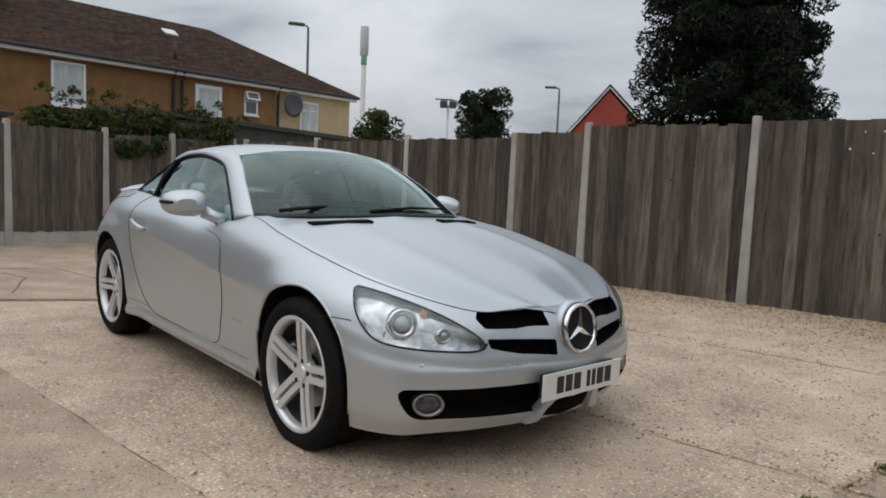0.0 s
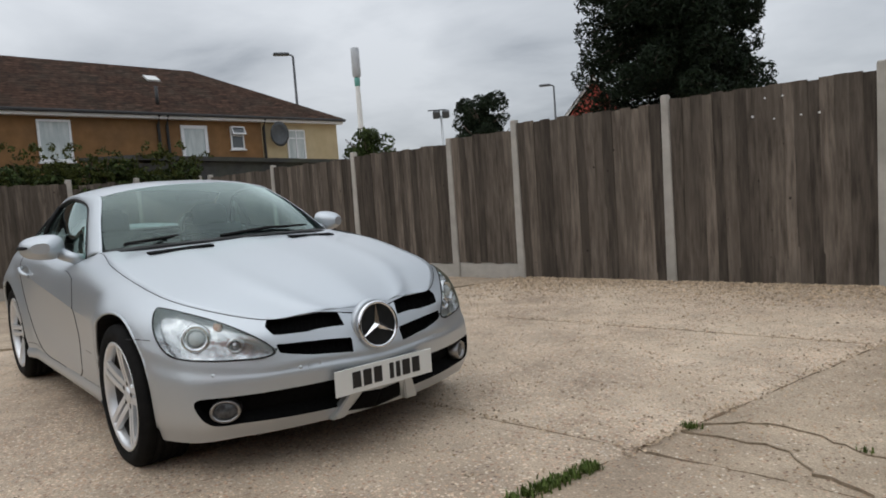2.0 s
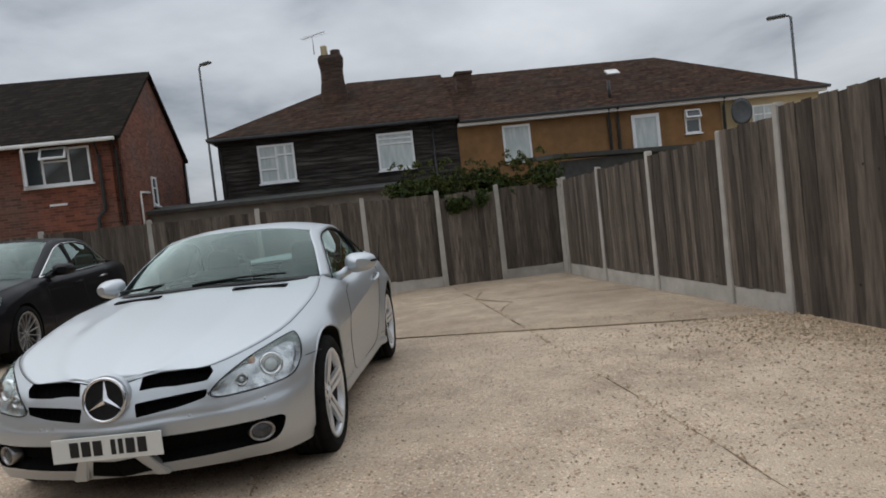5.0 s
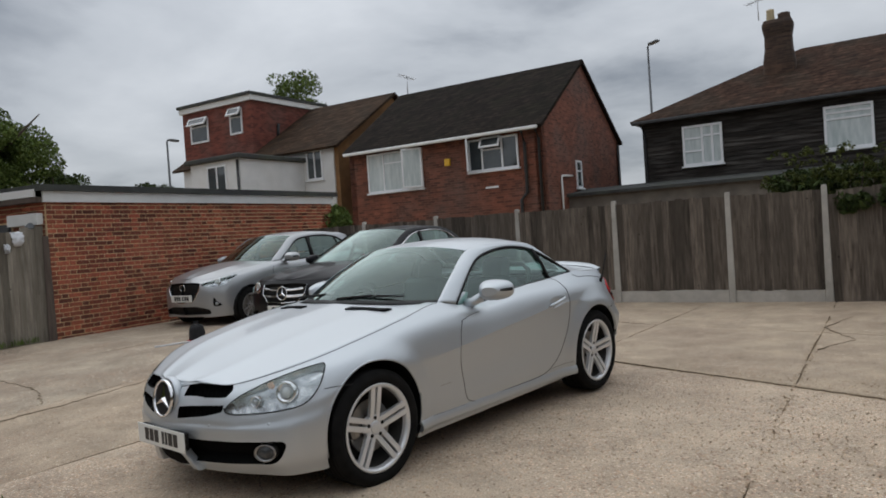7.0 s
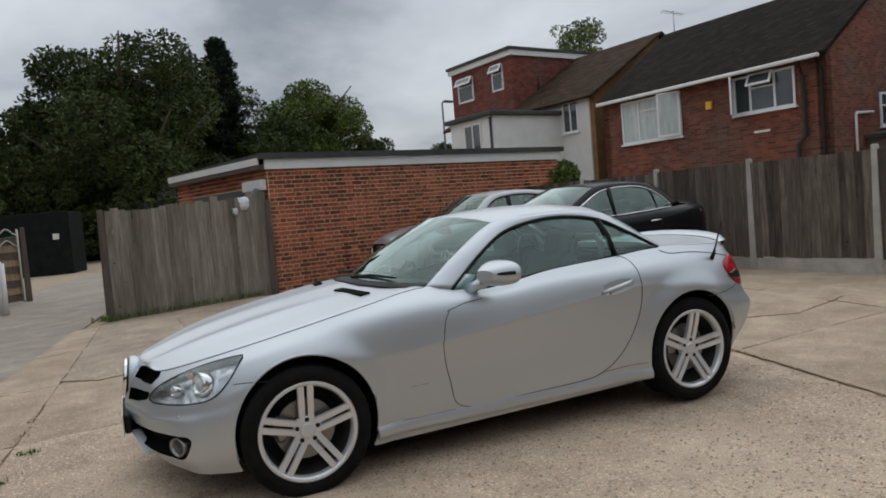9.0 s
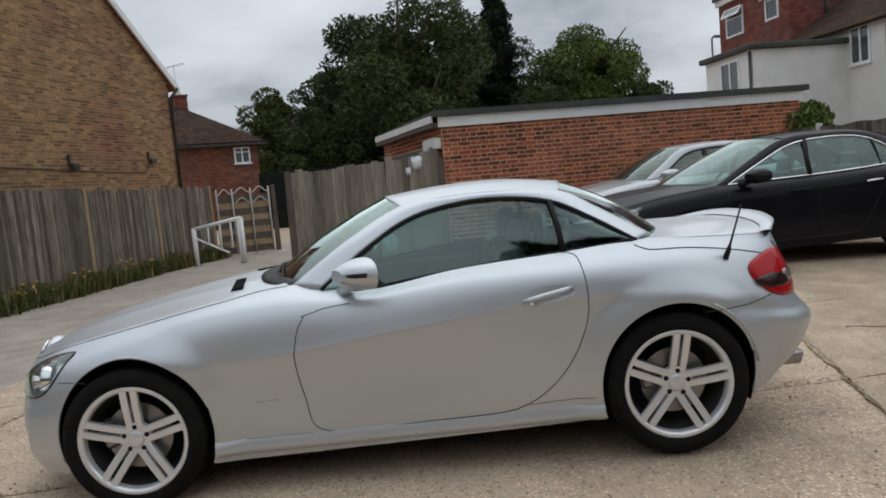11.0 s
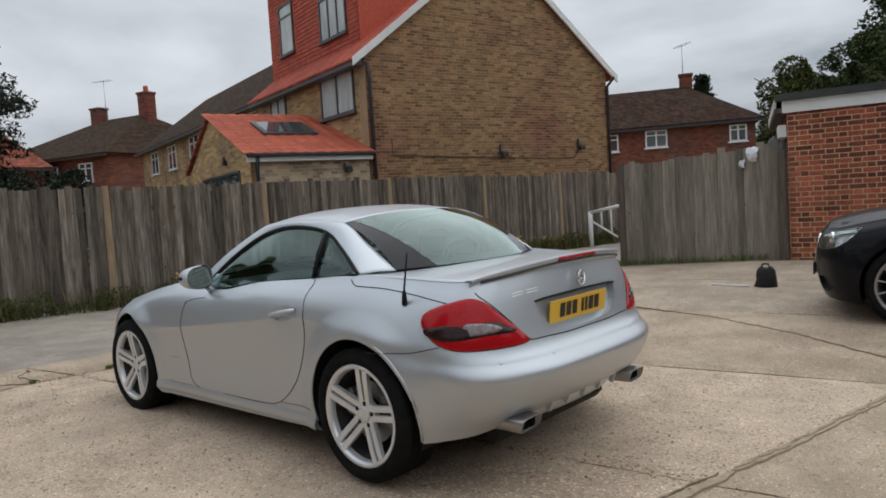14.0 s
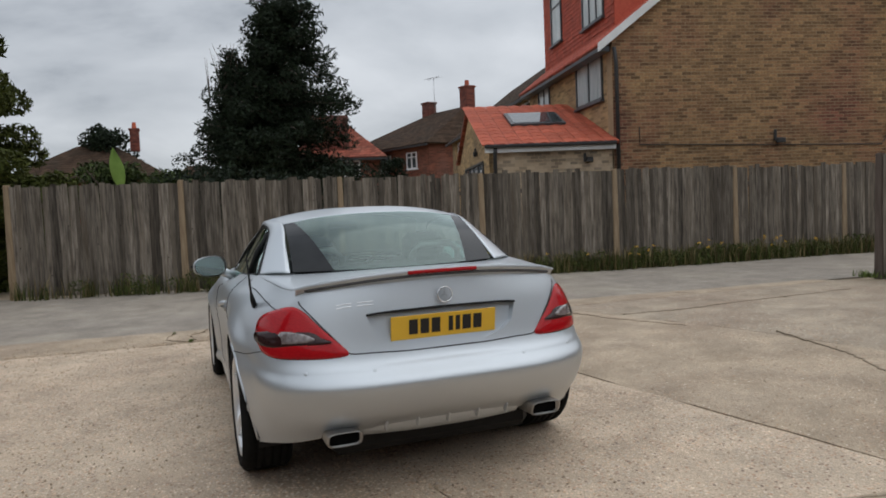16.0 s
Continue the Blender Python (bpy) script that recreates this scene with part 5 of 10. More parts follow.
brick_wall(house4, h4m @ Matrix.Translation((0, -0.006, 1.2)), L4, A4 - 1.2, (2.6, 5.2, 0.6, 2.6), M_BRICK_Y, M_BRICK_YJ, M_MORTAR_Y, top=lambda x: gable_top(x) - 1.2, seed=21)
front4 = Matrix.Translation((H4A.x, H4A.y, 0))
fx = (h4m.to_3x3() @ Vector((0, -1, 0))).normalized()            # along the front, away
fo = (h4m.to_3x3() @ Vector((1, 0, 0))).normalized()             # out of the front
f4 = Matrix(((fx.x, fo.x, 0, H4A.x), (fx.y, fo.y, 0, H4A.y), (0, 0, 1, 0), (0, 0, 0, 1)))
LF = 7.05
box("wall", (0.3, -0.3, -0.3), (LF, 0.0, E4), M_WALL_Y, house4, m=f4)
box("wall", (0.3, -L4, -0.3), (LF, -L4 + 0.3, E4), M_WALL_Y, house4, m=f4)
slope4 = (A4 - E4) / (L4 / 2)
roof_slab(house4, [f4 @ Vector(p) for p in ((-0.12, 0.35, E4 - 0.20), (LF, 0.35, E4 - 0.20), (LF, -L4 / 2, A4 + 0.05), (-0.12, -L4 / 2, A4 + 0.05))], M_ROOF_RED)
roof_slab(house4, [f4 @ Vector(p) for p in ((-0.12, -L4 - 0.35, E4 - 0.20), (LF, -L4 - 0.35, E4 - 0.20), (LF, -L4 / 2, A4 + 0.05), (-0.12, -L4 / 2, A4 + 0.05))], M_ROOF_RED)
for y0, y1 in ((0.36, -L4 / 2 - 0.02), (-L4 - 0.36, -L4 / 2 + 0.02)):
    prism("bargeboard", [f4 @ Vector(p) for p in ((-0.15, y0, E4 - 0.36), (-0.15, y0, E4 - 0.16), (-0.15, y1, A4 + 0.09), (-0.15, y1, A4 - 0.11))], f4.to_3x3() @ Vector((0.05, 0, 0)), M_WHITE, house4, "white painted bargeboard")
box("eaves_board", (0.0, 0.05, E4 - 0.32), (LF, 0.32, E4 - 0.2), M_ANTHR, house4, m=f4)
window(house4, f4, 0.55, 2.4, 3.63, 4.85, cols=(0.5,), frame_mat=M_ANTHR, pane_mat=M_PANE_LT)
window(house4, f4, 4.78, 5.95, 3.75, 4.82, cols=(0.5,), frame_mat=M_ANTHR, pane_mat=M_PANE_LT)
d4 = box("dormer", (1.0, -3.6, E4 + 0.05), (6.85, -0.5, 8.3), M_TILE_J, house4, "orange tile-hung dormer", m=f4)
d4f = f4 @ Matrix.Translation((0, -0.5, 0))
tv, tf = [], []
rng4 = random.Random(31)
for r in range(28):
    for c in range(36):
        x0, z0 = 1.0 + c * 0.168 - (0.084 if r % 2 else 0), E4 + 0.12 + r * 0.113
        if x0 < 0.98 or x0 > 6.7:
            continue
        b0 = len(tv)
        j = rng4.uniform(-0.004, 0.004)
        tv += [d4f @ Vector(p) for p in ((x0, 0.0, z0), (x0 + 0.16, 0.0, z0), (x0 + 0.16, 0.028 + j, z0), (x0, 0.028 + j, z0), (x0, 0.008, z0 + 0.14), (x0 + 0.16, 0.008, z0 + 0.14))]
        tf += [(b0, b0 + 1, b0 + 2, b0 + 3), (b0 + 3, b0 + 2, b0 + 5, b0 + 4)]
tagged(link_mesh("hung_tiles", tv, tf, M_TILE_J, d4), kind="stuff")
box("dormer_roof", (0.85, -3.8, 8.3), (7.0, -0.25, 8.45), M_ANTHR, house4, m=f4)
window(house4, d4f @ Matrix.Translation((0, 0.02, 0)), 4.95, 5.95, 6.02, 7.5, cols=(), rows=((0.75, 0, 1),), frame_mat=M_ANTHR, pane_mat=M_PANE_LT)
window(house4, d4f @ Matrix.Translation((0, 0.02, 0)), 1.6, 3.15, 5.82, 6.96, cols=(0.33, 0.66), frame_mat=M_ANTHR, pane_mat=M_PANE_LT)
# tiles on the near roof slope, laid in lapped courses
tv, tf = [], []
n_slope = Vector((0, slope4, 1)).normalized()
for r in range(19):
    for c in range(22):
        if c > 3 and r > 3:
            continue
        y0 = 0.34 - r * 0.235
        z0 = E4 - 0.19 + (0.34 - y0) * slope4 * 1.0
        x0 = -0.12 + c * 0.33
        b0 = len(tv)
        for k in range(5):
            xx = x0 + 0.325 * k / 4
            hh = 0.02 + 0.03 * math.sin(math.pi * k / 4)
            tv += [f4 @ Vector((xx, y0, z0 + hh)), f4 @ Vector((xx, y0 - 0.27, z0 + 0.27 * slope4 + hh * 0.6)), f4 @ Vector((xx, y0, z0 - 0.005))]
        for k in range(4):
            q = b0 + 3 * k
            tf += [(q, q + 3, q + 4, q + 1), (q + 2, q + 5, q + 3, q)]
tagged(link_mesh("roof_tiles", tv, tf, M_TILE_J, house4), kind="stuff")
pipe_run(house4, [h4m @ Vector(p) for p in ((L4 - 0.02, 0.10, E4 - 0.25), (L4 - 0.08, 0.06, E4 - 0.6), (L4 - 0.08, 0.06, 0.2))], 0.045)
pipe_run(house4, [h4m @ Vector(p) for p in ((-0.02, 0.30, E4 - 0.25), (0.03, 0.06, E4 - 0.5), (0.03, 0.06, 0.2))], 0.045)
tube("cable", [h4m @ Vector(p) for p in ((7.6, 0.03, 2.9), (7.6, 0.03, 2.50), (4.2, 0.03, 2.40), (1.5, 0.03, 2.34), (1.22, 0.03, 2.75))], 0.012, M_PIPE, house4)
for lx, lz in ((4.15, 2.5), (1.22, 2.65)):
    bm = bmesh.new()
    add_box(bm, (0.22, 0.10, 0.12), h4m @ Matrix.Translation((lx, 0.08, lz)), 0.02)
    add_box(bm, (0.06, 0.05, 0.26), h4m @ Matrix.Translation((lx + 0.12, 0.05, lz + 0.12)), 0.01)
    part("floodlight", bm, M_PIPE, house4)

# its single-storey back extension with an orange roof and roof window
ext = empty("house_extension", "brick back extension with an orange tiled roof", "extension")
EA, EB = Vector((8.80, -8.33)), Vector((9.60, -5.62))
em = wall_frame(EA, EB, 0.0)
if (em @ Vector((0, 1, 0)) - em @ Vector((0, 0, 0))).x > 0:
    em = em @ Matrix.Diagonal((1, -1, 1, 1))
LE = (EB - EA).length
box("wall", (0, -6.0, -0.3), (LE, 0.0, 2.45), M_WALL_PALE, ext, m=em)
prism("gable_wall", [em @ Vector(p) for p in ((LE + 0.004, 0, -0.3), (LE + 0.004, -6.0, -0.3), (LE + 0.004, -6.0, 2.5), (LE + 0.004, -3.2, 3.78), (LE + 0.004, 0, 2.5))], em.to_3x3() @ Vector((-0.15, 0, 0)), M_WALL_Y, ext)
box("fascia", (-0.05, 0.06, 2.42), (LE + 0.1, 0.14, 2.56), M_WHITE, ext, m=em)
box("gutter", (-0.05, 0.14, 2.52), (LE + 0.12, 0.24, 2.6), M_PIPE, ext, m=em, bevel=0.02)
pipe_run(ext, [em @ Vector(p) for p in ((LE - 0.12, 0.18, 2.5), (LE - 0.12, 0.08, 2.3), (LE - 0.12, 0.08, 0.1))], 0.045)
roof_slab(ext, [em @ Vector(p) for p in ((-0.1, 0.2, 2.58), (LE + 0.1, 0.2, 2.58), (LE + 0.1, -3.2, 3.84), (-0.1, -3.2, 3.84))], M_ROOF_RED, 0.06)
roof_slab(ext, [em @ Vector(p) for p in ((-0.1, -6.2, 2.58), (LE + 0.1, -6.2, 2.58), (LE + 0.1, -3.2, 3.84), (-0.1, -3.2, 3.84))], M_ROOF_RED, 0.06)
tile_me = bpy.data.meshes.new("roof_tile")
tv, tf = [], []
for k in range(7):
    xx = 0.30 * k / 6
    hh = 0.018 + 0.026 * (1 - math.cos(2 * math.pi * k / 6)) / 2
    tv += [(xx, 0, hh), (xx, -0.33, hh * 0.7), (xx, 0, -0.004)]
for k in range(6):
    q = 3 * k
    tf += [(q, q + 3, q + 4, q + 1), (q + 2, q + 5, q + 3, q)]
tile_me.from_pydata(tv, [], tf)
tile_me.materials.append(M_TILE)
tilt = math.degrees(math.atan2(3.84 - 2.58, 3.4))
for r in range(13):
    for c in range(10):
        ob = new("roof_tile", tile_me)
        ob.parent = ext
        y0 = 0.22 - r * 0.272
        ob.matrix_basis = em @ Matrix.Translation((-0.1 + c * 0.312, y0, 2.575 + (0.22 - y0) * 0.3706)) @ pose(0, 0, 0, -tilt, 0, 0)
rw = em @ Matrix.Translation((1.4, -1.75, 3.36)) @ pose(0, 0, 0, -tilt, 0, 0)
bm = bmesh.new()
add_box(bm, (1.35, 1.15, 0.07), rw, 0.01)
rwin = part("roof_window", bm, M_ANTHR, ext, "dark framed roof window")
bm = bmesh.new()
add_box(bm, (1.2, 1.0, 0.02), rw @ Matrix.Translation((0, 0, 0.035)))
part("pane", bm, M_PANE, rwin)
eg = Matrix.Translation(em @ Vector((LE + 0.004, 0, 0))) @ Matrix(((*(em.to_3x3() @ Vector((0, -1, 0))), 0), (*(em.to_3x3() @ Vector((1, 0, 0))), 0), (0, 0, 1, 0), (0, 0, 0, 1))).transposed()
egx, ego = (em.to_3x3() @ Vector((0, -1, 0))), (em.to_3x3() @ Vector((1, 0, 0)))
egp = em @ Vector((LE + 0.004, 0, 0))
egm = Matrix(((egx.x, ego.x, 0, egp.x), (egx.y, ego.y, 0, egp.y), (0, 0, 1, 0), (0, 0, 0, 1)))
window(ext, egm, 0.8, 4.4, 1.2, 2.3, cols=(0.25, 0.5, 0.75), frame_mat=M_ANTHR)
for mm, x, z in ((egm, 1.9, 2.55), (em, 0.55, 2.2)):
    bm = bmesh.new()
    add_box(bm, (0.16, 0.10, 0.12), mm @ Matrix.Translation((x, 0.06, z)), 0.02)
    add_box(bm, (0.05, 0.05, 0.2), mm @ Matrix.Translation((x + 0.1, 0.04, z + 0.05)), 0.01)
    part("floodlight", bm, M_PIPE, ext)


def plain_house(name, label, m, length, depth, eave, ridge, hip, wall, roof, windows=(), chimneys=(), base=-0.5):
    """A house further off: walls, hipped or gabled roof, windows on the side that faces the yard (y = 0 of m)."""
    h = empty(name, label, "house")
    box("wall", (0, -depth, base), (length, 0, eave), wall, h, m=m)
    o = 0.3
    r0, r1 = (hip, length - hip) if hip else (-o, length + o)
    rid0, rid1 = m @ Vector((r0, -depth / 2, ridge)), m @ Vector((r1, -depth / 2, ridge))
    c = [m @ Vector(p) for p in ((-o, o, eave), (length + o, o, eave), (length + o, -depth - o, eave), (-o, -depth - o, eave))]
    roof_slab(h, [c[0], c[1], rid1, rid0], roof)
    roof_slab(h, [c[2], c[3], rid0, rid1], roof)
    if hip:
        roof_slab(h, [c[1], c[2], rid1], roof)
        roof_slab(h, [c[3], c[0], rid0], roof)
    else:
        for gx in (0.0, length - 0.2):
            prism("gable_wall", [m @ Vector(p) for p in ((gx, 0, eave), (gx, -depth, eave), (gx, -depth / 2, ridge - 0.1))], m.to_3x3() @ Vector((0.2, 0, 0)), wall, h)
    box("gutter", (-o, o - 0.02, eave - 0.16), (length + o, o + 0.08, eave - 0.06), M_PIPE, h, m=m)
    for (x0, x1, z0, z1, cols) in windows:
        window(h, m, x0, x1, z0, z1, cols=cols, rows=((0.7, 0, 1),))
    for (x, y, z0, z1, w, pots) in chimneys:
        chimney(h, m, x, y, z0, z1, w, 0.5, M_WALL_DR, pots)
    return h


def frame_at(p, along, out):
    a, o = Vector(along).normalized(), Vector(out).normalized()
    o = (o - a * o.dot(a)).normalized()
    return Matrix(((a.x, o.x, 0, p[0]), (a.y, o.y, 0, p[1]), (0, 0, 1, 0), (0, 0, 0, 1)))


# the terrace goes on behind the end house
plain_house("terrace_house", "buff brick terrace house with a dark tiled roof", f4 @ Matrix.Translation((LF + 0.02, -0.35, 0)), 18.5, 7.4, 4.9, 7.9, 0, M_WALL_Y, M_ROOF_MID,
            windows=((1.0, 2.4, 3.7, 4.75, (0.5,)), (4.2, 5.8, 3.7, 4.75, (0.33, 0.66)), (7.9, 9.3, 3.7, 4.75, (0.5,)), (11.6, 13.0, 3.6, 4.7, (0.5,)), (15.0, 16.4, 3.6, 4.7, (0.5,))), chimneys=((1.4, -3.7, 7.3, 8.6, 0.7, 1),))
m6 = frame_at((25.5, -9.8), (5.8, 1.6), (-0.27, 0.96))
far(plain_house("brick_semi_house", "red brick semi-detached house with a brown tiled roof", m6, 7.6, 8.0, 4.1, 6.5, 2.4, M_WALL_R, M_ROOF_MID,
            windows=((0.9, 1.7, 2.9, 3.75, (0.5,)), (3.0, 3.9, 2.9, 3.75, (0.5,))), chimneys=((2.2, -4.0, 5.6, 7.5, 0.6, 1), (5.4, -4.0, 5.6, 7.1, 0.6, 0))), 1.6, 0.86)
far(aerial(*(m6 @ Vector((4.9, -4.0, 6.4))), 2.2, 20), 1.6, 0.86)
m7 = frame_at((27.9, -8.3), (0.35, 2.8), (-1, 0.1))
h7 = far(plain_house("brick_semi_house", "red brick house with a red tile-hung dormer", m7, 3.6, 6.0, 3.15, 5.1, 1.2, M_WALL_R, M_ROOF_RED,
                 windows=((0.9, 1.6, 2.3, 3.0, (0.5,)),)), 1.6)
box("dormer", (1.3, -3.5, 3.2), (3.3, -0.3, 5.05), M_WALL_DR, h7, m=m7)
window(h7, m7 @ Matrix.Translation((0, -0.3, 0)), 2.55, 3.1, 4.1, 4.85, cols=())
m8 = frame_at((34.2, 0.9), (0.1, 3.6), (-1, 0))
far(plain_house("bungalow", "distant bungalow with a brown tiled roof", m8, 6.6, 7.0, 2.9, 4.7, 2.4, M_WALL_R, M_ROOF_MID, chimneys=((1.4, -3.3, 4.4, 5.5, 0.45, 1),)), 1.5)
m10 = frame_at((45.0, -2.7), (0.1, 3.4), (-1, 0))
far(plain_house("bungalow", "far-off low house with a brown tiled roof", m10, 3.2, 6.0, 2.9, 4.3, 1.0, M_WALL_R, M_ROOF_MID), 1.5)
m5 = frame_at((6.5, -25.2), (6.6, 3.2), (-0.4, 1))
far(plain_house("brick_semi_house", "dark red brick house with a brown hipped roof", m5, 7.6, 6.0, 3.72, 5.75, 2.2, M_WALL_R, M_ROOF_BR,
            windows=((4.9, 6.3, 2.75, 3.5, (0.33, 0.66)), (3.1, 3.9, 2.8, 3.55, (0.5,)), (0.3, 0.9, 2.8, 3.5, (0.5,))), chimneys=((2.2, -3.3, 5.0, 6.3, 0.5, 0), (7.3, -4.2, 4.6, 6.3, 0.45, 1))), 1.5, 0.87)
far(aerial(*(m5 @ Vector((2.3, -3.3, 6.3))), 1.5, 150), 1.5, 0.87)
# red gable beyond the long fence
m9 = frame_at((-12.6, 22.5), (-2.55, -1.9), (0.65, -0.85))
h9 = far(empty("red_gable_house", "red rendered gable with white bargeboards", "house"), 1.2)
prism("gable_wall", [m9 @ Vector(p) for p in ((0, 0, -0.3), (3.1, 0, -0.3), (3.1, 0, 2.9), (1.55, 0, 4.75), (0, 0, 3.1))], m9.to_3x3() @ Vector((0, -6, 0)), material("red_masonry_paint", (0.26, 0.045, 0.03), (0.32, 0.06, 0.04), rough=0.85), h9)
for a, b in (((-0.25, 0.1, 3.0), (1.55, 0.1, 4.86)), ((3.35, 0.1, 2.7), (1.55, 0.1, 4.86))):
    av, bv = Vector(a), Vector(b)
    prism("bargeboard", [m9 @ av, m9 @ bv, m9 @ (bv + Vector((0, 0, 0.13))), m9 @ (av + Vector((0, 0, 0.13)))], m9.to_3x3() @ Vector((0, -0.08, 0)), M_WHITE, h9)
    roof_slab(h9, [m9 @ (av + Vector((0, 0, 0.16))), m9 @ (bv + Vector((0, 0, 0.16))), m9 @ (bv + Vector((0, -6.2, 0.16))), m9 @ (av + Vector((0, -6.2, 0.16)))], M_ROOF_BR, 0.08)
M_HUT = material("grey_blue_boarding", (0.16, 0.185, 0.21), (0.24, 0.265, 0.29), scale=4, rough=0.85, stretch=(6, 6, 0.5))
# pale steep-roofed gables at the far end of the lane, each a little higher than the last
for k, (xa, top) in enumerate(((1.68, 4.29), (0.50, 4.72), (-0.99, 5.14))):
    hm = frame_at((xa, -46.0), (1, 0), (0, 1))
    hut = empty("far_hut", "pale grey-blue gabled hut at the lane's end", "hut", group="huts at the lane's end")
    hw = 0.64
    prism("gable_wall", [hm @ Vector(p) for p in ((-hw, 0, 0), (hw, 0, 0), (hw, 0, top - 1.1), (0, 0, top), (-hw, 0, top - 1.1))], hm.to_3x3() @ Vector((0, -4, 0)), M_HUT, hut)
    for sd in (-1, 1):
        roof_slab(hut, [hm @ Vector(p) for p in ((sd * (hw + 0.06), 0.15, top - 1.18), (0, 0.15, top + 0.1), (0, -4.1, top + 0.1), (sd * (hw + 0.06), -4.1, top - 1.18))], M_ROOF_DK, 0.06)
    for wx, wz in ((-0.3, 2.2), (0.3, 1.6)):
        box("vent", (wx - 0.14, 0.0, top - wz - 0.28), (wx + 0.14, 0.02, top - wz), M_PIPE, hut, m=hm)
tank = empty("dark_container", "dark green site container across the lane", "container")
tkm = frame_at((6.9, -31.4), (-2.8, 0.5), (0.2, 1))
box("body", (-1.5, -2.4, -0.1), (2.9, 0, 2.7), material("dark_green_steel", (0.008, 0.012, 0.010), (0.016, 0.02, 0.017), rough=0.95, spec=0.1), tank, m=tkm, bevel=0.02)
box("sign", (0.35, 0.0, 1.35), (0.85, 0.02, 1.78), material("green_sign", (0.02, 0.22, 0.06), (0.03, 0.26, 0.08), rough=0.4), tank, m=tkm)
box("sign", (2.2, 0.0, 1.5), (2.45, 0.02, 1.75), M_WHITE, tank, m=tkm)


# ---- trees and planting ----
def leaf_cloud(name, blobs, n, size, mat, parent, seed, flat=0.0, droop=0.0, slim=0.5):
    """Many small folded leaves on the shells and inside of uneven clumps. blobs: (centre, radii, share)."""
    rng = np.random.default_rng(seed)
    tot = sum(b[2] for b in blobs)
    vs, fs = [], []
    base = 0
    for (c, r, w) in blobs:
        k = max(8, int(n * w / tot))
        d = rng.normal(size=(k, 3))
        d /= np.linalg.norm(d, axis=1)[:, None]
        rad = rng.uniform(0.55, 1.08, size=(k, 1)) ** 0.6
        p = np.array(c) + d * rad * np.array(r)
        a = rng.normal(size=(k, 3))
        a[:, 2] = a[:, 2] * (1 - flat) - droop
        a /= np.linalg.norm(a, axis=1)[:, None]
        b = np.cross(a, rng.normal(size=(k, 3)))
        b /= np.linalg.norm(b, axis=1)[:, None]
        s = size * rng.uniform(0.6, 1.35, size=(k, 1))
        nn = np.cross(a, b) * s * 0.25
        q = np.stack([p - a * s, p + b * s * slim + nn, p + a * s, p - b * s * slim + nn], 1).reshape(-1, 3)
        vs.append(q)
        f = base + np.arange(k * 4).reshape(-1, 4)
        fs.append(f)
        base += k * 4
    v, f = np.concatenate(vs), np.concatenate(fs)
    tri = np.concatenate([f[:, [0, 1, 2]], f[:, [0, 2, 3]]])
    order = np.argsort(np.concatenate([np.arange(len(f)), np.arange(len(f))]), kind="stable")
    tri = tri[order]
    return link_mesh(name, v.tolist(), tri.tolist(), mat, parent)


def limb_set(bm, top, height, spread, rng, n=9, r=0.1):
    for k in range(n):
        h = height * rng.uniform(0.3, 0.9)
        a = rng.uniform(0, 2 * math.pi)
        l = spread * rng.uniform(0.5, 0.95)
        p0 = Vector((0, 0, h))
        p1 = p0 + Vector((math.cos(a) * l * 0.5, math.sin(a) * l * 0.5, l * 0.3))
        p2 = p0 + Vector((math.cos(a) * l, math.sin(a) * l, l * 0.75))
        add_tube(bm, [p0, p1, p2], [r * 0.5, r * 0.3, r * 0.08], 6)


def broad_tree(x, y, h, w, mat, seed, label, n=5200, leaf=0.16, base=0.0, low=0.25, group=""):
    rng = random.Random(seed)
    t = empty("tree", label, "tree", group=group, at=(x, y, base))
    bm = bmesh.new()
    add_tube(bm, [(0, 0, -0.2), (0.05, 0.02, h * 0.3), (-0.06, 0.05, h * 0.6), (0, 0, h * 0.85)], [0.04 * h, 0.03 * h, 0.018 * h, 0.004 * h], 10)
    limb_set(bm, h, h * 0.8, w * 0.45, rng, 12, 0.035 * h)
    part("trunk", bm, M_BARK, t, smooth=True)
    blobs = []
    for k in range(64):
        f = rng.random()
        zc = h * (low + (0.97 - low) * f)
        ring = w * 0.5 * math.sqrt(max(0.05, 1 - (2 * (f * 0.92) - 0.85) ** 2 * 0.85))
        a, d = rng.uniform(0, 2 * math.pi), ring * rng.uniform(0.15, 0.9)
        r = w * rng.uniform(0.08, 0.165)
        blobs.append(((math.cos(a) * d, math.sin(a) * d, zc), (r, r, r * 0.75), r * r))
    for k in range(9):
        f, a = rng.random(), rng.uniform(0, 2 * math.pi)
        d, r = w * 0.22 * rng.random(), w * rng.uniform(0.2, 0.28) * (1 - 0.45 * f)
        blobs.append(((math.cos(a) * d, math.sin(a) * d, h * (low + 0.1 + (0.75 - low) * f)), (r, r, r * 0.8), 1.1 * r * r))
    leaf_cloud("crown", blobs, n, leaf, mat, t, seed)
    return t


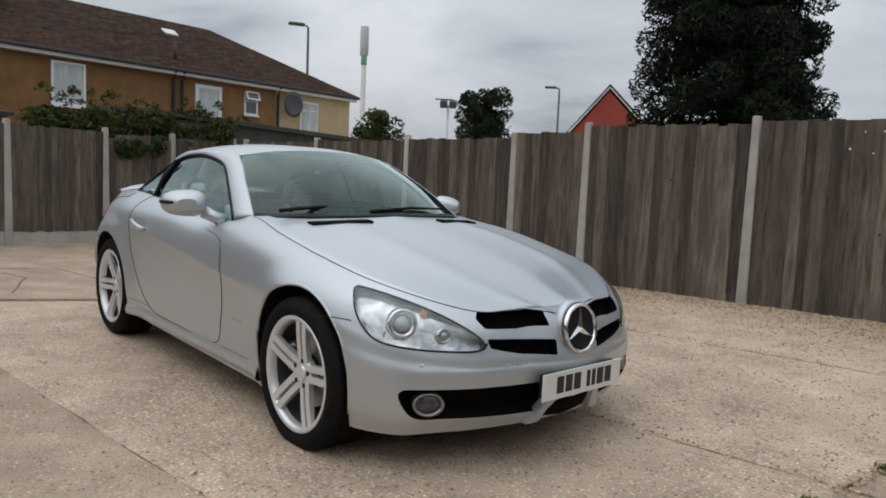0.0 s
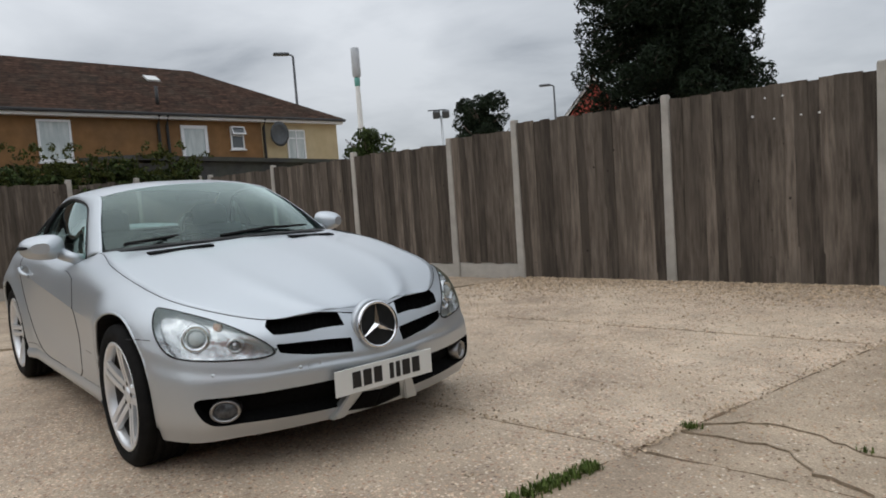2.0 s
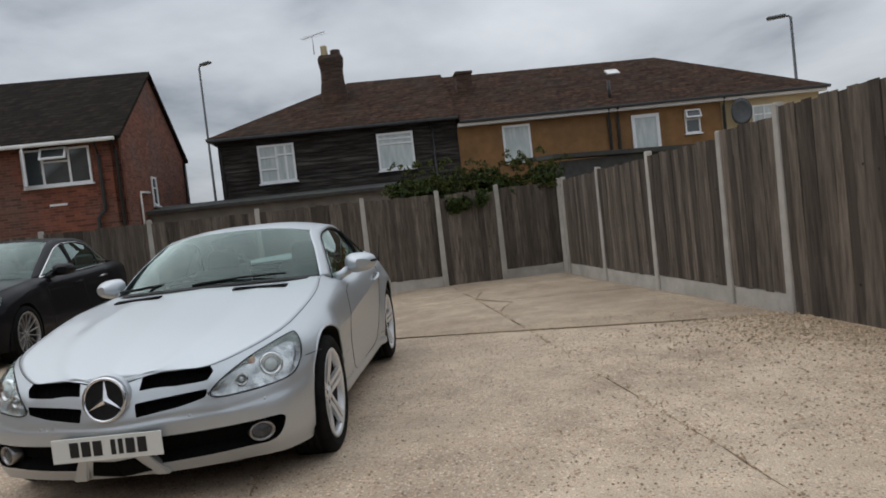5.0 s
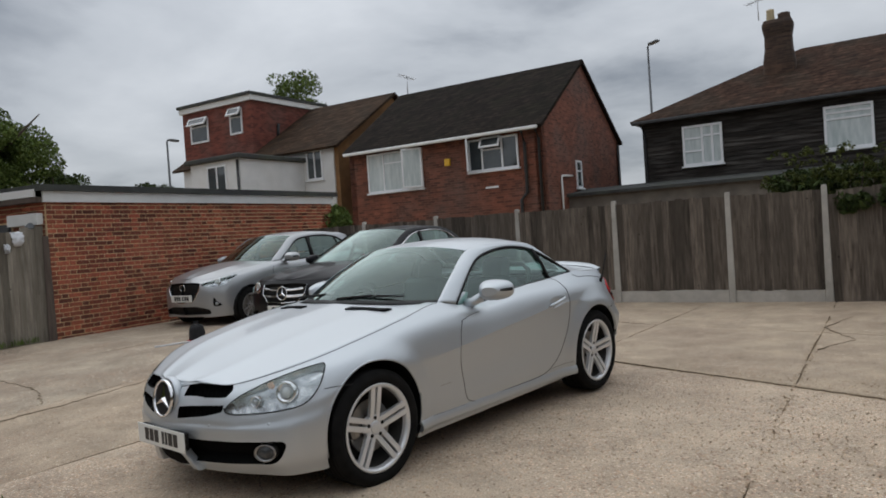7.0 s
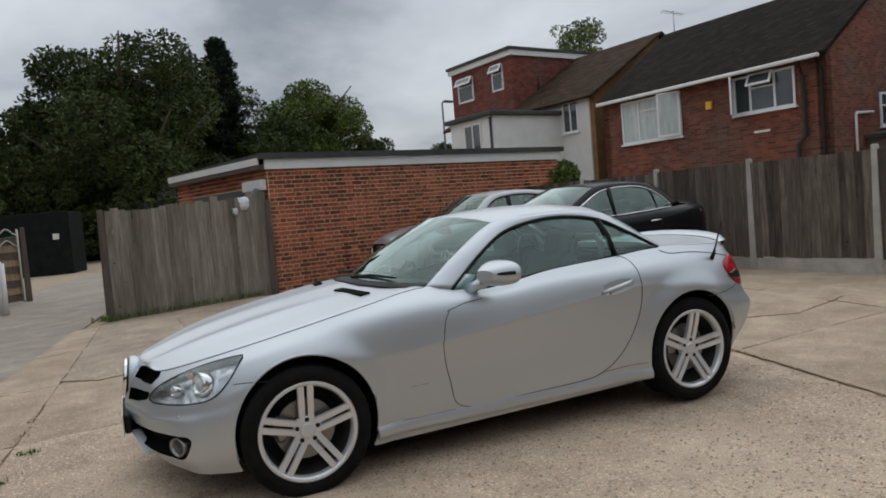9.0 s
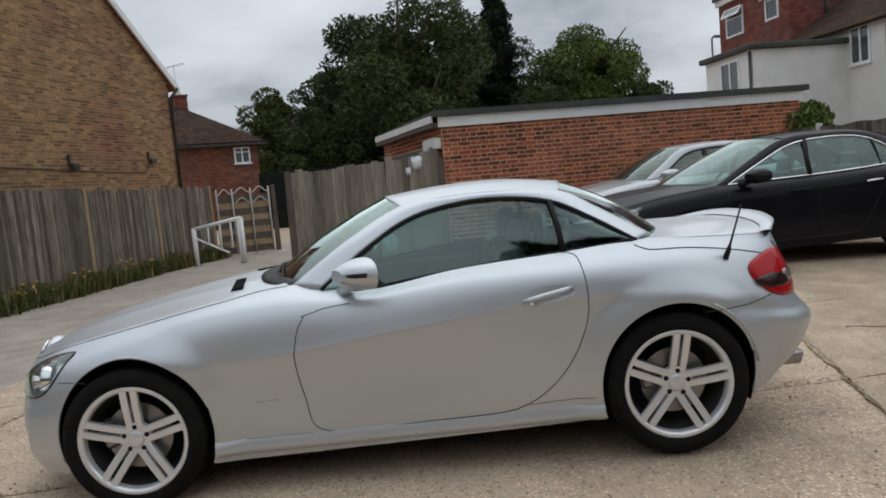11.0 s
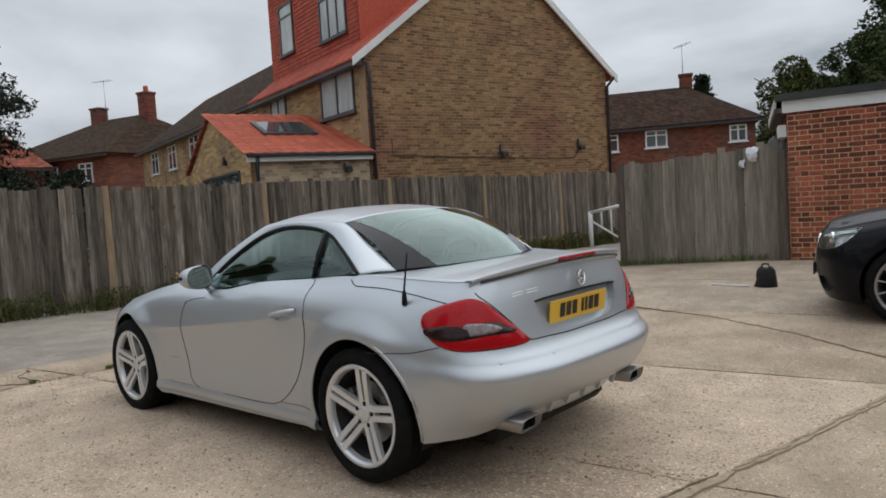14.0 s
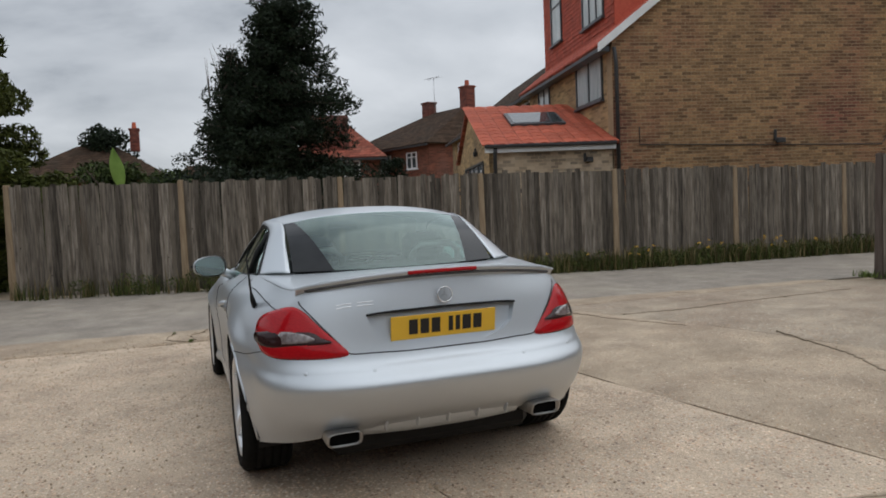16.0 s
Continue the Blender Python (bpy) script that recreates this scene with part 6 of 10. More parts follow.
def conifer(x, y, h, w, mat, seed, label, n=7000, leaf=0.2, base=0.0, low=0.1, ragged=0.35, power=0.8):
    rng = random.Random(seed)
    t = empty("conifer", label, "tree", at=(x, y, base))
    bm = bmesh.new()
    add_tube(bm, [(0, 0, -0.2), (0, 0, h * 0.5), (0.03, 0.02, h)], [0.03 * h, 0.018 * h, 0.003 * h], 10)
    blobs = []
    tiers = int(h / 0.42)
    for k in range(tiers):
        f = k / tiers
        z = h * (low + (1 - low) * f)
        reach = w * 0.5 * max(0.04, (1 - f)) ** power * min(1.0, 0.55 + 2.2 * f)
        for j in range(11):
            a = rng.uniform(0, 2 * math.pi)
            l = reach * (1 + rng.uniform(-ragged, ragged))
            tip = Vector((math.cos(a) * l, math.sin(a) * l, z + rng.uniform(-0.6, 0.35)))
            add_tube(bm, [(0, 0, z), tip * 0.5 + Vector((0, 0, z * 0.5 + 0.1)), tip], [0.05, 0.03, 0.008], 5, caps=False)
            for q in (0.25, 0.5, 0.75, 1.0):
                blobs.append(((tip.x * q, tip.y * q, z + (tip.z - z) * q), (0.10 * w * 0.5 + 0.16, 0.10 * w * 0.5 + 0.16, 0.25), 0.3 + q))
    part("trunk", bm, M_BARK, t, smooth=True)
    leaf_cloud("crown", blobs, n, leaf, mat, t, seed, flat=0.3, droop=0.55, slim=0.3)
    return t


far(conifer(-1.85, 8.4, 7.2, 2.6, M_LEAF_DK, 3, "tall dark green conifer behind the long fence", n=170000, leaf=0.05, base=0.0, low=0.06, power=0.32, ragged=0.2), 1.05)
far(broad_tree(-33.0, 33.5, 7.4, 4.6, M_LEAF_DK, 4, "small round dark green tree beyond the fence", n=15000, leaf=0.11, low=0.35), 1.31)
far(broad_tree(-20.5, 15.2, 3.6, 2.6, M_LEAF, 5, "green garden tree behind the fence", n=7000, leaf=0.08, low=0.3), 1.2)
# wood behind the garage
WOOD = [(0.9, -33.8, 10.5, 11.2, M_LEAF, 0.12), (4.6, -36.5, 8.4, 6.6, M_LEAF, 0.11), (-2.6, -41.5, 11.0, 8.0, M_LEAF, 0.1), (-9.4, -38.8, 9.4, 8.2, M_LEAF_LT, 0.11), (-12.4, -38, 5.8, 5.2, M_LEAF, 0.1), (-15.8, -36.5, 4.6, 4.4, M_LEAF, 0.09),
        (3.0, -37.0, 7.4, 6.0, M_LEAF, 0.1), (-5.6, -43.0, 10.2, 7.0, M_LEAF, 0.1), (-19.5, -40, 5.4, 6.0, M_LEAF, 0.1), (-0.5, -36.0, 6.5, 6.5, M_LEAF, 0.1), (-6.5, -36.5, 7.0, 6.0, M_LEAF, 0.1),
        (8.0, -36.4, 6.9, 5.6, M_LEAF_OL, 0.1), (5.0, -30.0, 5.0, 4.2, M_LEAF, 0.08), (7.2, -29.0, 3.0, 3.4, M_LEAF_OL, 0.07)]
for k, (x, y, h, w, mt, lf) in enumerate(WOOD):
    far(broad_tree(x, y, h, w, mt, 20 + k, "tall leafy tree in the wood behind the garage" if mt is M_LEAF else "lighter green tree at the wood's edge", n=int(5200 * w), leaf=lf, low=0.05, group="wood behind the garage"), 1.5, 0.95)
far(conifer(-4.6, -39.5, 12.2, 4.4, M_LEAF_DK, 41, "dark spire of a conifer among the wood", n=26000, leaf=0.15, low=0.15), 1.55, 0.97)
far(broad_tree(-27.2, -36.0, 13.0, 6.2, M_LEAF_LT, 42, "light green tree above the house roofs", n=16000, leaf=0.10, low=0.4), 1.25)
far(conifer(14.4, -40.0, 7.9, 3.4, M_LEAF_DK, 43, "dark conifer behind a house chimney", n=9000, leaf=0.13, low=0.3), 1.5, 0.95)
# beyond the front fence
far(conifer(20.6, -3.0, 7.9, 4.7, M_LEAF_DK, 44, "tall ragged dark conifer beyond the front fence", n=52000, leaf=0.085, low=0.12, power=0.5, ragged=0.34), 1.45)
far(conifer(20.3, -1.75, 5.2, 4.0, M_LEAF_DK, 45, "shorter dark conifer with bare twigs above it", n=30000, leaf=0.085, low=0.14, power=0.36, ragged=0.34), 1.45)
far(conifer(20.4, -1.35, 5.9, 1.1, M_LEAF_DK, 51, "thin dark conifer top beside the taller one", n=2600, leaf=0.085, low=0.6, power=0.4, ragged=0.5), 1.45)
bare = far(empty("bare_twigs", "bare dead twigs beside the conifer", "twigs", at=(20.6, -2.2, 0)), 1.45, 0.92)
rngt = random.Random(9)
for k in range(16):
    a = rngt.uniform(0, 6.28)
    p = Vector((rngt.uniform(-0.4, 0.4), 0.9 + rngt.uniform(-0.8, 0.8), 4.9 + rngt.uniform(0, 0.5)))
    bm = bmesh.new()
    add_tube(bm, [p, p + Vector((0.1 * math.cos(a), 0.25 * math.sin(a), 0.8)), p + Vector((0.2 * math.cos(a), 0.5 * math.sin(a), 1.5))], [0.02, 0.012, 0.004], 4)
    part("twig", bm, M_BARK, bare)
far(conifer(10.2, 4.75, 5.2, 4.3, M_LEAF_OL, 45, "olive green drooping conifer at the fence's end", n=120000, leaf=0.075, low=0.0, power=0.62, ragged=0.2), 1.15)
far(broad_tree(14.0, 2.1, 2.35, 2.4, M_LEAF, 46, "green garden shrub behind the front fence", n=9000, leaf=0.06, low=0.1), 1.2)
far(broad_tree(17.0, 0.9, 2.3, 2.4, M_LEAF, 47, "green garden shrub behind the front fence", n=9000, leaf=0.06, low=0.1), 1.2)
far(broad_tree(38.0, 3.7, 5.9, 3.4, M_LEAF_DK, 48, "dark treetop behind a bungalow roof", n=8000, leaf=0.1, low=0.35), 1.5)
far(broad_tree(24.0, -7.8, 2.8, 1.9, M_LEAF_DK, 49, "dark garden shrub before a brick house", n=6000, leaf=0.07, low=0.1), 1.5)
# hedge behind the front fence
hedge = [((13.5 + 0.05 * k, 0.6 - 0.55 * k, zc + 0.12 * math.sin(k)), (0.6, 0.55, 0.6), 1.0) for k in range(9) for zc in (0.5, 1.05, 1.55)]
hd = far(empty("hedge", "dark green clipped hedge behind the front fence", "hedge"), 1.25)
leaf_cloud("foliage", hedge, 12000, 0.06, M_LEAF_DK, hd, 50)
# broad banana-like leaf
bl = far(empty("leafy_plant", "plant with one large bright green leaf above the fence", "plant", at=(11.5, 1.75, 0)), 1.25)
vs, fs = [], []
for j in range(9):
    v = j / 8
    wv = 0.125 * math.sin(math.pi * min(1, v * 0.95 + 0.05)) + 0.01
    vs += [(-0.05 + 0.15 * v * v, -wv + 0.12 * v, 1.6 + 0.85 * v), (0.0 + 0.15 * v * v, 0.12 * v, 1.58 + 0.87 * v), (-0.05 + 0.15 * v * v, wv + 0.12 * v, 1.6 + 0.85 * v)]
for j in range(8):
    for i in range(2):
        a = j * 3 + i
        fs.append((a, a + 1, a + 4, a + 3))
lf_ob = link_mesh("leaf", vs, fs, M_LEAF_BR, bl, smooth=True)
sol = lf_ob.modifiers.new("thick", "SOLIDIFY")
sol.thickness = 0.008
tube("stem", [(0, 0, 0), (-0.03, 0, 1.0), (-0.04, 0, 1.62)], 0.03, M_LEAF_BR, bl)

# bramble and ivy over the back fence
br = empty("bramble_bush", "tangled bramble spilling over the back fence", "bush")
rngb = random.Random(12)
blobs = []
for k in range(34):
    f = rngb.random()
    blobs.append(((-8.45 - rngb.random() * 0.6, 0.35 + 3.0 * f, 1.62 + rngb.uniform(-0.1, 0.32) * (1.4 if 0.25 < f < 0.6 else 0.8)), (0.26, 0.30, 0.17), 1.0))
for k in range(9):
    blobs.append(((-8.05, 1.1 + 0.9 * rngb.random(), 1.58 - 0.22 * rngb.random()), (0.07, 0.13, 0.12), 0.35))
leaf_cloud("foliage", blobs, 7500, 0.05, M_LEAF, br, 13)
shoots = []
for _ in range(46):
    y_c, lean_y, rise = 0.3 + 3.0 * rngb.random(), rngb.uniform(-0.5, 0.5), 0.2 + 0.55 * rngb.random() ** 2
    for k in range(6):
        f = k / 5
        shoots.append(((-8.35 - 0.3 * rngb.random() * f, y_c + lean_y * f, 1.6 + rise * math.sin(2.0 * f)), (0.05, 0.06, 0.045), 1.0))
leaf_cloud("new_growth", shoots, 4200, 0.032, M_LEAF_OL, br, 14)
bm = bmesh.new()
for k in range(16):
    y = 0.4 + 2.8 * rngb.random()
    add_tube(bm, [(-8.5, y, 0.0), (-8.55, y + 0.1, 1.3), (-8.4, y + rngb.uniform(-0.3, 0.3), 1.95 + 0.25 * rngb.random())], [0.014, 0.01, 0.004], 5)
part("stems", bm, M_BARK, br)


def shrub(name, label, x, y, z, r, mat, seed, n=900, leaf=0.06):
    s = empty(name, label, "bush", at=(x, y, z))
    rg = random.Random(seed)
    bl2 = [((rg.uniform(-0.6, 0.6) * r, rg.uniform(-0.6, 0.6) * r, r * rg.uniform(0.3, 1.2)), (r * 0.45, r * 0.45, r * 0.4), 1) for _ in range(9)]
    leaf_cloud("foliage", bl2, n, leaf, mat, s, seed)
    bm_ = bmesh.new()
    for _ in range(6):
        add_tube(bm_, [(0, 0, -0.1), (rg.uniform(-0.3, 0.3) * r, rg.uniform(-0.3, 0.3) * r, r)], [0.02, 0.005], 5)
    part("stems", bm_, M_BARK, s)
    return s


shrub("spiky_shrub", "spiky green shrub between the garage and the fence", -7.55, -9.75, 1.2, 0.75, M_LEAF_LT, 61, 3200, 0.08)


def blades(name, label, spots, mat, seed, hmin, hmax, kind="stuff"):
    """Tufts of grass and weeds: tapered bent blades round each spot (x, y, z, spread, count)."""
    rg = np.random.default_rng(seed)
    v, f = [], []
    for (x, y, z, s, n) in spots:
        for _ in range(n):
            px, py = x + rg.normal() * s, y + rg.normal() * s * 0.6
            a, h, w = rg.uniform(0, 6.28), rg.uniform(hmin, hmax), rg.uniform(0.004, 0.010)
            w = min(w, h * 0.14)
            dx, dy = math.cos(a), math.sin(a)
            b = len(v)
            bend = h * rg.uniform(0.15, 0.6)
            v += [(px - dy * w, py + dx * w, z), (px + dy * w, py - dx * w, z), (px + dx * bend * 0.35 + dy * w * 0.8, py + dy * bend * 0.35 - dx * w * 0.8, z + h * 0.6),
                  (px + dx * bend * 0.35 - dy * w * 0.8, py + dy * bend * 0.35 + dx * w * 0.8, z + h * 0.6), (px + dx * bend, py + dy * bend, z + h)]
            f += [(b, b + 1, b + 2, b + 3), (b + 3, b + 2, b + 4)]
    return tagged(link_mesh(name, v, f, mat), label, "weeds", kind=kind)


rw_ = random.Random(14)
spots = []
for k in range(150):
    y = 3.6 - 18.0 * k / 150
    dens = 60 if y < -2.6 else 34 if rw_.random() < 0.3 else 8
    spots.append((fence_x(y) - 0.22 + rw_.uniform(-0.1, 0.06) - (0.05 if y < -4 else 0), y + rw_.uniform(-0.1, 0.1), gz(6.8, y) - 0.03, 0.09, dens))
blades("weeds", "straggling weeds and grass along the front fence", spots, M_WEED, 15, 0.06, 0.40)
dry = [(x + 0.03, y, z, s * 1.3, max(3, n // 2)) for x, y, z, s, n in spots]
blades("dry_grass", "dry straw-coloured grass stems along the front fence", dry, M_STRAW, 25, 0.10, 0.50)
leaf_at = [(rw_.uniform(-0.46, -0.16), 3.4 - 18 * rw_.random() ** 0.7, 0.03 + 0.24 * rw_.random() ** 1.6) for _ in range(230)]
leaf_spots = [((fence_x(y) + dx, y, z), (0.13, 0.16, 0.10), 1.0) for dx, y, z in leaf_at]
tagged(leaf_cloud("low_weeds", leaf_spots, 17000, 0.024, M_WEED, None, 16), "leafy low weeds along the front fence", "weeds", kind="stuff")
yel_at = [(rw_.uniform(-0.4, -0.2), -2.5 - 9 * rw_.random(), 0.22 + rw_.random() * 0.2) for _ in range(26)]
yel = [((fence_x(y) + dx, y, z), (0.03, 0.03, 0.02), 1.0) for dx, y, z in yel_at]
tagged(leaf_cloud("yellow_flowers", yel, 220, 0.018, M_YELLOW, None, 17), "small yellow weed flowers by the fence", "flowers", kind="stuff")
joints = [(2.79 + 0.055 * y, y, gz(2.8, y), 0.02, 110) for y in (-0.02, 0.05, 0.11, 0.17, 0.22, 0.28, 0.34, 0.39)]
joints += [(2.86, 1.0, gz(2.9, 1), 0.02, 60), (3.5, 1.16, gz(3.5, 1), 0.02, 20), (-2.98, -2.08, gz(-2.98, -2) + 0.004, 0.035, 80), (-3.0, -2.16, gz(-3, -2.1) + 0.004, 0.03, 60), (2.72, -0.35, gz(2.7, -0.3), 0.04, 60), (2.62, -0.9, gz(2.62, -0.9), 0.03, 50)]
blades("joint_grass", "small grass tufts in the concrete joints", joints, M_LEAF_LT, 18, 0.010, 0.034)
foot = [(x, -8.15, gz(x, -8.2) - 0.01, 0.05, 12) for x in [2.25 - 0.1 * k for k in range(25)]]
blades("fence_foot_grass", "grass along the foot of the return fence", foot + [(2.3, -8.05, gz(2.3, -8.1), 0.09, 90)], M_LEAF_LT, 19, 0.03, 0.12)

# loose stones: along the fence foot and in the joints
def stones(name, label, n, place, rmin, rmax, seed):
    rg = np.random.default_rng(seed)
    V = np.array([(1, 0, 0), (-1, 0, 0), (0, 1, 0), (0, -1, 0), (0, 0, 1), (0, 0, -0.6)], float)
    F = np.array([(0, 2, 4), (2, 1, 4), (1, 3, 4), (3, 0, 4), (2, 0, 5), (1, 2, 5), (3, 1, 5), (0, 3, 5)])
    vs_, fs_ = [], []
    for k in range(n):
        x, y = place(rg)
        r = rg.uniform(rmin, rmax)
        q = V * np.array([r * rg.uniform(0.7, 1.3), r * rg.uniform(0.7, 1.3), r * rg.uniform(0.5, 0.9)])
        a = rg.uniform(0, 6.28)
        c, s = math.cos(a), math.sin(a)
        q = q @ np.array([[c, -s, 0], [s, c, 0], [0, 0, 1]]) + np.array([x, y, gz(x, y) + r * 0.25])
        vs_.append(q)
        fs_.append(F + 6 * k)
    ob = link_mesh(name, np.concatenate(vs_).tolist(), np.concatenate(fs_).tolist(), M_STONE)
    return tagged(ob, label, "gravel", kind="stuff")


stones("fence_gravel", "loose gravel along the foot of the long fence", 5200, lambda r: (lambda x: (x, 4.62 + 0.174 * x + 0.1 - abs(r.normal()) * 0.55))(r.uniform(-1.5, 3.4)), 0.006, 0.016, 71)
stones("yard_gravel", "scattered loose gravel on the yard", 7500, lambda r: (r.uniform(-2.3, 3.5), 4.6 - abs(r.normal()) * 3.2), 0.003, 0.009, 72)


def joint_spot(r):
    s = r.integers(0, 4)
    t_ = r.random()
    if s == 0:
        x, y = -2.47 + 0.25 * (y_ := -4 + 8 * t_), y_
    elif s == 1:
        x = -2.5 + 5.4 * t_
        y = 0.30 + 0.13 * x
    elif s == 2:
        y = -2 + 5.5 * t_
        x = 2.79 + 0.055 * y
    else:
        x = -6 + 8.8 * t_
        y = 2.46 + 0.165 * x
    return x + r.normal() * 0.02, y + r.normal() * 0.02


stones("joint_gravel", "grit and gravel in the open joints", 1500, joint_spot, 0.004, 0.011, 73)


# ---- street furniture and mast ----
def street_lamp(x, y, h, turn, label):
    s = empty("street_lamp", label, "street lamp", group="street lamps", at=(x, y, 0))
    m = pose(0, 0, 0, 0, 0, turn)
    tube("column", [(0, 0, -0.3), (0, 0, 1.2), (0, 0, h)], [0.08, 0.07, 0.045], M_LAMP, s)
    tube("arm", [m @ Vector(p) for p in ((0, 0, h - 0.02), (0.05, 0, h + 0.05), (0.22, 0, h + 0.08))], 0.035, M_LAMP, s)
    bm_ = bmesh.new()
    add_box(bm_, (0.62, 0.26, 0.11), m @ Matrix.Translation((0.45, 0, h + 0.09)), 0.04)
    part("head", bm_, M_LAMP, s)
    return s


far(street_lamp(-21.9, 12.75, 6.4, 250, "tall grey street lamp behind the terrace"), 1.47)
street_lamp(-26.8, -10.0, 9.25, 60, "tall grey street lamp beside the cottage")
street_lamp(-13.6, -29.0, 6.9, 200, "grey street lamp beyond the rendered house")
far(street_lamp(-22.1, 27.85, 5.65, 220, "grey street lamp beyond the small tree"), 1.78)
fl = far(empty("floodlight_pole", "floodlights on a pale pole beyond the fence", "floodlight", at=(-22.35, 20.5, 0)), 1.45)
tube("pole", [(0, 0, -0.3), (0, 0, 4.3)], 0.05, M_METAL, fl)
for dx in (-0.18, 0.2):
    bm = bmesh.new()
    add_box(bm, (0.32, 0.3, 0.34), pose(dx * 0.7, dx * 0.9, 4.35, 20, 0, 40), 0.03)
    part("lamp_head", bm, M_LAMP, fl)
tube("crossbar", [(-0.35, -0.5, 4.55), (0.15, 0.2, 4.55)], 0.03, M_LAMP, fl)
mast = far(empty("phone_mast", "slim white mobile phone mast with a grey aerial shroud", "mast", at=(-32.2, 22.5, 0)), 1.62)
bm = bmesh.new()
lathe(bm, [(0.001, -0.3), (0.19, -0.3), (0.16, 4.0), (0.14, 7.0), (0.14, 7.15)], 14, pose(0, 0, 0, 90, 0, 0) @ Matrix.Diagonal((1, 1, -1, 1)))
part("pole", bm, M_WHITE, mast, smooth=True)
bm = bmesh.new()
lathe(bm, [(0.14, 7.15), (0.17, 7.2), (0.17, 7.6), (0.14, 7.65)], 14, pose(0, 0, 0, 90, 0, 0) @ Matrix.Diagonal((1, 1, -1, 1)))
part("collar", bm, M_GREENBOX, mast, smooth=True)
bm = bmesh.new()
lathe(bm, [(0.16, 7.65), (0.25, 7.75), (0.25, 9.3), (0.21, 9.36), (0.001, 9.38)], 16, pose(0, 0, 0, 90, 0, 0) @ Matrix.Diagonal((1, 1, -1, 1)))
part("shroud", bm, material("grey_shroud", (0.42, 0.44, 0.46), (0.5, 0.52, 0.54), rough=0.5), mast, smooth=True)

# white barrier at the lane's edge, and the garden panel with its curved trellis behind it
bar = empty("white_barrier", "white painted steel barrier beside the lane", "barrier")
B0, B1 = Vector((5.35, -12.4, -0.06)), Vector((4.2, -12.2, -0.06))


def along(f, z):
    p = B0.lerp(B1, f)
    return (p.x, p.y, p.z + z)


tube("post", [along(0, 0.0), along(0, 0.90)], 0.055, M_WHITE, bar)
tube("post", [along(1, 0.0), along(1, 1.06)], 0.055, M_WHITE, bar)
tube("post", [along(0.94, 0.0), along(0.94, 1.03)], 0.035, M_WHITE, bar)
tube("rail", [along(0, 0.88), along(1, 1.06)], 0.04, M_WHITE, bar)
tube("rail", [along(0, 0.68), along(0.7, 0.28)], 0.025, M_WHITE, bar)
for f in (0.3, 0.55, 0.78):
    tube("upright", [along(f, 0.68 - 0.57 * f + (0.15 if f > 0.6 else 0)), along(f, 0.89 + 0.17 * f)], 0.022, M_WHITE, bar)
gate = empty("trellis_gate", "brown horizontal-board garden panel with a pale curved trellis", "gate")
T0, T1 = Vector((5.5, -14.75)), Vector((4.25, -15.5))
tm = wall_frame(T1, T0, -0.05)
TL = (T0 - T1).length
for k in range(9):
    bm = bmesh.new()
    add_prism(bm, [tm @ Vector(p) for p in ((0, -0.02, 0.05 + 0.17 * k), (0, 0.022, 0.05 + 0.17 * k), (0, 0.004, 0.24 + 0.17 * k), (0, -0.02, 0.24 + 0.17 * k))], tm.to_3x3() @ Vector((TL, 0, 0)))
    bmesh.ops.recalc_face_normals(bm, faces=bm.faces)
    part("board", bm, M_TPOST if k % 2 else M_TDARK, gate)
for f in (0.02, 0.36, 0.70, 0.98):
    tube("bar", [tm @ Vector((TL * f, 0.05, 0)), tm @ Vector((TL * f, 0.05, 1.78))], 0.024, M_POST, gate)
for f0, f1, z in ((0.04, 0.34, 1.72), (0.38, 0.68, 1.72), (0.72, 0.96, 1.70), (0.04, 0.34, 1.45), (0.38, 0.68, 1.45)):
    tube("curved_rail", [tm @ Vector((TL * (f0 + (f1 - f0) * q / 8), 0.05, z + 0.07 * math.sin(math.pi * (q / 8 - 0.25) * 2))) for q in range(9)], 0.018, M_POST, gate)
concrete_post(gate, 4.15, -15.55, 1.75, -0.05, 10, M_TDARK, 0.14)

# black bag and strap on the ground
bag = empty("black_bag", "black cloth bag with a red lining on the ground", "bag", at=(-1.10, -5.15, gz(-1.10, -5.15)))
vs, fs = [], []
NB = 14
for j in range(9):
    v = j / 8
    for i in range(NB):
        a = 2 * math.pi * i / NB
        r = 0.135 * (1 - 0.3 * v**3) * (1 + 0.16 * noise.noise((math.cos(a) * 2, math.sin(a) * 2, v * 3)))
        vs.append((r * math.cos(a), r * math.sin(a) * 0.8, 0.23 * v + 0.03 * noise.noise((math.cos(a), math.sin(a), 5 + v))))
for j in range(8):
    for i in range(NB):
        fs.append((j * NB + i, j * NB + (i + 1) % NB, (j + 1) * NB + (i + 1) % NB, (j + 1) * NB + i))
fs.append(tuple(8 * NB + i for i in range(NB)))
fs.append(tuple(range(NB - 1, -1, -1)))
link_mesh("body", vs, fs, M_CLOTH_BK, bag, smooth=True)
bag.scale = (0.84, 0.84, 0.9)
tube("handle", [(-0.05, 0, 0.22), (-0.03, 0, 0.28), (0.04, 0, 0.28), (0.06, 0, 0.22)], 0.012, M_CLOTH_BK, bag)
box("lining", (0.10, -0.05, 0.004), (0.15, 0.06, 0.025), M_CLOTH_RD, bag, bevel=0.008)
strap = tube("red_and_white_tape", [(x, y, gz(x, y) + h) for x, y, h in ((-0.94, -5.07, 0.008), (-0.82, -5.05, 0.016), (-0.71, -5.11, 0.008), (-0.50, -5.14, 0.008))], 0.011, M_CLOTH_WH)
tagged(strap, "strip of red and white tape on the ground", "tape")


